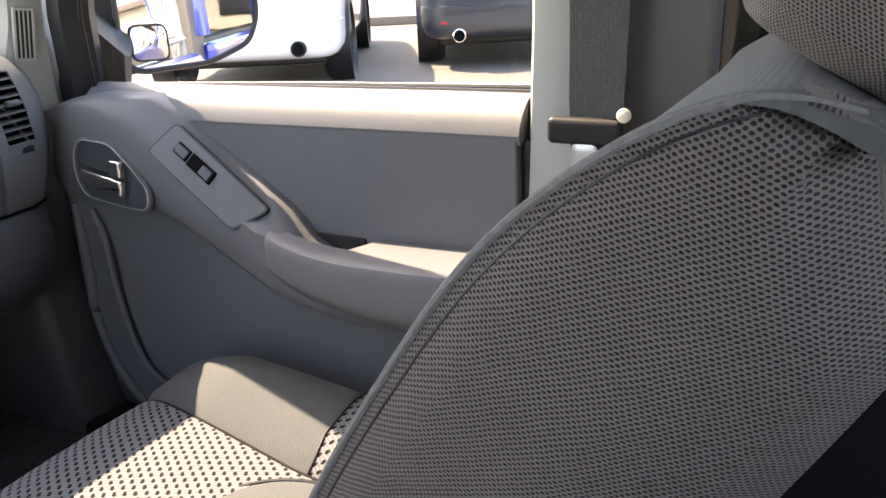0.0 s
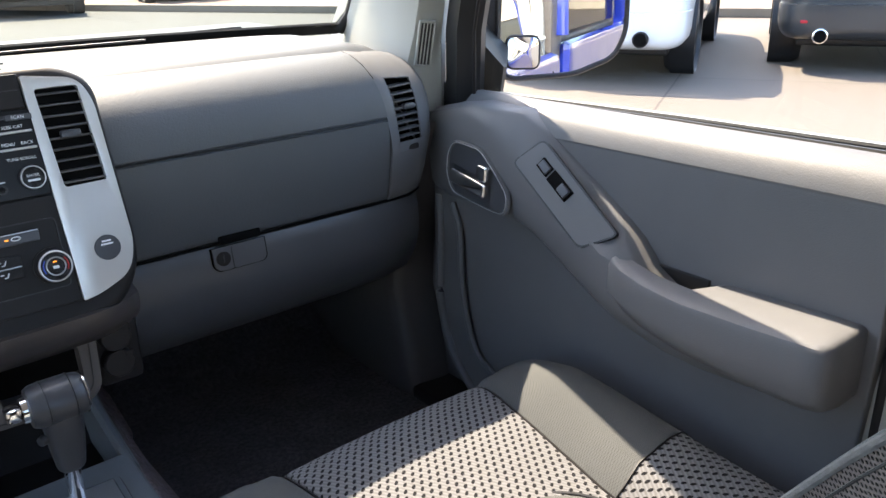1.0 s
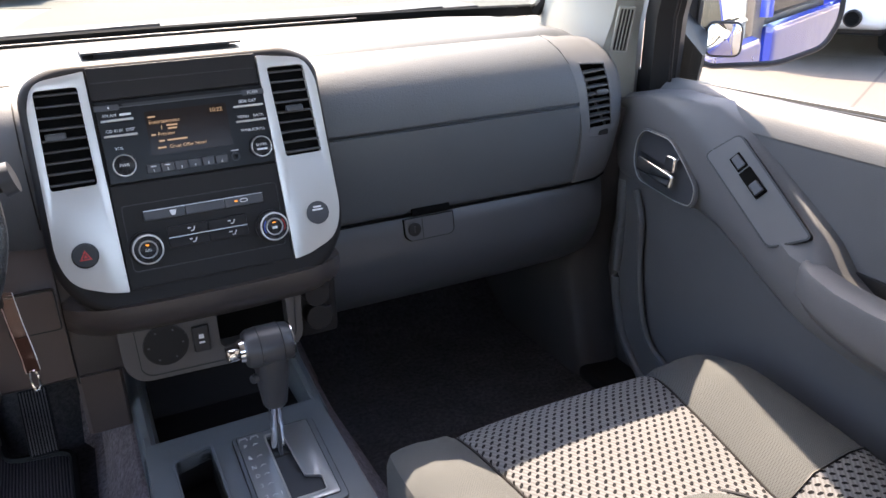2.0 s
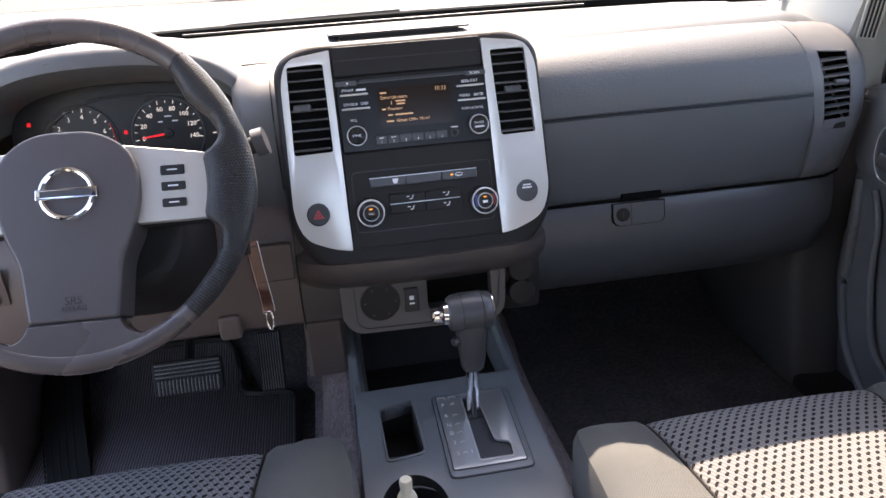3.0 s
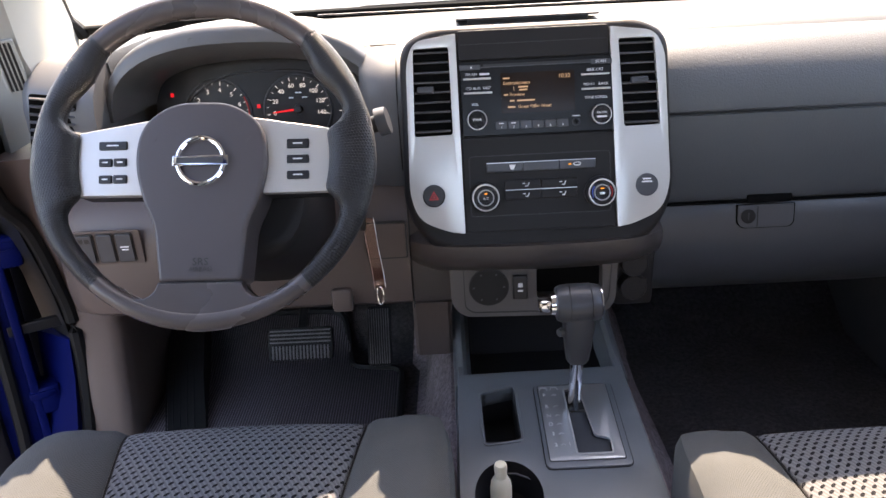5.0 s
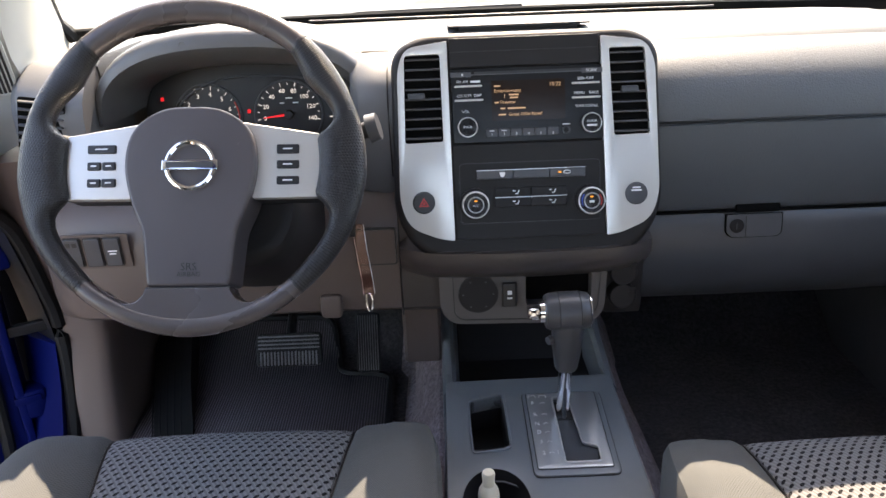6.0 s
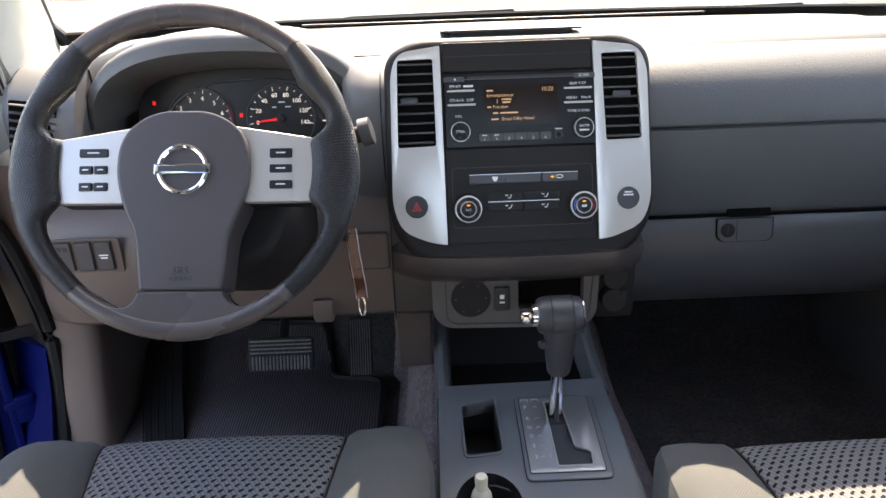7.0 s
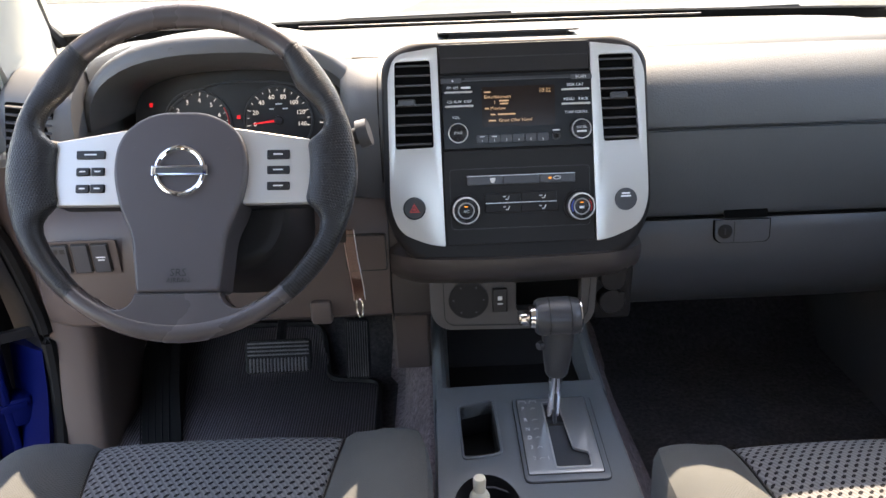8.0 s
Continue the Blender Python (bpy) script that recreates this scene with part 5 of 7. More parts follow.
part("gate_floor", plate(rect(0.02, -0.066, 0.084, 0.066), (), 0.002, 0, z0=-0.010), BLACK, con, at=CL)
part("gate_slider", plate(rounded([(0.0300, 0.030), (0.0310, -0.0595), (0.0750, -0.0595), (0.0758, -0.0350), (0.0570, -0.0275), (0.0535, 0.030)], 0.003, 3), (), 0.003, 0.0006, z0=-0.0035), BUTTON, con, "flat grey slider under the gate", at=CL)
for tx, y in (("P", 0.0490), ("R", 0.0270), ("N", 0.0095), ("D", -0.0065), ("3", -0.0240), ("2", -0.0435)):
    words(tx, 0.0086, PRINT, sp, 0.0040 - y * 0.04, y, 0.0050, thick=0.0004)
    part("mark", tube([(0.0120, y - 0.001, 0.0047), (0.0150, y + 0.0015, 0.0047), (0.0185, y, 0.0047)], 0.0005, 4), PRINT, sp)
words("1", 0.0086, PRINT, sp, 0.0235, -0.0435, 0.0050, thick=0.0004)
for x in (0.0025, 0.017):
    part("icon", tube([(x - 0.005, 0.0600, 0.0047), (x - 0.004, 0.0645, 0.0047), (x + 0.004, 0.0645, 0.0047), (x + 0.005, 0.0600, 0.0047)], 0.0006, 4), PRINT, sp)
side_l = [(-0.113, 0.06), (-0.119, -0.20), (-0.122, -0.53)]
side_r = [(0.122, 0.06), (0.130, -0.20), (0.122, -0.53)]
for pts, s in ((side_l, -1), (side_r, 1)):
    rings = []
    for x, y in pts:
        zt = 0.372 + (y + 0.07) * math.tan(sl8) - 0.006
        rings.append([(x, y, zt), (x + s * 0.002, y, zt - 0.03), (x + s * 0.006, y, 0.30), (x + s * 0.004, y, FLOOR + 0.04), (x - s * 0.008, y, FLOOR + 0.04), (x - s * 0.008, y, zt)])
    part("console_side", loft(rings), CONSOLE, con, real=True)
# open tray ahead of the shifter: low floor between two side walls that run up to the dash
# floor darker than the walls: the tray's shade is put into its colour
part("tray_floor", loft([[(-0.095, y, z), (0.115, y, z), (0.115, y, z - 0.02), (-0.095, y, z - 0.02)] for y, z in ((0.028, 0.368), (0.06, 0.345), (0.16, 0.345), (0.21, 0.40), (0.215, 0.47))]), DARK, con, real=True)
for x, s in ((-0.106, -1), (0.118, 1)):
    part("tray_wall", loft([[(x, y, z), (x + s * 0.007, y, z - 0.003), (x + s * 0.012, y, z - 0.012), (x + s * 0.015, y, 0.28), (x - s * 0.014, y, 0.28), (x - s * 0.012, y, z - 0.030), (x - s * 0.006, y, z - 0.004)] for y, z in ((0.03, 0.380), (0.08, 0.388), (0.15, 0.40), (0.22, 0.43))]), CONSOLE, con, real=True)
part("tunnel_trim", loft([[(-0.177, y, z), (-0.172, y - 0.005, z), (-0.124, y - 0.005, z), (-0.120, y, z), (-0.120, y + 0.03, z), (-0.177, y + 0.03, z)] for y, z in ((0.145, 0.36), (0.138, 0.40), (0.128, 0.45), (0.122, 0.50))]), LOWER, con, "smooth plastic trim beside the tunnel", real=True)
part("console_rear", rbox((0.005, -0.62, 0.31), (0.235, 0.20, 0.14), 0.015), CONSOLE, con, real=True)

bot = thing("small_bottle", Matrix.Translation((-0.071, -0.205, 0.312)), "small cream plastic bottle standing in the cup holder", "bottle")
part("bottle_body", lathe([(0, 0), (0.0115, 0.001), (0.0125, 0.004), (0.0125, 0.074), (0.0115, 0.081), (0.009, 0.086), (0.007, 0.088), (0.007, 0.096)], 26), CREAM, bot)
part("bottle_cap", lathe([(0.0072, 0.095), (0.0076, 0.103), (0.0066, 0.106), (0, 0.107)], 22), CREAM, bot, "cream screw cap")

lev = thing("gear_lever", Matrix.Translation((0.042, -0.035, 0.375)), "dark grip gear lever on a chrome shaft", "gear lever")
part("shaft", tube([(0.041, -0.034, 0.372), (0.040, -0.050, 0.42), (0.039, -0.060, 0.472)], [0.0085, 0.0085, 0.0095], 14), CHROME, lev, "chrome shaft", real=True)
part("shaft_groove", rbox((0.040, -0.055, 0.425), (0.0045, 0.012, 0.085), 0.002), BUTTON, lev, real=True)
part("boot_collar", rbox((0.041, -0.034, 0.372), (0.028, 0.034, 0.012), 0.004), BLACK, lev, real=True)
gr = []
for z, y, w, d in ((0.462, -0.062, 0.0115, 0.012), (0.466, -0.062, 0.0145, 0.015), (0.49, -0.064, 0.0175, 0.018), (0.515, -0.067, 0.0195, 0.020), (0.535, -0.068, 0.021, 0.022), (0.55, -0.068, 0.020, 0.021)):
    gr.append([(0.039 + w * math.copysign(abs(math.cos(i / 16 * 6.2832)) ** 0.7, math.cos(i / 16 * 6.2832)), y + d * math.copysign(abs(math.sin(i / 16 * 6.2832)) ** 0.7, math.sin(i / 16 * 6.2832)), z) for i in range(16)])
part("grip", loft(gr), GRIP, lev, "dark padded grip", real=True)
hd = []
for x, r in ((0.009, 0.012), (0.0105, 0.0205), (0.016, 0.0235), (0.030, 0.0245), (0.050, 0.0245), (0.062, 0.0225), (0.0675, 0.018), (0.069, 0.010)):
    hd.append([(x, -0.068 + 1.1 * r * math.cos(i / 18 * 6.2832), 0.548 + r * 0.96 * math.sin(i / 18 * 6.2832)) for i in range(18)])
part("head", loft(hd), GRIP, lev, "rounded T-shaped head", real=True)
for x in (0.026, 0.052):
    part("head_seam", tube([(x, -0.068 + 0.0272 * math.cos(i / 24 * 6.2832), 0.548 + 0.0237 * math.sin(i / 24 * 6.2832)) for i in range(24)], 0.0007, 5, True), BLACK, lev, real=True)
part("head_ring", tube([(0.0645, -0.068 + 0.024 * math.cos(i / 24 * 6.2832), 0.548 + 0.0215 * math.sin(i / 24 * 6.2832)) for i in range(24)], 0.0012, 6, True), CHROME, lev, real=True)
part("release_collar", tube([(0.004, -0.068, 0.548), (0.011, -0.068, 0.548)], [0.0135, 0.0145], 18), CHROME, lev, "chrome collar", real=True)
part("release_button", rbox((-0.0035, -0.068, 0.548), (0.016, 0.017, 0.017), 0.004), CHROME, lev, "chrome release button", real=True)
part("lock_pin", tube([(0.018, -0.075, 0.512), (0.013, -0.078, 0.512)], [0.006, 0.005], 12), BUTTON, lev, real=True)

# ---- driver floor: mat, pedals, foot rest, kick panel ----
mz = lambda y: FLOOR + 0.010 + max(0.0, (y - 0.42) * 0.65)
mat_pts = rounded([(-0.672, -0.15), (-0.214, -0.15), (-0.216, 0.345), (-0.312, 0.357), (-0.335, 0.495), (-0.66, 0.50)], [0.03, 0.03, 0.03, 0.025, 0.035, 0.03], 6)
mb = plate(mat_pts, (), 0.008, 0.002)
bmesh.ops.subdivide_edges(mb, edges=[e for e in mb.edges if e.calc_length() > 0.1], cuts=10, use_grid_fill=False)
bmesh.ops.triangulate(mb, faces=mb.faces[:])
for v in mb.verts:
    v.co.z += mz(v.co.y) - 0.008
fm = thing("floor_mat", Matrix.Translation((-0.44, 0.2, FLOOR)), "black ribbed carpet floor mat with bound edge", "floor mat")
part("mat_body", mb, MAT, fm, real=True)
edge = []
for i, p in enumerate(mat_pts):
    q = mat_pts[(i + 1) % len(mat_pts)]
    for k in range(5):
        s = p.lerp(q, k / 5)
        edge.append((s[0], s[1], mz(s[1]) + 0.002))
part("bound_edge", tube(edge, 0.0065, 6, True), RUBBER, fm, "raised bound edge", real=True)


def pedal(name, cx, cz, y, w, h, lean, ribs, split, label):
    m = lean_frame((cx, y, cz), lean)
    th = thing(name, m, label, "pedal", "pedals")
    part("pad", plate(rect(-w / 2, -h / 2, w / 2, h / 2, 0.008), (), 0.012, 0.003), RUBBER, th)
    for i in range(ribs):
        f = (i + 0.5) / ribs - 0.5
        lo, hi = (-0.46, 0.46) if not split else (-0.46, -0.04)
        part("rib", rbox((f * w * 0.9, h * (lo + hi) / 2, 0.0125), (w / ribs * 0.45, h * (hi - lo), 0.003), 0.001, 1), LIT_RIB, th)
    for k in range(4 if split else 0):
        part("cross_rib", rbox((0, h * (0.06 + 0.115 * k), 0.0125), (w * 0.94, h * 0.05, 0.003), 0.001, 1), LIT_RIB, th)
    part("arm", tube([(0, h * 0.3, -0.004), (0, h * 0.5 + 0.05, -0.05), (0.02, h * 0.5 + 0.22, -0.06)], 0.008, 8), BLACK, th)


pedal("brake_pedal", -0.368, 0.357, 0.20, 0.106, 0.054, 26, 17, True, "wide black ribbed brake pedal")
pedal("accelerator_pedal", -0.247, 0.320, 0.28, 0.041, 0.105, 24, 9, False, "narrow black ribbed accelerator pedal")
fr = thing("foot_rest", Matrix.Translation((-0.59, 0.33, FLOOR)), "dark ribbed foot rest beside the kick panel", "foot rest")
part("rest", loft([[(x, y, z), (x + 0.066, y, z), (x + 0.066, y + 0.02, z - 0.05), (x, y + 0.02, z - 0.05)] for x, y, z in ((-0.606, 0.165, 0.214), (-0.618, 0.21, 0.224), (-0.642, 0.30, 0.250), (-0.658, 0.40, 0.30), (-0.670, 0.48, 0.37))]), RUBBER, fr, real=True)
for x in (-0.622, -0.610, -0.598, -0.586, -0.574):
    part("rib", tube([(x + 0.012, 0.172, 0.2155), (x, 0.215, 0.2255), (x - 0.020, 0.30, 0.251), (x - 0.036, 0.40, 0.301), (x - 0.048, 0.48, 0.371)], 0.0014, 5), RUBBER, fr, real=True)

for s in (-1, 1):
    kk = thing("kick_panel", Matrix.Translation((0.7 * s, 0.3, FLOOR)), "warm grey kick panel beside the footwell", "kick panel", kind="structure")
    # one moulding, two tones: driver side coloured as lit, passenger side as shaded
    part("panel_body", loft([[(0.722 * s, y0 - 0.004, z), (0.700 * s, y0 - 0.001, z), (0.676 * s, y0 + 0.003, z), (0.662 * s, y0 + 0.008, z), (0.655 * s, y0 + 0.018, z), (0.652 * s, y0 + 0.045, z), (0.653 * s, 0.42, z), (0.655 * s, 0.66, z), (0.73 * s, 0.66, z), (0.735 * s, y0, z)] for z, y0 in ((FLOOR - 0.02, 0.135), (0.30, 0.160), (0.40, 0.185), (0.47, 0.180), (0.53, 0.165), (0.62, 0.130), (0.72, 0.09))]), LIT_KICK if s < 0 else FACE, kk, real=True)
    part("sill_step", rbox((0.70 * s, -0.28, FLOOR + 0.005), (0.09, 0.88, 0.035), 0.012), LIT_KICK if s < 0 else DARK, kk, real=True)
    if s < 0:
        part("door_seal", tube(smooth_path([(-0.722, 0.03, 0.80), (-0.722, 0.065, 0.68), (-0.722, 0.125, 0.61), (-0.722, 0.165, 0.50), (-0.722, 0.18, 0.43), (-0.722, 0.17, 0.33), (-0.722, 0.13, 0.22), (-0.722, 0.08, 0.19), (-0.722, -0.5, 0.19)], 5), 0.011, 8), RUBBER, kk, "black door seal", real=True)
        part("jamb", loft([[(-0.730, y0 - 0.01, z), (-0.80, y0 + 0.03, z), (-0.82, y0 + 0.12, z), (-0.73, y0 + 0.12, z)] for z, y0 in ((GROUND + 0.15, 0.09), (0.22, 0.12), (0.33, 0.165), (0.40, 0.18))]), SHADED_BLUE, kk, "blue painted door jamb, darkened for shade", real=True)
        part("hinge_pocket", loft([[(-0.730, y0 - 0.01, z), (-0.80, y0 + 0.05, z), (-0.82, y0 + 0.12, z), (-0.73, y0 + 0.12, z)] for z, y0 in ((0.40, 0.185), (0.43, 0.18), (0.50, 0.165), (0.61, 0.125), (0.70, 0.06), (0.80, 0.02))]), BLACK, kk, "black hinge pocket", real=True)


# ---- seats ----
def seat(cx, yf, label, dyb=0.0, topz=0.0, bx=0.0):
    """Cushion from its front edge yf backwards, reclined backrest with bolsters, head restraint."""
    th = thing("front_seat", Matrix.Translation((cx, yf - 0.3, FLOOR)), label, "car seat", "front seats")
    st = [(0.004, -0.085, 0.19), (0.006, -0.050, 0.212), (0.003, -0.022, 0.228), (-0.005, -0.006, 0.240), (-0.020, 0.004, 0.250), (-0.050, 0.008, 0.257), (-0.09, 0.007, 0.261), (-0.13, 0.005, 0.262), (-0.19, 0.0, 0.262), (-0.26, -0.006, 0.260), (-0.33, -0.012, 0.258), (-0.42, -0.016, 0.256), (-0.52, -0.016, 0.25)]
    z0 = 0.405 + topz
    st = [tuple(v) for v in smooth_path(st, 3)]
    rings = []
    for y, dz, w in st:
        zc = z0 + dz
        zb = 0.255
        bol = 0.030 * min(1.0, max(0.0, (-y + 0.01) / 0.12)) + 0.004
        sm = 0.152 - 0.034 * min(1, max(0, (-y - 0.03) / 0.24))
        half = [(0.0, zc + 0.004), (sm * 0.5, zc + 0.003), (sm - 0.012, zc), (sm - 0.003, zc - 0.002), (sm, zc - 0.006), (sm + 0.003, zc - 0.002), (sm + 0.015, zc + 0.006), (sm + 0.04, zc + bol * 0.75), (w - 0.045, zc + bol), (w - 0.02, zc + bol * 0.92), (w - 0.006, zc + bol * 0.58), (w, zc - 0.008), (w, (zc + zb) / 2), (w - 0.006, zb)]
        ring = [(cx - x, yf + y, z) for x, z in reversed(half)] + [(cx + x, yf + y, z) for x, z in half[1:]]
        rings.append(ring)
    n = len(half)
    c0 = n - 1
    part("cushion_center", loft(rings, cols=(c0 - 4, c0 + 4), closed=False, cap=False, uv=lambda p: (p.x, p.y - p.z)), PATTERN, th, "grey cloth cushion panel with dark eyelets", real=True)
    ks = max(i for i, q in enumerate(st) if q[0] > -0.305)     # behind this seam the bolsters are patterned too
    for sg, cols in ((1, (0, c0 - 4)), (-1, (c0 + 4, 2 * n - 2))):
        part("cushion_bolster", loft(rings[:ks + 1], cols=cols, closed=False, cap=False, uv=lambda p: (p.x + sg * p.z, p.y)), CLOTH, th, "plain grey cloth cushion bolster", real=True)
        part("rear_bolster", loft(rings[ks:], cols=cols, closed=False, cap=False), PATTERN, th, "rear bolster of eyelet cloth", real=True)
        part("bolster_seam", tube([Vector(p) + Vector((0, 0, 0.0006)) for p in rings[ks][cols[0]:cols[1] + 1]], 0.0014, 5), BLACK, th, real=True)
    part("cushion_front", loft([rings[0], [(cx + (p[0] - cx) * 0.96, p[1] - 0.012, 0.26 + (p[2] - 0.26) * 0.4) for p in rings[0]]], cols=(0, 2 * n - 2), closed=False, cap=False), CLOTH, th, real=True)
    part("cushion_base", rbox((cx, yf - 0.26, 0.235), (0.44, 0.46, 0.07), 0.01), DARK, th, real=True)
    for x in (-0.16, 0.16):
        part("seat_rail", rbox((cx + x, yf - 0.25, FLOOR + 0.012), (0.04, 0.55, 0.03), 0.005), BLACK, th, real=True)
    for s in (-1, 1):
        part("seam", tube([(cx + s * (0.152 - 0.034 * min(1, max(0, (-y - 0.03) / 0.24))), yf + y, z0 + dz - 0.004) for y, dz, w in st[1:]], 0.0020, 5), DARK, th, "sunken seam", real=True)
    # rear insert of the cushion, edged with piping
    ins = [Vector((0.108 * math.copysign(abs(math.cos(a)) ** 0.8, math.cos(a)), 0.150 * math.copysign(abs(math.sin(a)) ** 0.75, math.sin(a)))) for a in [i / 40 * 6.2832 for i in range(40)]]
    im = Matrix.Translation((cx, yf - 0.375, z0 - 0.012)) @ pose(0, 0, 0, 2)
    ib = loft([[(p[0] * f, p[1] * f, z) for p in ins] for f, z in ((1.0, -0.01), (0.995, 0.004), (0.96, 0.010), (0.85, 0.013), (0.5, 0.014), (0.01, 0.014))], cap=False)
    part("cushion_insert", moved(ib, im), CLOTH, th, "plain cloth insert edged with piping", real=True)
    part("piping", moved(tube([(p[0] * 1.03, p[1] * 1.03, 0.003) for p in ins], 0.0035, 6, True), im), BLACK, th, real=True)
    # backrest
    cx += bx
    a = radians(30)
    U, N = Vector((0, -math.sin(a), math.cos(a))), Vector((0, math.cos(a), math.sin(a)))
    o = Vector((cx, yf - 0.455 + dyb, 0.40 + topz))
    P = lambda x, v, d: o + Vector((x, 0, 0)) + U * v + N * d
    stb = [(0.0, 0.024, 0.235), (0.08, 0.032, 0.245), (0.18, 0.041, 0.250), (0.275, 0.0470, 0.250), (0.337, 0.0490, 0.250), (0.402, 0.0465, 0.250), (0.444, 0.0435, 0.247), (0.476, 0.0370, 0.243), (0.505, 0.026, 0.238), (0.527, 0.013, 0.229), (0.541, -0.002, 0.210), (0.547, -0.02, 0.185), (0.548, -0.045, 0.15)]
    stb = [tuple(v) for v in smooth_path(stb, 3)]
    kt = max(i for i, q in enumerate(stb) if q[0] < 0.31)
    UP = lambda p: (p.x, (p - o).dot(U))
    US = lambda p: ((p - o).dot(N), (p - o).dot(U))
    rg = []
    for v, de, w in stb:
        dc = min(de - 0.006, 0.018) if v < 0.5 else de - 0.004
        db = -0.095 if v < 0.5 else -0.095 + (v - 0.5) * 1.0
        if de < -0.03:
            db = de - 0.005
        df = de * 0.5
        h = [(0.0, dc - 0.002), (0.09, dc), (0.150, dc + (de - dc) * 0.3), (0.178, dc + (de - dc) * 0.62), (0.181, dc + (de - dc) * 0.66), (0.187, dc + (de - dc) * 0.74), (0.205, dc + (de - dc) * 0.93), (w - 0.025, de + 0.002), (w - 0.010, de), (w - 0.003, de - 0.010), (w + 0.004, de - 0.022), (w + 0.008, (de + db) / 2), (w - 0.002, db + 0.03), (w - 0.03, db + 0.006), (0.10, db), (0.0, db)]
        rg.append([P(-x, v, d) for x, d in reversed(h)] + [P(x, v, d - (de - df) * min(1.0, max(0.0, (x - 0.10) / 0.10)) * (1 if d > 0 else 0)) for x, d in h[1:]])
    m_ = len(h)
    c = m_ - 1
    part("backrest_center", flipped(loft(rg[:kt + 1], cols=(c - 6, c + 7), closed=False, cap=False, uv=UP)), PATTERN, th, "grey cloth backrest panel with dark eyelets", real=True)
    part("backrest_bolster", flipped(loft(rg[:kt + 1], cols=(c - 8, c - 6), closed=False, cap=False, uv=UP)), CLOTH, th, "plain grey backrest bolster", real=True)
    part("backrest_top", flipped(loft(rg[kt:], cols=(c - 8, c + 8), closed=False, cap=False, uv=UP)), CLOTH, th, "plain cloth top of the backrest", real=True)
    part("backrest_bolster", flipped(loft(rg[:kt + 1], cols=(c + 7, c + 8), closed=False, cap=False, uv=UP)), CLOTH, th, "plain grey backrest bolster", real=True)
    part("backrest_side", flipped(loft(rg, cols=(0, c - 8), closed=False, cap=False, uv=US)), MESH, th, "dark knitted mesh side of the backrest", real=True)
    part("backrest_side", flipped(loft(rg, cols=(c + 8, 2 * m_ - 2), closed=False, cap=False, uv=US)), MESH, th, "dark knitted mesh side of the backrest", real=True)
    for s in (-1, 1):
        part("edge_seam", tube([P(s * (w - 0.0058), v, (de if s < 0 else de * 0.5) - 0.0062) for v, de, w in stb[3:-6]], 0.0008, 6), BLACK, th, "dark stitched seam", real=True)
        part("backrest_piping", tube([P(s * (w - 0.010), v, (de if s < 0 else de * 0.5) + 0.0006) for v, de, w in stb[:-1]], 0.0020, 7), PIPING, th, real=True)
    # head restraint
    part("head_restraint", loft([[P(x * f, v, d * (0.55 + 0.45 * f)) for x, d in [(0.125 * math.copysign(abs(math.cos(q)) ** 0.6, math.cos(q)), -0.030 + 0.062 * math.copysign(abs(math.sin(q)) ** 0.7, math.sin(q))) for q in [i / 24 * 6.2832 for i in range(24)]]] for v, f in ((0.546, 0.72), (0.550, 0.90), (0.562, 1.0), (0.64, 1.04), (0.70, 1.0), (0.735, 0.90), (0.75, 0.6))]), MESH, th, "dark mesh head restraint", real=True)
    for s in (-1, 1):
        part("restraint_post", tube([P(s * 0.06, 0.53, -0.045), P(s * 0.06, 0.60, -0.045)], 0.006, 10), CHROME, th, real=True)
        part("post_guide", tube([P(s * 0.06, 0.538, -0.045), P(s * 0.06, 0.547, -0.045)], [0.016, 0.013], 14), DARK, th, real=True)
    return th


seat(0.390, -0.145, "grey cloth passenger seat with eyelet pattern in the sun", bx=0.027)
seat(-0.386, -0.085, "grey cloth driver seat with eyelet pattern in shade", dyb=-0.10)

# ---- passenger door, closed ----
door = thing("door_1", Matrix.Translation((0.74, 0.1, FLOOR)), "closed passenger door with grey trim, armrest and window", "car door", kind="structure")
YZ = Matrix(((0, 0, -1, 0.735), (-1, 0, 0, 0), (0, 1, 0, 0), (0, 0, 0, 1)))    # local x = -y, local y = z, local z = towards the cabin
DL = WM[door].inverted() @ YZ
inn = rounded([(-0.125, 0.735), (-0.132, 0.55), (-0.136, 0.39), (-0.098, 0.290), (-0.035, 0.228), (0.03, 0.215), (0.585, 0.215), (0.598, 0.55), (0.598, 0.735)], [0.02, 0.05, 0.06, 0.05, 0.05, 0.05, 0.02, 0.05, 0.004])
part("trim_panel", plate(inn, (), 0.035, 0.012, 3), GREY, door, "grey moulded door trim panel", at=DL)
part("outer_skin", rbox((0.805, -0.23, 0.405), (0.05, 0.76, 0.66), 0.03), BLUE, door, "blue painted outer door skin", real=True)
# sill under the glass
SR = lambda y: 0.007 * min(1.0, max(0.0, (-y - 0.05) / 0.5))
part("sill", loft([[(x, y, z + SR(y)) for x, z in ((0.747, 0.766), (0.738, 0.7665), (0.724, 0.761), (0.711, 0.751), (0.702, 0.739), (0.6985, 0.728), (0.703, 0.718), (0.747, 0.718))] for y in (0.06, -0.03, -0.1, -0.3, -0.5, -0.595, -0.601)]), GREY, door, "smooth grey window sill", real=True)
part("weather_strip", tube([(0.745, 0.075, 0.757), (0.745, -0.3, 0.768), (0.745, -0.60, 0.7725)], 0.0045, 6), RUBBER, door, real=True)
part("outer_seal", tube([(0.762, 0.08, 0.757), (0.762, -0.3, 0.770), (0.762, -0.61, 0.776)], 0.003, 6), RUBBER, door, real=True)
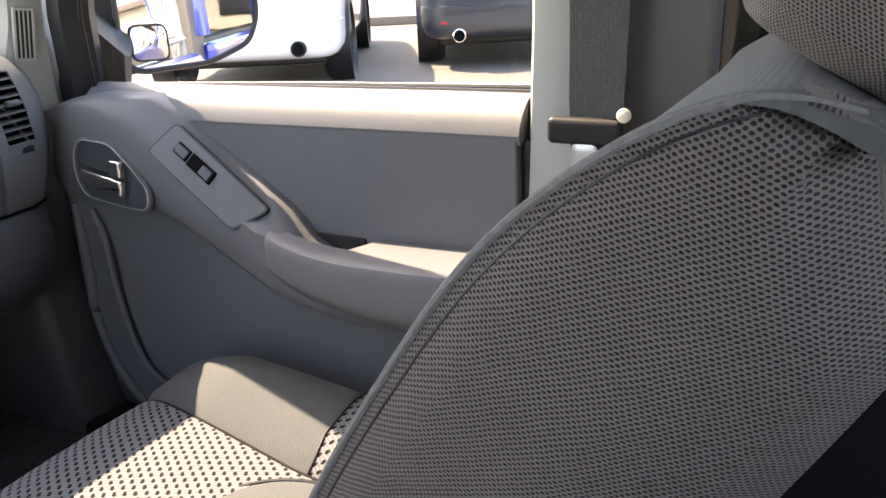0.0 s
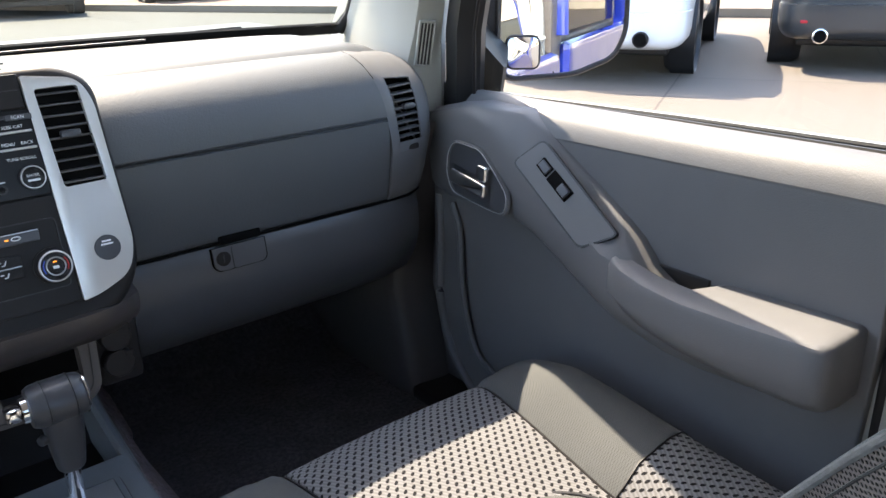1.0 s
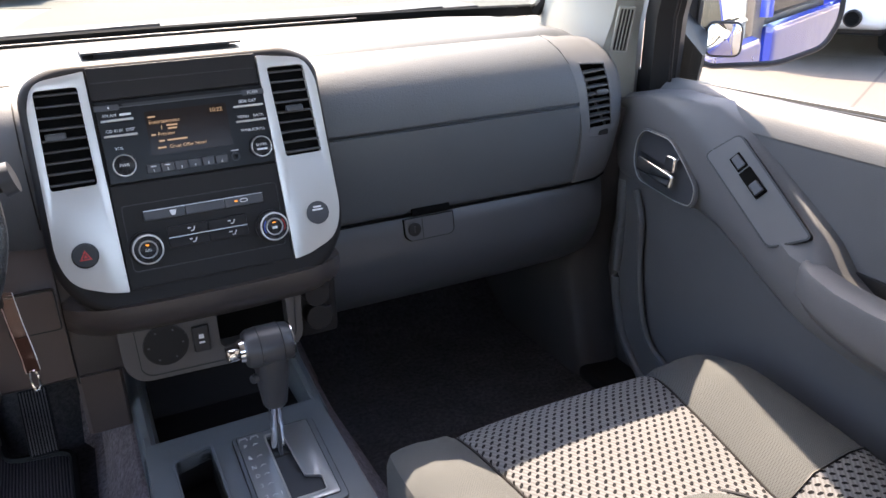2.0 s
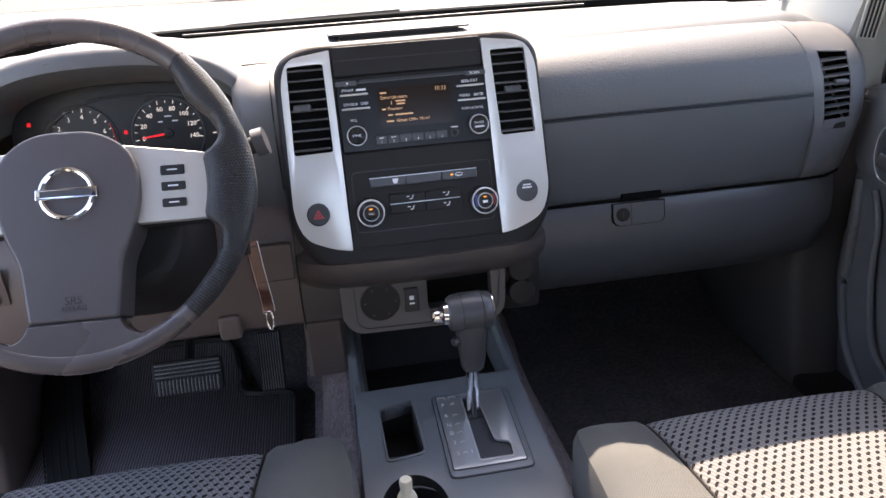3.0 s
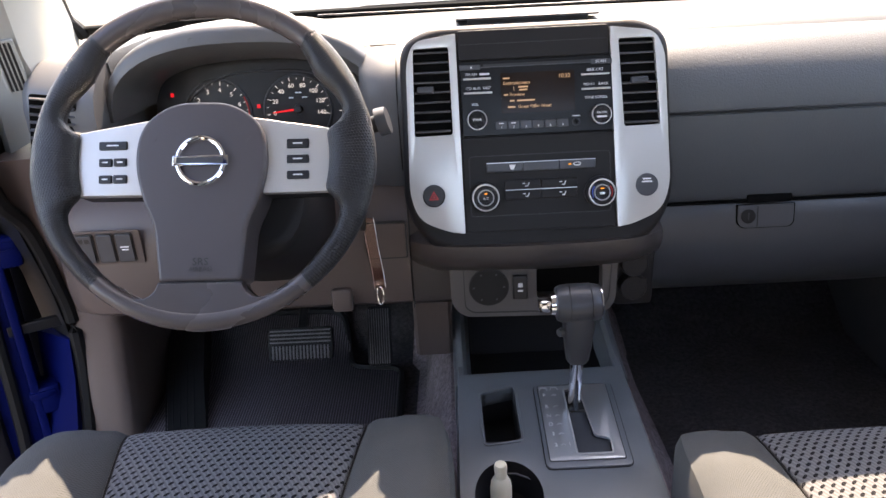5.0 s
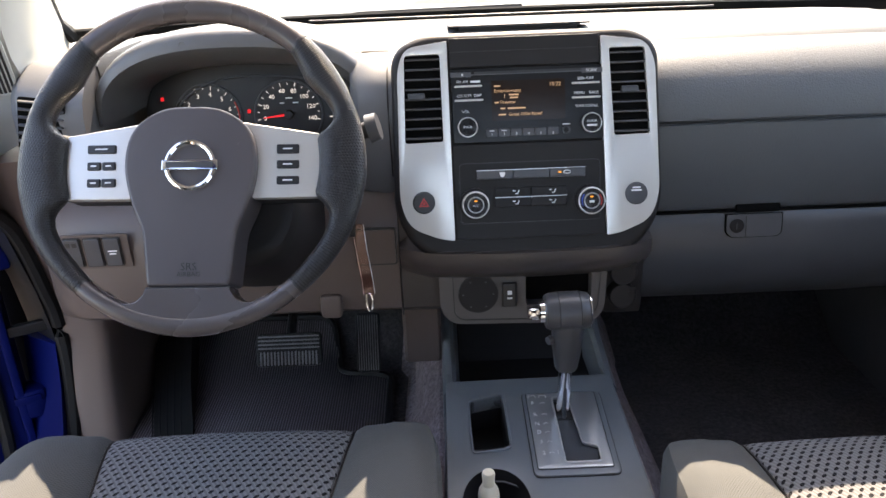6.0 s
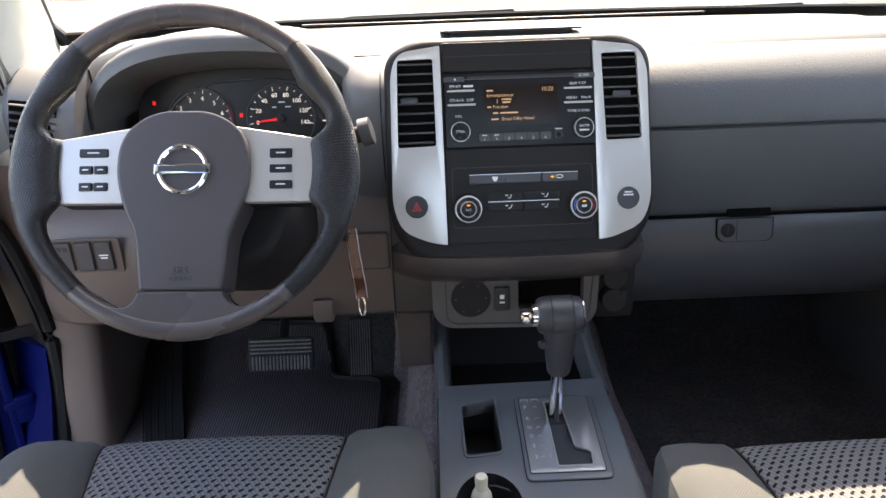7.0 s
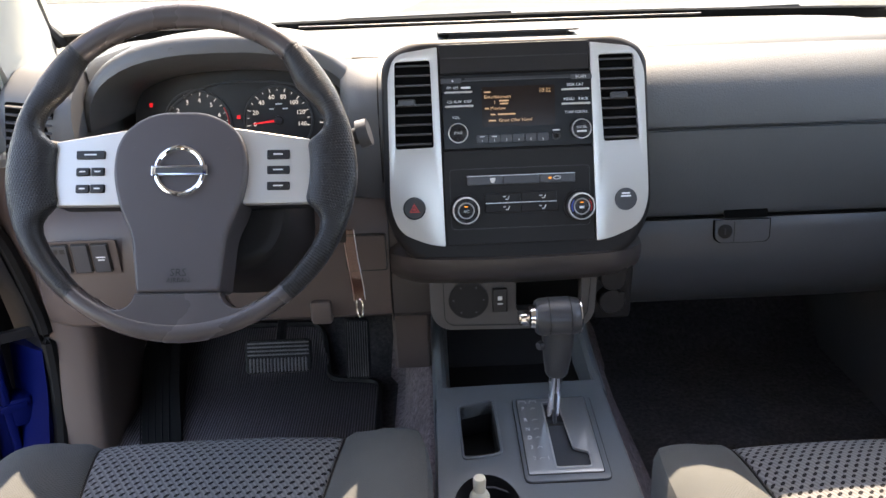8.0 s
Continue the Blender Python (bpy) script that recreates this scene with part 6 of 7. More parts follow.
part("outer_strip", tube([(0.775, 0.085, 0.752), (0.775, -0.3, 0.764), (0.775, -0.62, 0.770)], 0.008, 6), TRIM, door, real=True)
# raised swoosh that carries handle, switches and armrest
sw = []
for y, zt, zb, xi, xo in ((0.128, 0.725, 0.63, 0.697, 0.72), (0.115, 0.738, 0.60, 0.682, 0.72), (0.06, 0.752, 0.596, 0.672, 0.72), (0.0, 0.760, 0.598, 0.667, 0.72), (-0.05, 0.757, 0.600, 0.664, 0.72), (-0.085, 0.757, 0.600, 0.661, 0.72), (-0.13, 0.738, 0.590, 0.658, 0.72), (-0.18, 0.708, 0.568, 0.654, 0.72), (-0.23, 0.677, 0.546, 0.648, 0.72), (-0.275, 0.646, 0.528, 0.642, 0.71), (-0.305, 0.626, 0.516, 0.642, 0.71), (-0.330, 0.598, 0.508, 0.645, 0.71), (-0.37, 0.575, 0.498, 0.648, 0.71), (-0.42, 0.560, 0.494, 0.650, 0.71), (-0.48, 0.552, 0.494, 0.655, 0.71), (-0.53, 0.545, 0.502, 0.668, 0.71), (-0.56, 0.540, 0.515, 0.690, 0.71)):
    h = zt - zb
    g = min(1.0, max(0.0, (-y - 0.02) / 0.08)) * min(1.0, max(0.0, (y + 0.31) / 0.05))      # slanted face under the switches
    sw.append([(xo, y, zt + 0.004 * g), (xi + 0.018 + (0.681 - xi) * g, y, zt - 0.001), (xi + 0.006 + (0.689 - xi) * g, y, zt - 0.006 + 0.001 * g), (xi + 0.004 * g, y, zt - 0.018 - 0.026 * g), (xi - 0.002, y, zt - max(h * 0.5, 0.056 * g)), (xi + 0.003, y, zb + 0.02), (xi + 0.012, y, zb + 0.006), (xi + 0.03, y, zb), (xo, y, zb - 0.004)])
part("swoosh", loft(sw), GREY, door, "raised panel that runs down to the armrest", real=True)
ar = []
for y, zt, zb, xi, xo in ((-0.290, 0.612, 0.552, 0.645, 0.665), (-0.300, 0.612, 0.550, 0.632, 0.662), (-0.325, 0.609, 0.543, 0.622, 0.656), (-0.36, 0.603, 0.534, 0.617, 0.654), (-0.405, 0.600, 0.527, 0.614, 0.655), (-0.425, 0.600, 0.525, 0.613, 0.70), (-0.50, 0.602, 0.521, 0.612, 0.705), (-0.555, 0.604, 0.520, 0.613, 0.705), (-0.568, 0.604, 0.521, 0.614, 0.705), (-0.576, 0.604, 0.521, 0.617, 0.705), (-0.581, 0.603, 0.522, 0.622, 0.705), (-0.584, 0.600, 0.524, 0.629, 0.705), (-0.585, 0.594, 0.530, 0.638, 0.705)):
    ar.append([(xo, y, zt), (xi + 0.013, y, zt), (xi + 0.005, y, zt - 0.0035), (xi + 0.001, y, zt - 0.011), (xi, y, zt - 0.04), (xi + 0.004, y, zb + 0.02), (xi + 0.014, y, zb + 0.006), (xi + 0.034, y, zb), (xo, y, zb)])
part("armrest", loft(ar), GREY, door, "padded grey armrest with a pull cup", real=True)
part("pull_cup", merge(rbox((0.678, -0.35, 0.565), (0.05, 0.15, 0.004), 0), rbox((0.658, -0.35, 0.575), (0.004, 0.15, 0.03), 0)), DARK, door, real=True)
part("pull_cup_wall", rbox((0.6985, -0.352, 0.580), (0.006, 0.100, 0.036), 0.002), BLACK, door, real=True)
part("pull_cup_end", rbox((0.676, -0.275, 0.592), (0.030, 0.022, 0.03), 0.005), BLACK, door, real=True)
part("pocket_ridge", tube(smooth_path([(0.695, 0.075, 0.585), (0.690, 0.052, 0.54), (0.689, 0.045, 0.44), (0.690, 0.015, 0.34), (0.694, -0.052, 0.30)], 6), 0.0055, 12), GREY, door, real=True)
part("pocket_ridge", tube(smooth_path([(0.703, 0.118, 0.590), (0.699, 0.112, 0.54), (0.698, 0.112, 0.475), (0.699, 0.116, 0.400), (0.699, 0.090, 0.315), (0.700, 0.040, 0.258), (0.705, 0.0, 0.235)], 6), 0.0085, 12), GREY, door, real=True)
# handle in its bezel
HM = Matrix.Translation((0.6615, -0.03, 0.660)) @ Matrix(((-0.05, 0.03, -1, 0), (-1, 0, 0, 0), (0, 1, 0.05, 0), (0, 0, 0, 1)))
HL = WM[door].inverted() @ HM
bez = rounded([(-0.072, 0.020), (-0.058, 0.040), (0.002, 0.039), (0.038, 0.013), (0.068, -0.014), (0.064, -0.043), (0.028, -0.044), (-0.056, -0.038), (-0.072, -0.014)], 0.013, 5)
hdl = part("door_handle", plate([p * 1.07 for p in bez], [bez], 0.006, 0.002), GREY, door, "chrome door handle in a dark bezel", at=HL)
part("handle_cavity", plate(bez, (), 0.0035, 0, z0=-0.002), BUTTON, hdl)
part("handle_rim", tube([(p[0] * 1.01, p[1] * 1.01, 0.006) for p in bez], 0.0009, 6, True), STEEL, hdl)
part("handle_lever", moved(rbox((-0.012, -0.015, 0.010), (0.082, 0.022, 0.012), 0.0045, 3), pose(0, 0, 0, 0, 0, -6)), CHROME, hdl, "chrome door lever")
part("lock_tab", rbox((0.018, 0.008, 0.010), (0.022, 0.024, 0.012), 0.004, 3), CHROME, hdl, "chrome lock tab")
part("cavity_line", tube([(-0.06, 0.004, 0.003), (-0.02, -0.001, 0.003), (0.0, -0.002, 0.003)], 0.0012, 5), BLACK, hdl)
# window switches on the slope
a0, a1 = Vector((0.6700, -0.118, 0.7150)), Vector((0.6525, -0.270, 0.6215))
ux = (a1 - a0).normalized()
nz = Vector((-0.86, -0.1, 0.48))
uy = nz.cross(ux).normalized()
nz = ux.cross(uy)
SM = Matrix(((ux.x, uy.x, nz.x, (a0.x + a1.x) / 2), (ux.y, uy.y, nz.y, (a0.y + a1.y) / 2), (ux.z, uy.z, nz.z, (a0.z + a1.z) / 2), (0, 0, 0, 1)))
SL = WM[door].inverted() @ SM @ Matrix.Translation((0, 0.0, -0.0088))
spn = part("switch_panel", plate(rounded([(-0.090, -0.027), (0.074, -0.027), (0.098, 0.023), (-0.080, 0.026)], 0.010), (), 0.0092, 0.002), GREY, door, "grey window switch panel", at=SL)
part("panel_gap", plate(rounded([(-0.0915, -0.0283), (0.075, -0.0283), (0.0998, 0.0242), (-0.0808, 0.0273)], 0.011), (), 0.0088, 0), BLACK, spn)
part("lock_gap", rbox((-0.047, 0.004, 0.0095), (0.024, 0.016, 0.003), 0.001), VOID, spn)
part("lock_switch", rbox((-0.047, 0.004, 0.0110), (0.020, 0.012, 0.004), 0.002), BUTTON, spn)
part("switch_well", rbox((-0.010, 0.004, 0.0102), (0.044, 0.018, 0.003), 0.001), VOID, spn)
part("window_switch", rbox((0.000, 0.004, 0.0125), (0.018, 0.013, 0.006), 0.002), BUTTON, spn)
# window frame and glass
part("window_frame", loft([[(x - 0.018, y + 0.05, z), (x - 0.028, y + 0.012, z), (x, y - 0.012, z), (x + 0.02, y, z), (x + 0.01, y + 0.06, z)] for x, y, z in ((0.745, 0.075, 0.70), (0.742, 0.072, 0.76), (0.722, 0.045, 0.86), (0.705, 0.01, 0.93), (0.66, -0.10, 1.12), (0.60, -0.28, 1.38))]), BLACK, door, "black window frame", real=True)
part("frame_strip", tube([(0.729, 0.058, 0.757), (0.708, 0.034, 0.86), (0.691, 0.0, 0.93), (0.648, -0.11, 1.12)], 0.003, 6), DARK, door, real=True)
gl = loft([[(0.757, 0.07, 0.73), (0.757, -0.62, 0.73)], [(0.740, 0.045, 0.86), (0.740, -0.63, 0.86)], [(0.675, -0.09, 1.12), (0.675, -0.65, 1.12)], [(0.61, -0.27, 1.38), (0.61, -0.66, 1.38)]], closed=False, cap=False, cols=(0, 1))
gp = part("pane", gl, GLASS, door, real=True)
gp.visible_shadow = False
part("rear_frame", tube([(0.748, -0.602, 0.74), (0.735, -0.610, 0.86), (0.672, -0.63, 1.12), (0.61, -0.65, 1.38)], 0.007, 8), BLACK, door, real=True)
part("front_filler", rbox((0.75, 0.19, 0.46), (0.03, 0.22, 0.62), 0.005), FACE, door, real=True)
part("trim_end", rbox((0.725, -0.605, 0.50), (0.03, 0.012, 0.46), 0.005), BLACK, door, real=True)

# ---- door mirror ----
mirr = thing("door_mirror", Matrix.Translation((0.80, 0.10, 0.76)), "dark grey door mirror with a small round-cornered blind-spot mirror", "door mirror")
nrm = Vector((-0.50, -0.865, 0.02)).normalized()
ux = Vector((0, 0, 1)).cross(nrm).normalized()
uy = nrm.cross(ux)
c = Vector((0.996, 0.119, 0.838))
MM = Matrix(((ux.x, uy.x, nrm.x, c.x), (ux.y, uy.y, nrm.y, c.y), (ux.z, uy.z, nrm.z, c.z), (0, 0, 0, 1)))
ML = WM[mirr].inverted() @ MM
gl_o = rounded([(-0.112, 0.085), (-0.118, -0.062), (-0.095, -0.082), (0.02, -0.078), (0.092, -0.052), (0.112, -0.01), (0.112, 0.085)], 0.018, 5)
INW = lambda p: p[0] - (0.052 if p[0] < -0.05 else 0.0)
part("housing", loft([[(INW(p) * f, p[1] * f, z) for p in gl_o] for f, z in ((1.05, 0.002), (1.09, -0.005), (1.08, -0.04), (0.95, -0.085), (0.65, -0.115))]), RUBBER, mirr, "dark housing", at=ML)
part("mirror_glass", plate(gl_o, (), 0.002, 0, z0=0.0035), MIRROR, mirr, "reflecting mirror glass", at=ML)
part("glass_rim", tube([(p[0] * 1.04, p[1] * 1.04, 0.005) for p in gl_o], 0.005, 6, True), BLACK, mirr, at=ML)
sp_o = rounded([(-0.105, -0.066), (-0.046, -0.068), (-0.046, -0.012), (-0.105, -0.010)], 0.014, 5)
spb = loft([[(-0.0755 + (p[0] + 0.0755) * f, -0.039 + (p[1] + 0.039) * f, z) for p in sp_o] for f, z in ((1.0, 0.006), (0.98, 0.0095), (0.7, 0.0118), (0.4, 0.0130), (0.05, 0.0134))], cap=False)
part("spot_mirror", spb, MIRROR, mirr, "small convex blind-spot mirror", at=ML)
part("spot_rim", tube([(p[0], p[1], 0.008) for p in sp_o], 0.0025, 6, True), BLACK, mirr, at=ML)
part("mount", loft([[(0.775, 0.16, 0.745), (0.775, 0.05, 0.745), (0.775, 0.04, 0.80), (0.775, 0.13, 0.86)], [(0.83, 0.18, 0.745), (0.83, 0.10, 0.742), (0.83, 0.09, 0.79), (0.83, 0.16, 0.86)], [(0.90, 0.22, 0.765), (0.90, 0.17, 0.765), (0.90, 0.16, 0.81), (0.90, 0.21, 0.85)]]), RUBBER, mirr, "dark mirror mount", real=True)

# ---- seat belt on the passenger pillar ----
belt = thing("seat_belt", Matrix.Translation((0.70, -0.69, 0.76)), "grey seat belt hanging on the pillar with its metal tongue", "seat belt")
part("webbing", loft([[(x, y - w, z), (x, y + w, z), (x + 0.0016, y + w, z), (x + 0.0016, y - w, z)] for x, y, z, w in ((0.615, -0.70, 1.30, 0.028), (0.66, -0.692, 1.05, 0.028), (0.688, -0.686, 0.85, 0.028), (0.692, -0.684, 0.775, 0.027), (0.695, -0.69, 0.60, 0.025), (0.70, -0.70, 0.30, 0.024))]), WEB, belt, "dark grey webbing", real=True)
part("tongue_cover", rbox((0.687, -0.675, 0.748), (0.014, 0.076, 0.027), 0.0065, 4), DARK, belt, "dark plastic tongue cover", real=True)
tg = plate(rect(-0.013, -0.042, 0.013, 0.012, 0.006), [rect(-0.008, -0.036, 0.008, -0.008, 0.003)], 0.003, 0.0008)
part("tongue", moved(tg, Matrix.Translation((0.684, -0.676, 0.724)) @ Matrix(((0, 0, -1, 0), (-1, 0, 0, 0), (0, 1, 0, 0), (0, 0, 0, 1)))), STEEL, belt, "bright metal tongue", real=True)
part("stop_button", moved(lathe([(0.007, 0), (0.007, 0.003), (0.005, 0.0045), (0, 0.0045)], 18), Matrix.Translation((0.683, -0.714, 0.766)) @ pose(0, 0, 0, 0, -90)), CREAM, belt, "pale round belt stop", real=True)

# ---- driver door, standing open ----
HG = Matrix.Translation((-0.815, 0.20, 0)) @ pose(0, 0, 0, 0, 0, -62)
dd = thing("door_2", HG, "blue driver door standing wide open", "car door", kind="structure")
part("door_shell", rbox((-0.02, -0.45, 0.42), (0.10, 0.88, 0.68), 0.03), BLUE, dd, "blue painted door shell")
# hinge face, inner edge and hinges carry the blue darkened for shade
part("hinge_face", rbox((0.0, -0.006, 0.44), (0.115, 0.014, 0.66), 0.004), SHADED_BLUE, dd)
part("inner_edge", rbox((0.034, -0.445, 0.42), (0.03, 0.87, 0.70), 0.006), SHADED_BLUE, dd)
part("door_seal", tube(smooth_path([(0.052, -0.03, 0.74), (0.052, -0.035, 0.45), (0.052, -0.05, 0.16), (0.052, -0.12, 0.10), (0.052, -0.60, 0.09)], 5), 0.010, 8), RUBBER, dd, "black rubber door seal")
part("trim_panel", rbox((0.045, -0.46, 0.44), (0.04, 0.80, 0.56), 0.02), DARK, dd, "dark door trim panel")
part("armrest", rbox((0.085, -0.52, 0.58), (0.07, 0.42, 0.07), 0.02), GREY, dd)
part("window_frame", merge(tube([(0.0, -0.02, 0.75), (0.02, -0.25, 1.05), (0.05, -0.40, 1.36)], 0.02, 8), tube([(0.0, -0.86, 0.75), (0.05, -0.86, 1.36)], 0.02, 8), tube([(0.05, -0.40, 1.36), (0.05, -0.86, 1.36)], 0.02, 8)), BLACK, dd)
for z in (0.30, 0.56):
    hg = part("hinge", merge(rbox((0.035, 0.012, z), (0.045, 0.035, 0.05), 0.006), rbox((0.052, 0.004, z + 0.012), (0.016, 0.040, 0.014), 0.003)), SHADED_BLUE, dd)
    for q in (-0.014, 0.014):
        part("bolt", moved(lathe([(0.007, 0), (0.007, 0.004), (0.005, 0.006), (0, 0.006)], 6), Matrix.Translation((0.030, -0.004, z + q)) @ pose(0, 0, 0, 90)), STEEL, hg, "bright hinge bolt")
part("check_strap", rbox((0.046, 0.03, 0.43), (0.012, 0.10, 0.018), 0.003), BLACK, dd, "black door check strap")

# ---- parked vehicles ----
def road_wheel(parent, c, r, w, axis, rim_mat):
    """c: centre; axis: unit vector out of the car."""
    z = Vector(axis).normalized()
    x = Vector((0, 0, 1)).cross(z).normalized()
    y = z.cross(x)
    m = WM[parent].inverted() @ Matrix(((x.x, y.x, z.x, c[0]), (x.y, y.y, z.y, c[1]), (x.z, y.z, z.z, c[2]), (0, 0, 0, 1)))
    wl = part("wheel", moved(lathe([(r * 0.62, -w / 2), (r * 0.93, -w / 2), (r, -w * 0.36), (r, w * 0.36), (r * 0.93, w / 2), (r * 0.66, w * 0.5), (r * 0.62, w * 0.36)], 40), m), TYRE, parent, "black tyre on an alloy rim")
    part("rim", moved(lathe([(r * 0.64, -w * 0.4), (r * 0.66, w * 0.44), (r * 0.60, w * 0.42), (r * 0.58, w * 0.1), (0, w * 0.06)], 32), m), rim_mat, wl)
    for k in range(5):
        part("spoke", moved(loft([[(r * 0.10, -r * 0.07, w * 0.2), (r * 0.10, r * 0.07, w * 0.2), (r * 0.10, r * 0.06, w * 0.38), (r * 0.10, -r * 0.06, w * 0.38)], [(r * 0.6, -r * 0.10, w * 0.25), (r * 0.6, r * 0.10, w * 0.25), (r * 0.6, r * 0.08, w * 0.42), (r * 0.6, -r * 0.08, w * 0.42)]]), m @ pose(0, 0, 0, 0, 0, 72 * k)), rim_mat, wl)


BUMP = ((1.0, 0.18), (0.99, 0.11), (0.955, 0.055), (0.90, 0.02), (0.82, 0.002), (0.6, 0.0))


def parked_car(o, heading, paint, label, L=4.6, W=1.86, Ht=1.70, front=False, tone=None, trunk=0.9):
    """A car whose rear middle stands at o on the ground; heading: unit vector to its nose."""
    hx = Vector(heading).normalized()
    m = Matrix(((hx.x, -hx.y, 0, o[0]), (hx.y, hx.x, 0, o[1]), (0, 0, 1, GROUND), (0, 0, 0, 1)))
    th = thing("parked_car", m, label, "car", "parked cars")
    # stations along the car: x, lower edge, shoulder height, roof height, half width, half roof width
    R = 0.36
    st = [(0.0, 0.46, 0.92, 0.93, 0.66, 0.60), (0.03, 0.38, 0.98, 1.00, 0.80, 0.66), (0.12, 0.33, 1.02, 1.12, 0.88, 0.70), (0.30, 0.30, 1.06, Ht - 0.12, 0.915, 0.68), (0.60, 0.30, 1.07, Ht, 0.925, 0.67), (1.5, 0.28, 1.06, Ht + 0.01, 0.93, 0.67), (2.4, 0.28, 1.05, Ht - 0.02, 0.93, 0.66), (2.9, 0.28, 1.04, Ht - 0.18, 0.93, 0.64), (3.45, 0.28, 1.02, 1.08, 0.92, 0.70), (4.1, 0.30, 0.96, 0.99, 0.90, 0.66), (4.45, 0.34, 0.86, 0.88, 0.84, 0.60), (4.6, 0.42, 0.70, 0.72, 0.70, 0.50)]
    k = L / 4.6
    rings = []
    for x, zl, zs, zr, hw, rw in st:
        hw, rw = hw * W / 1.86, rw * W / 1.86
        rings.append([(x * k, -hw * 0.92, zl), (x * k, -hw, zl + 0.14), (x * k, -hw, (zl + zs) / 2 + 0.05), (x * k, -hw * 0.97, zs), (x * k, -rw * 1.04, zr - (zr - zs) * 0.12), (x * k, -rw * 0.8, zr), (x * k, 0, zr + 0.01), (x * k, rw * 0.8, zr), (x * k, rw * 1.04, zr - (zr - zs) * 0.12), (x * k, hw * 0.97, zs), (x * k, hw, (zl + zs) / 2 + 0.05), (x * k, hw, zl + 0.14), (x * k, hw * 0.92, zl), (x * k, 0, zl)])
    part("body", loft(rings), paint, th, angle=50)
    # lower bumper skin, narrower, with cut-up corners
    part("rear_bumper", loft([[(x, -hw, 0.62)] + [(x, sg * hw * fx, z0 + fz) for sg, ps in ((-1, BUMP), (1, BUMP[::-1])) for fx, fz in ps] + [(x, hw, 0.62)] for x, hw, z0 in ((-0.115, 0.42, 0.42), (-0.105, 0.60, 0.375), (-0.085, 0.74, 0.345), (-0.055, 0.83, 0.32), (0.0, 0.89, 0.30), (0.10, 0.925, 0.29), (0.35, 0.935, 0.29))]), tone or paint, th, angle=75)
    part("underbody", rbox((L / 2, 0, 0.27), (L * 0.86, W * 0.8, 0.12), 0.03), BLACK, th)
    part("rear_window", plate(rounded([(-0.56, 1.12), (0.56, 1.12), (0.50, Ht - 0.14), (-0.50, Ht - 0.14)], 0.05), (), 0.02, 0.004), CARGLASS, th, at=Matrix(((0, 0.22, -1, -0.17), (-1, 0, 0, 0), (0, 1, 0.22, 0), (0, 0, 0, 1))))
    for s in (-1, 1):
        part("side_window", loft([[(x, s * hw, z0), (x, s * (hw - 0.19), z1), (x, s * (hw - 0.21), z1), (x, s * (hw - 0.02), z0)] for x, hw, z0, z1 in ((0.55, 0.915, 1.10, Ht - 0.12), (1.6, 0.92, 1.09, Ht - 0.09), (2.5, 0.92, 1.08, Ht - 0.14), (3.05, 0.91, 1.07, 1.25))]), CARGLASS, th)
        part("tail_lamp", rbox((0.03, s * 0.74, 0.92), (0.12, 0.26, 0.16), 0.03), REDLENS, th)
        if tone is not None: part("reflector", rbox((-0.078, s * 0.62, 0.47), (0.03, 0.24, 0.03), 0.006), REDLENS, th, "red bumper reflector")
        ex = part("exhaust_tip", moved(lathe([(0.062, -0.10), (0.068, 0.0), (0.068, 0.03), (0.056, 0.034), (0.050, 0.0), (0.046, -0.08), (0, -0.08)], 28), Matrix.Translation((-0.125 if tone is None else -0.10, s * 0.56, 0.40 if tone is None else 0.345)) @ pose(0, 0, 0, 0, -90)), CHROME if tone is not None else DARK, th, "round exhaust tip")
        part("exhaust_bore", moved(lathe([(0.052, 0), (0.052, 0.002), (0, 0.002)], 24), Matrix.Translation((-0.150 if tone is None else -0.115, s * 0.56, 0.40 if tone is None else 0.345)) @ pose(0, 0, 0, 0, -90)), VOID, ex)
        for xx in (0.92, 3.68):
            part("wheel_arch", moved(lathe([(0.42, -0.12), (0.42, 0.10), (0.36, 0.10), (0.30, -0.12)], 32), Matrix.Translation((xx * k, s * 0.86, R)) @ pose(0, 0, 0, 90)), BLACK, th)
            c = m @ Vector((xx * k, s * (W / 2 - 0.13), R))
            road_wheel(th, c, R, 0.25, (m.to_3x3() @ Vector((0, s, 0))), ALLOY)
    if front:
        gr_ = part("grille", rbox((L + 0.02, 0, 0.78), (0.06, 1.1, 0.26), 0.03), BLACK, th)
        for i in range(12):
            part("grille_bar", rbox((L + 0.06, -0.5 + i * 0.091, 0.78), (0.02, 0.022, 0.24), 0.004), CHROME, gr_)
        for s in (-1, 1):
            part("headlamp", rbox((L - 0.06, s * 0.72, 0.80), (0.16, 0.30, 0.20), 0.04), ALLOY, th)
    return th


RRw = Vector((6.65, 3.74, 0))
suv_o = RRw - LA * 0.92 - LR * 0.80
parked_car(suv_o, LA, WHITE, "white parked sport utility vehicle seen from behind", L=4.75, Ht=1.66)
LRw = Vector((8.06, 3.40, 0))
blk_o = LRw - LA * 0.92 + LR * 0.80
parked_car(blk_o, LA, NIGHT, "black parked hatchback with chrome exhaust tips", Ht=1.5, tone=NIGHT)
parked_car(Vector((4.6, 22.0, 0)) , (-0.10, -0.995, 0), NIGHT, "dark parked car facing the truck with a chrome-barred grille", Ht=1.6, front=True)
parked_car(Vector((-0.4, 20.0, 0)), (-0.10, -0.995, 0), WHITE, "white parked car facing the truck", Ht=1.6, front=True)
parked_car(Vector((8.2, 22.8, 0)), (-0.10, -0.995, 0), BLUE, "blue parked car facing the truck", Ht=1.6, front=True)

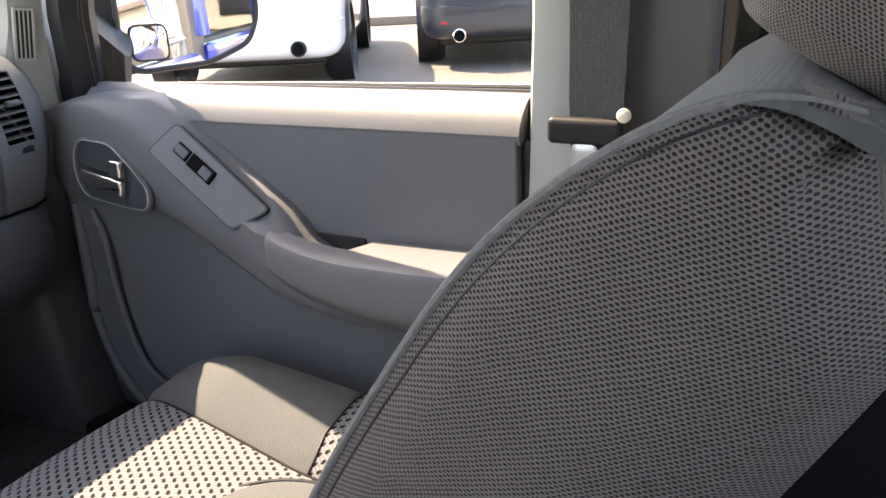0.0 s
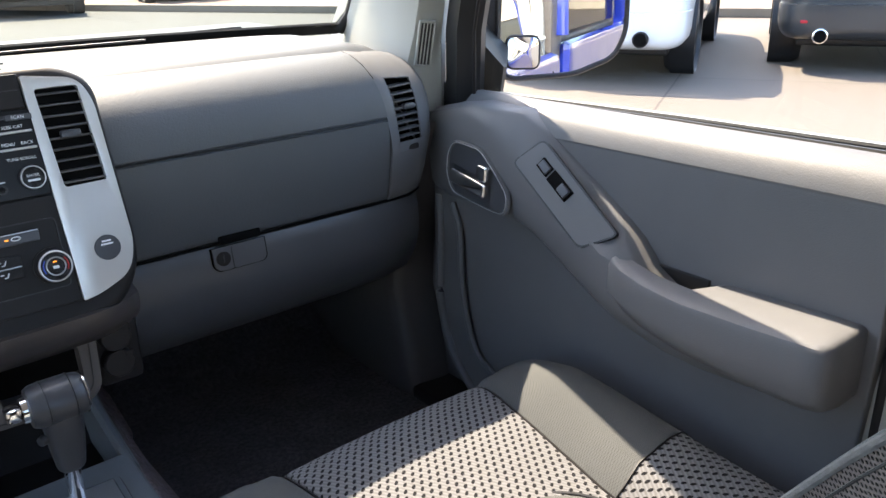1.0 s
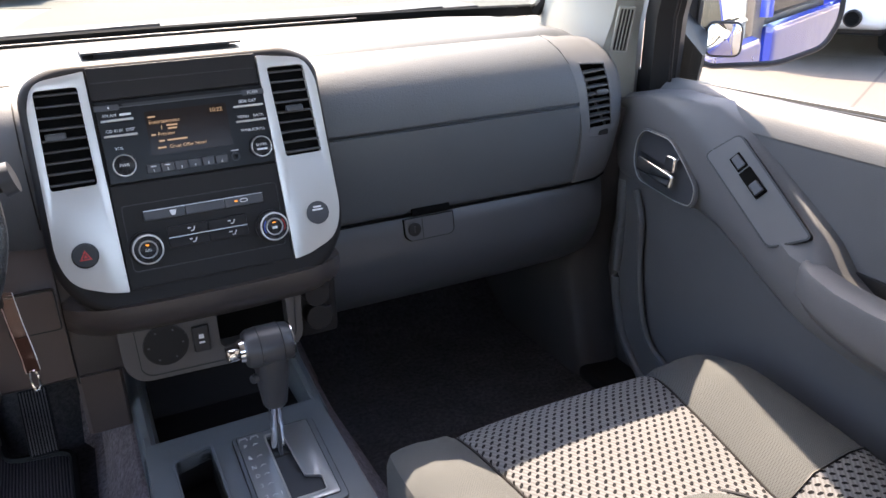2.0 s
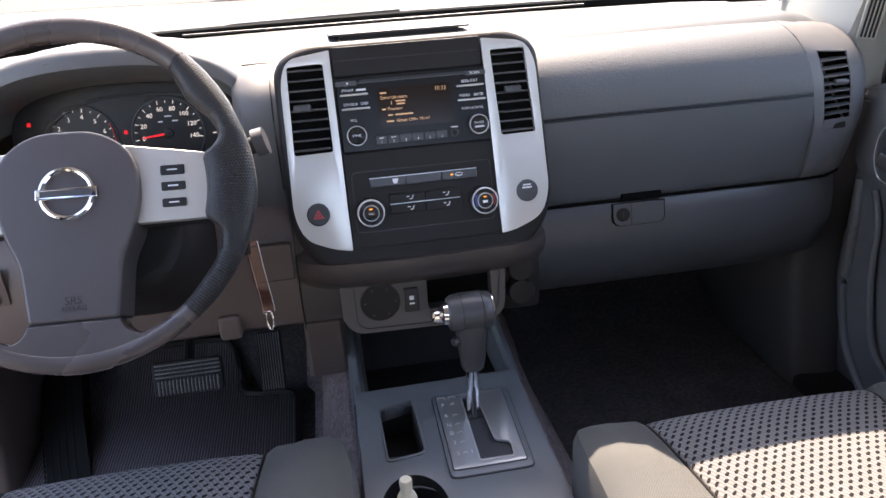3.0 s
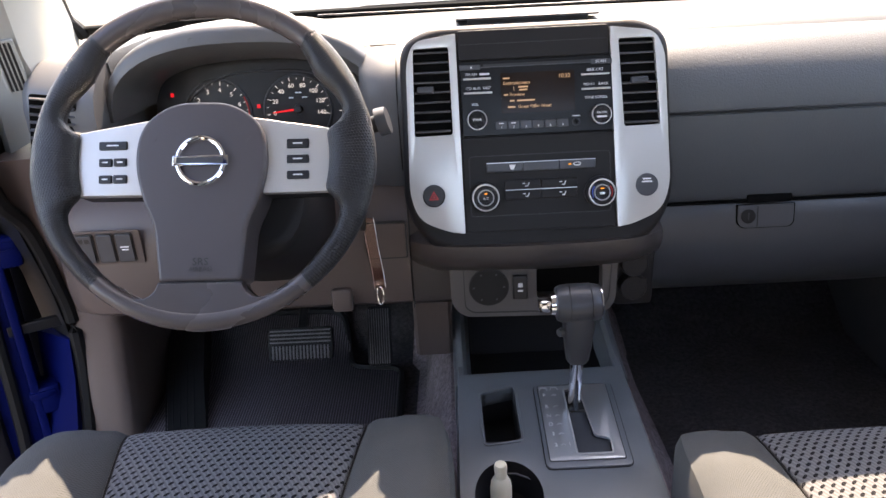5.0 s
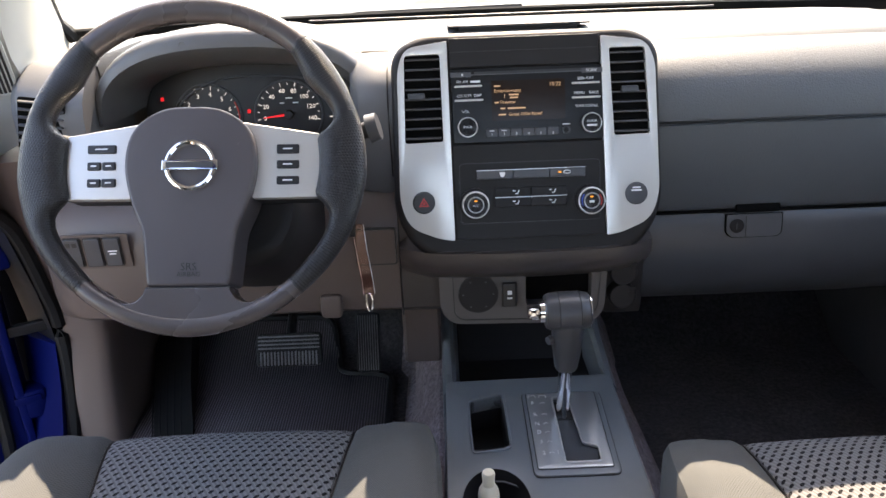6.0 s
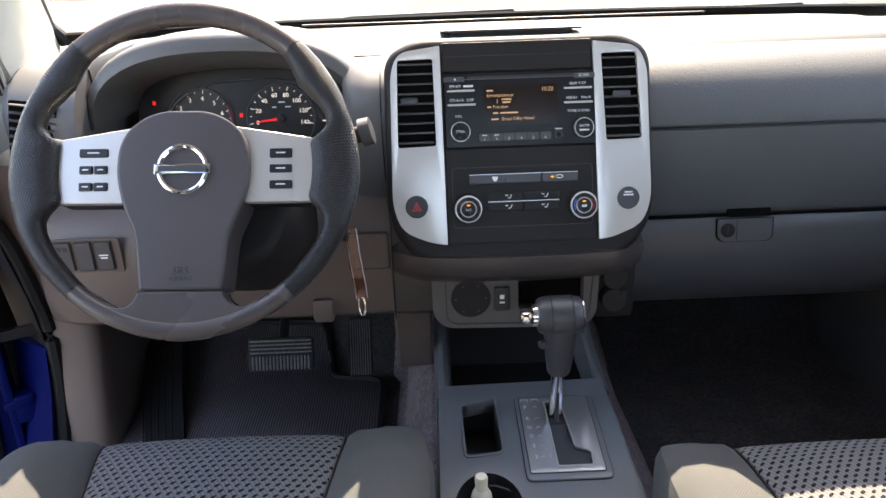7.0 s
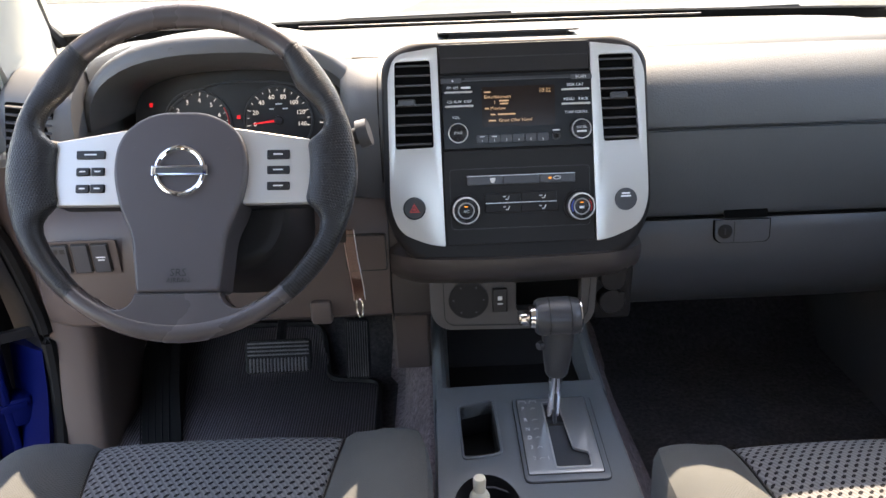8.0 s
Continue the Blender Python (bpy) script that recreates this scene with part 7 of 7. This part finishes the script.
# the rest of the truck: roof skin, hood, nose, load bed and wheels
tk = thing("truck_body", Matrix.Translation((0, -0.9, GROUND)), "blue painted pickup body with hood, load bed and wheels", "car body", kind="structure")
part("roof_skin", rbox((0, -1.05, 1.483), (1.32, 1.80, 0.030), 0.012), BLUE, tk, real=True)
part("hood", loft([[(x * f, y, z - 0.03 * abs(x / 0.74) ** 3) for x in (-0.76, -0.6, -0.3, 0.0, 0.3, 0.6, 0.76)] + [(0.76 * f, y, 0.56), (-0.76 * f, y, 0.56)] for y, z, f in ((0.74, 0.752, 1.0), (1.1, 0.735, 0.99), (1.5, 0.705, 0.98), (1.85, 0.655, 0.96), (1.94, 0.615, 0.94))]), BLUE, tk, real=True)
part("nose", rbox((0, 1.93, 0.40), (1.50, 0.12, 0.34), 0.04), DARK, tk, real=True)
part("front_bumper", rbox((0, 2.00, 0.20), (1.62, 0.20, 0.20), 0.05), BLUE, tk, real=True)
for s in (-1, 1):
    part("headlamp", rbox((0.62 * s, 1.98, 0.47), (0.28, 0.08, 0.18), 0.03), ALLOY, tk, real=True)
part("bed_floor", rbox((0, -2.90, 0.24), (1.56, 1.84, 0.05), 0.01), BLACK, tk, real=True)
part("tailgate", rbox((0, -3.83, 0.42), (1.60, 0.07, 0.62), 0.03), BLUE, tk, real=True)
part("rear_bumper", rbox((0, -3.93, 0.08), (1.60, 0.14, 0.16), 0.03), ALLOY, tk, real=True)
for y in (1.22, -2.78):
    for s in (-1, 1):
        road_wheel(tk, Vector((0.735 * s, y, GROUND + 0.37)), 0.37, 0.24, Vector((s, 0, 0)), ALLOY)

# low sales building behind the lot, seen in the door mirror
bd = thing("building", Matrix.Translation((6, -34, GROUND)), "long tan stucco sales building with a row of windows", "building")
part("wall", rbox((0, 0, 2.2), (40, 8, 4.4), 0.05), STUCCO, bd)
part("roof", rbox((0, 0, 4.5), (41, 9, 0.3), 0.05), LOWER, bd)
for i in range(9):
    wn_ = part("window", rbox((-16 + i * 4, 4.01, 1.6), (2.4, 0.12, 2.2), 0.03), DARK, bd)
    part("pane", rbox((-16 + i * 4, 4.06, 1.6), (2.2, 0.06, 2.0), 0.01), CARGLASS, wn_)
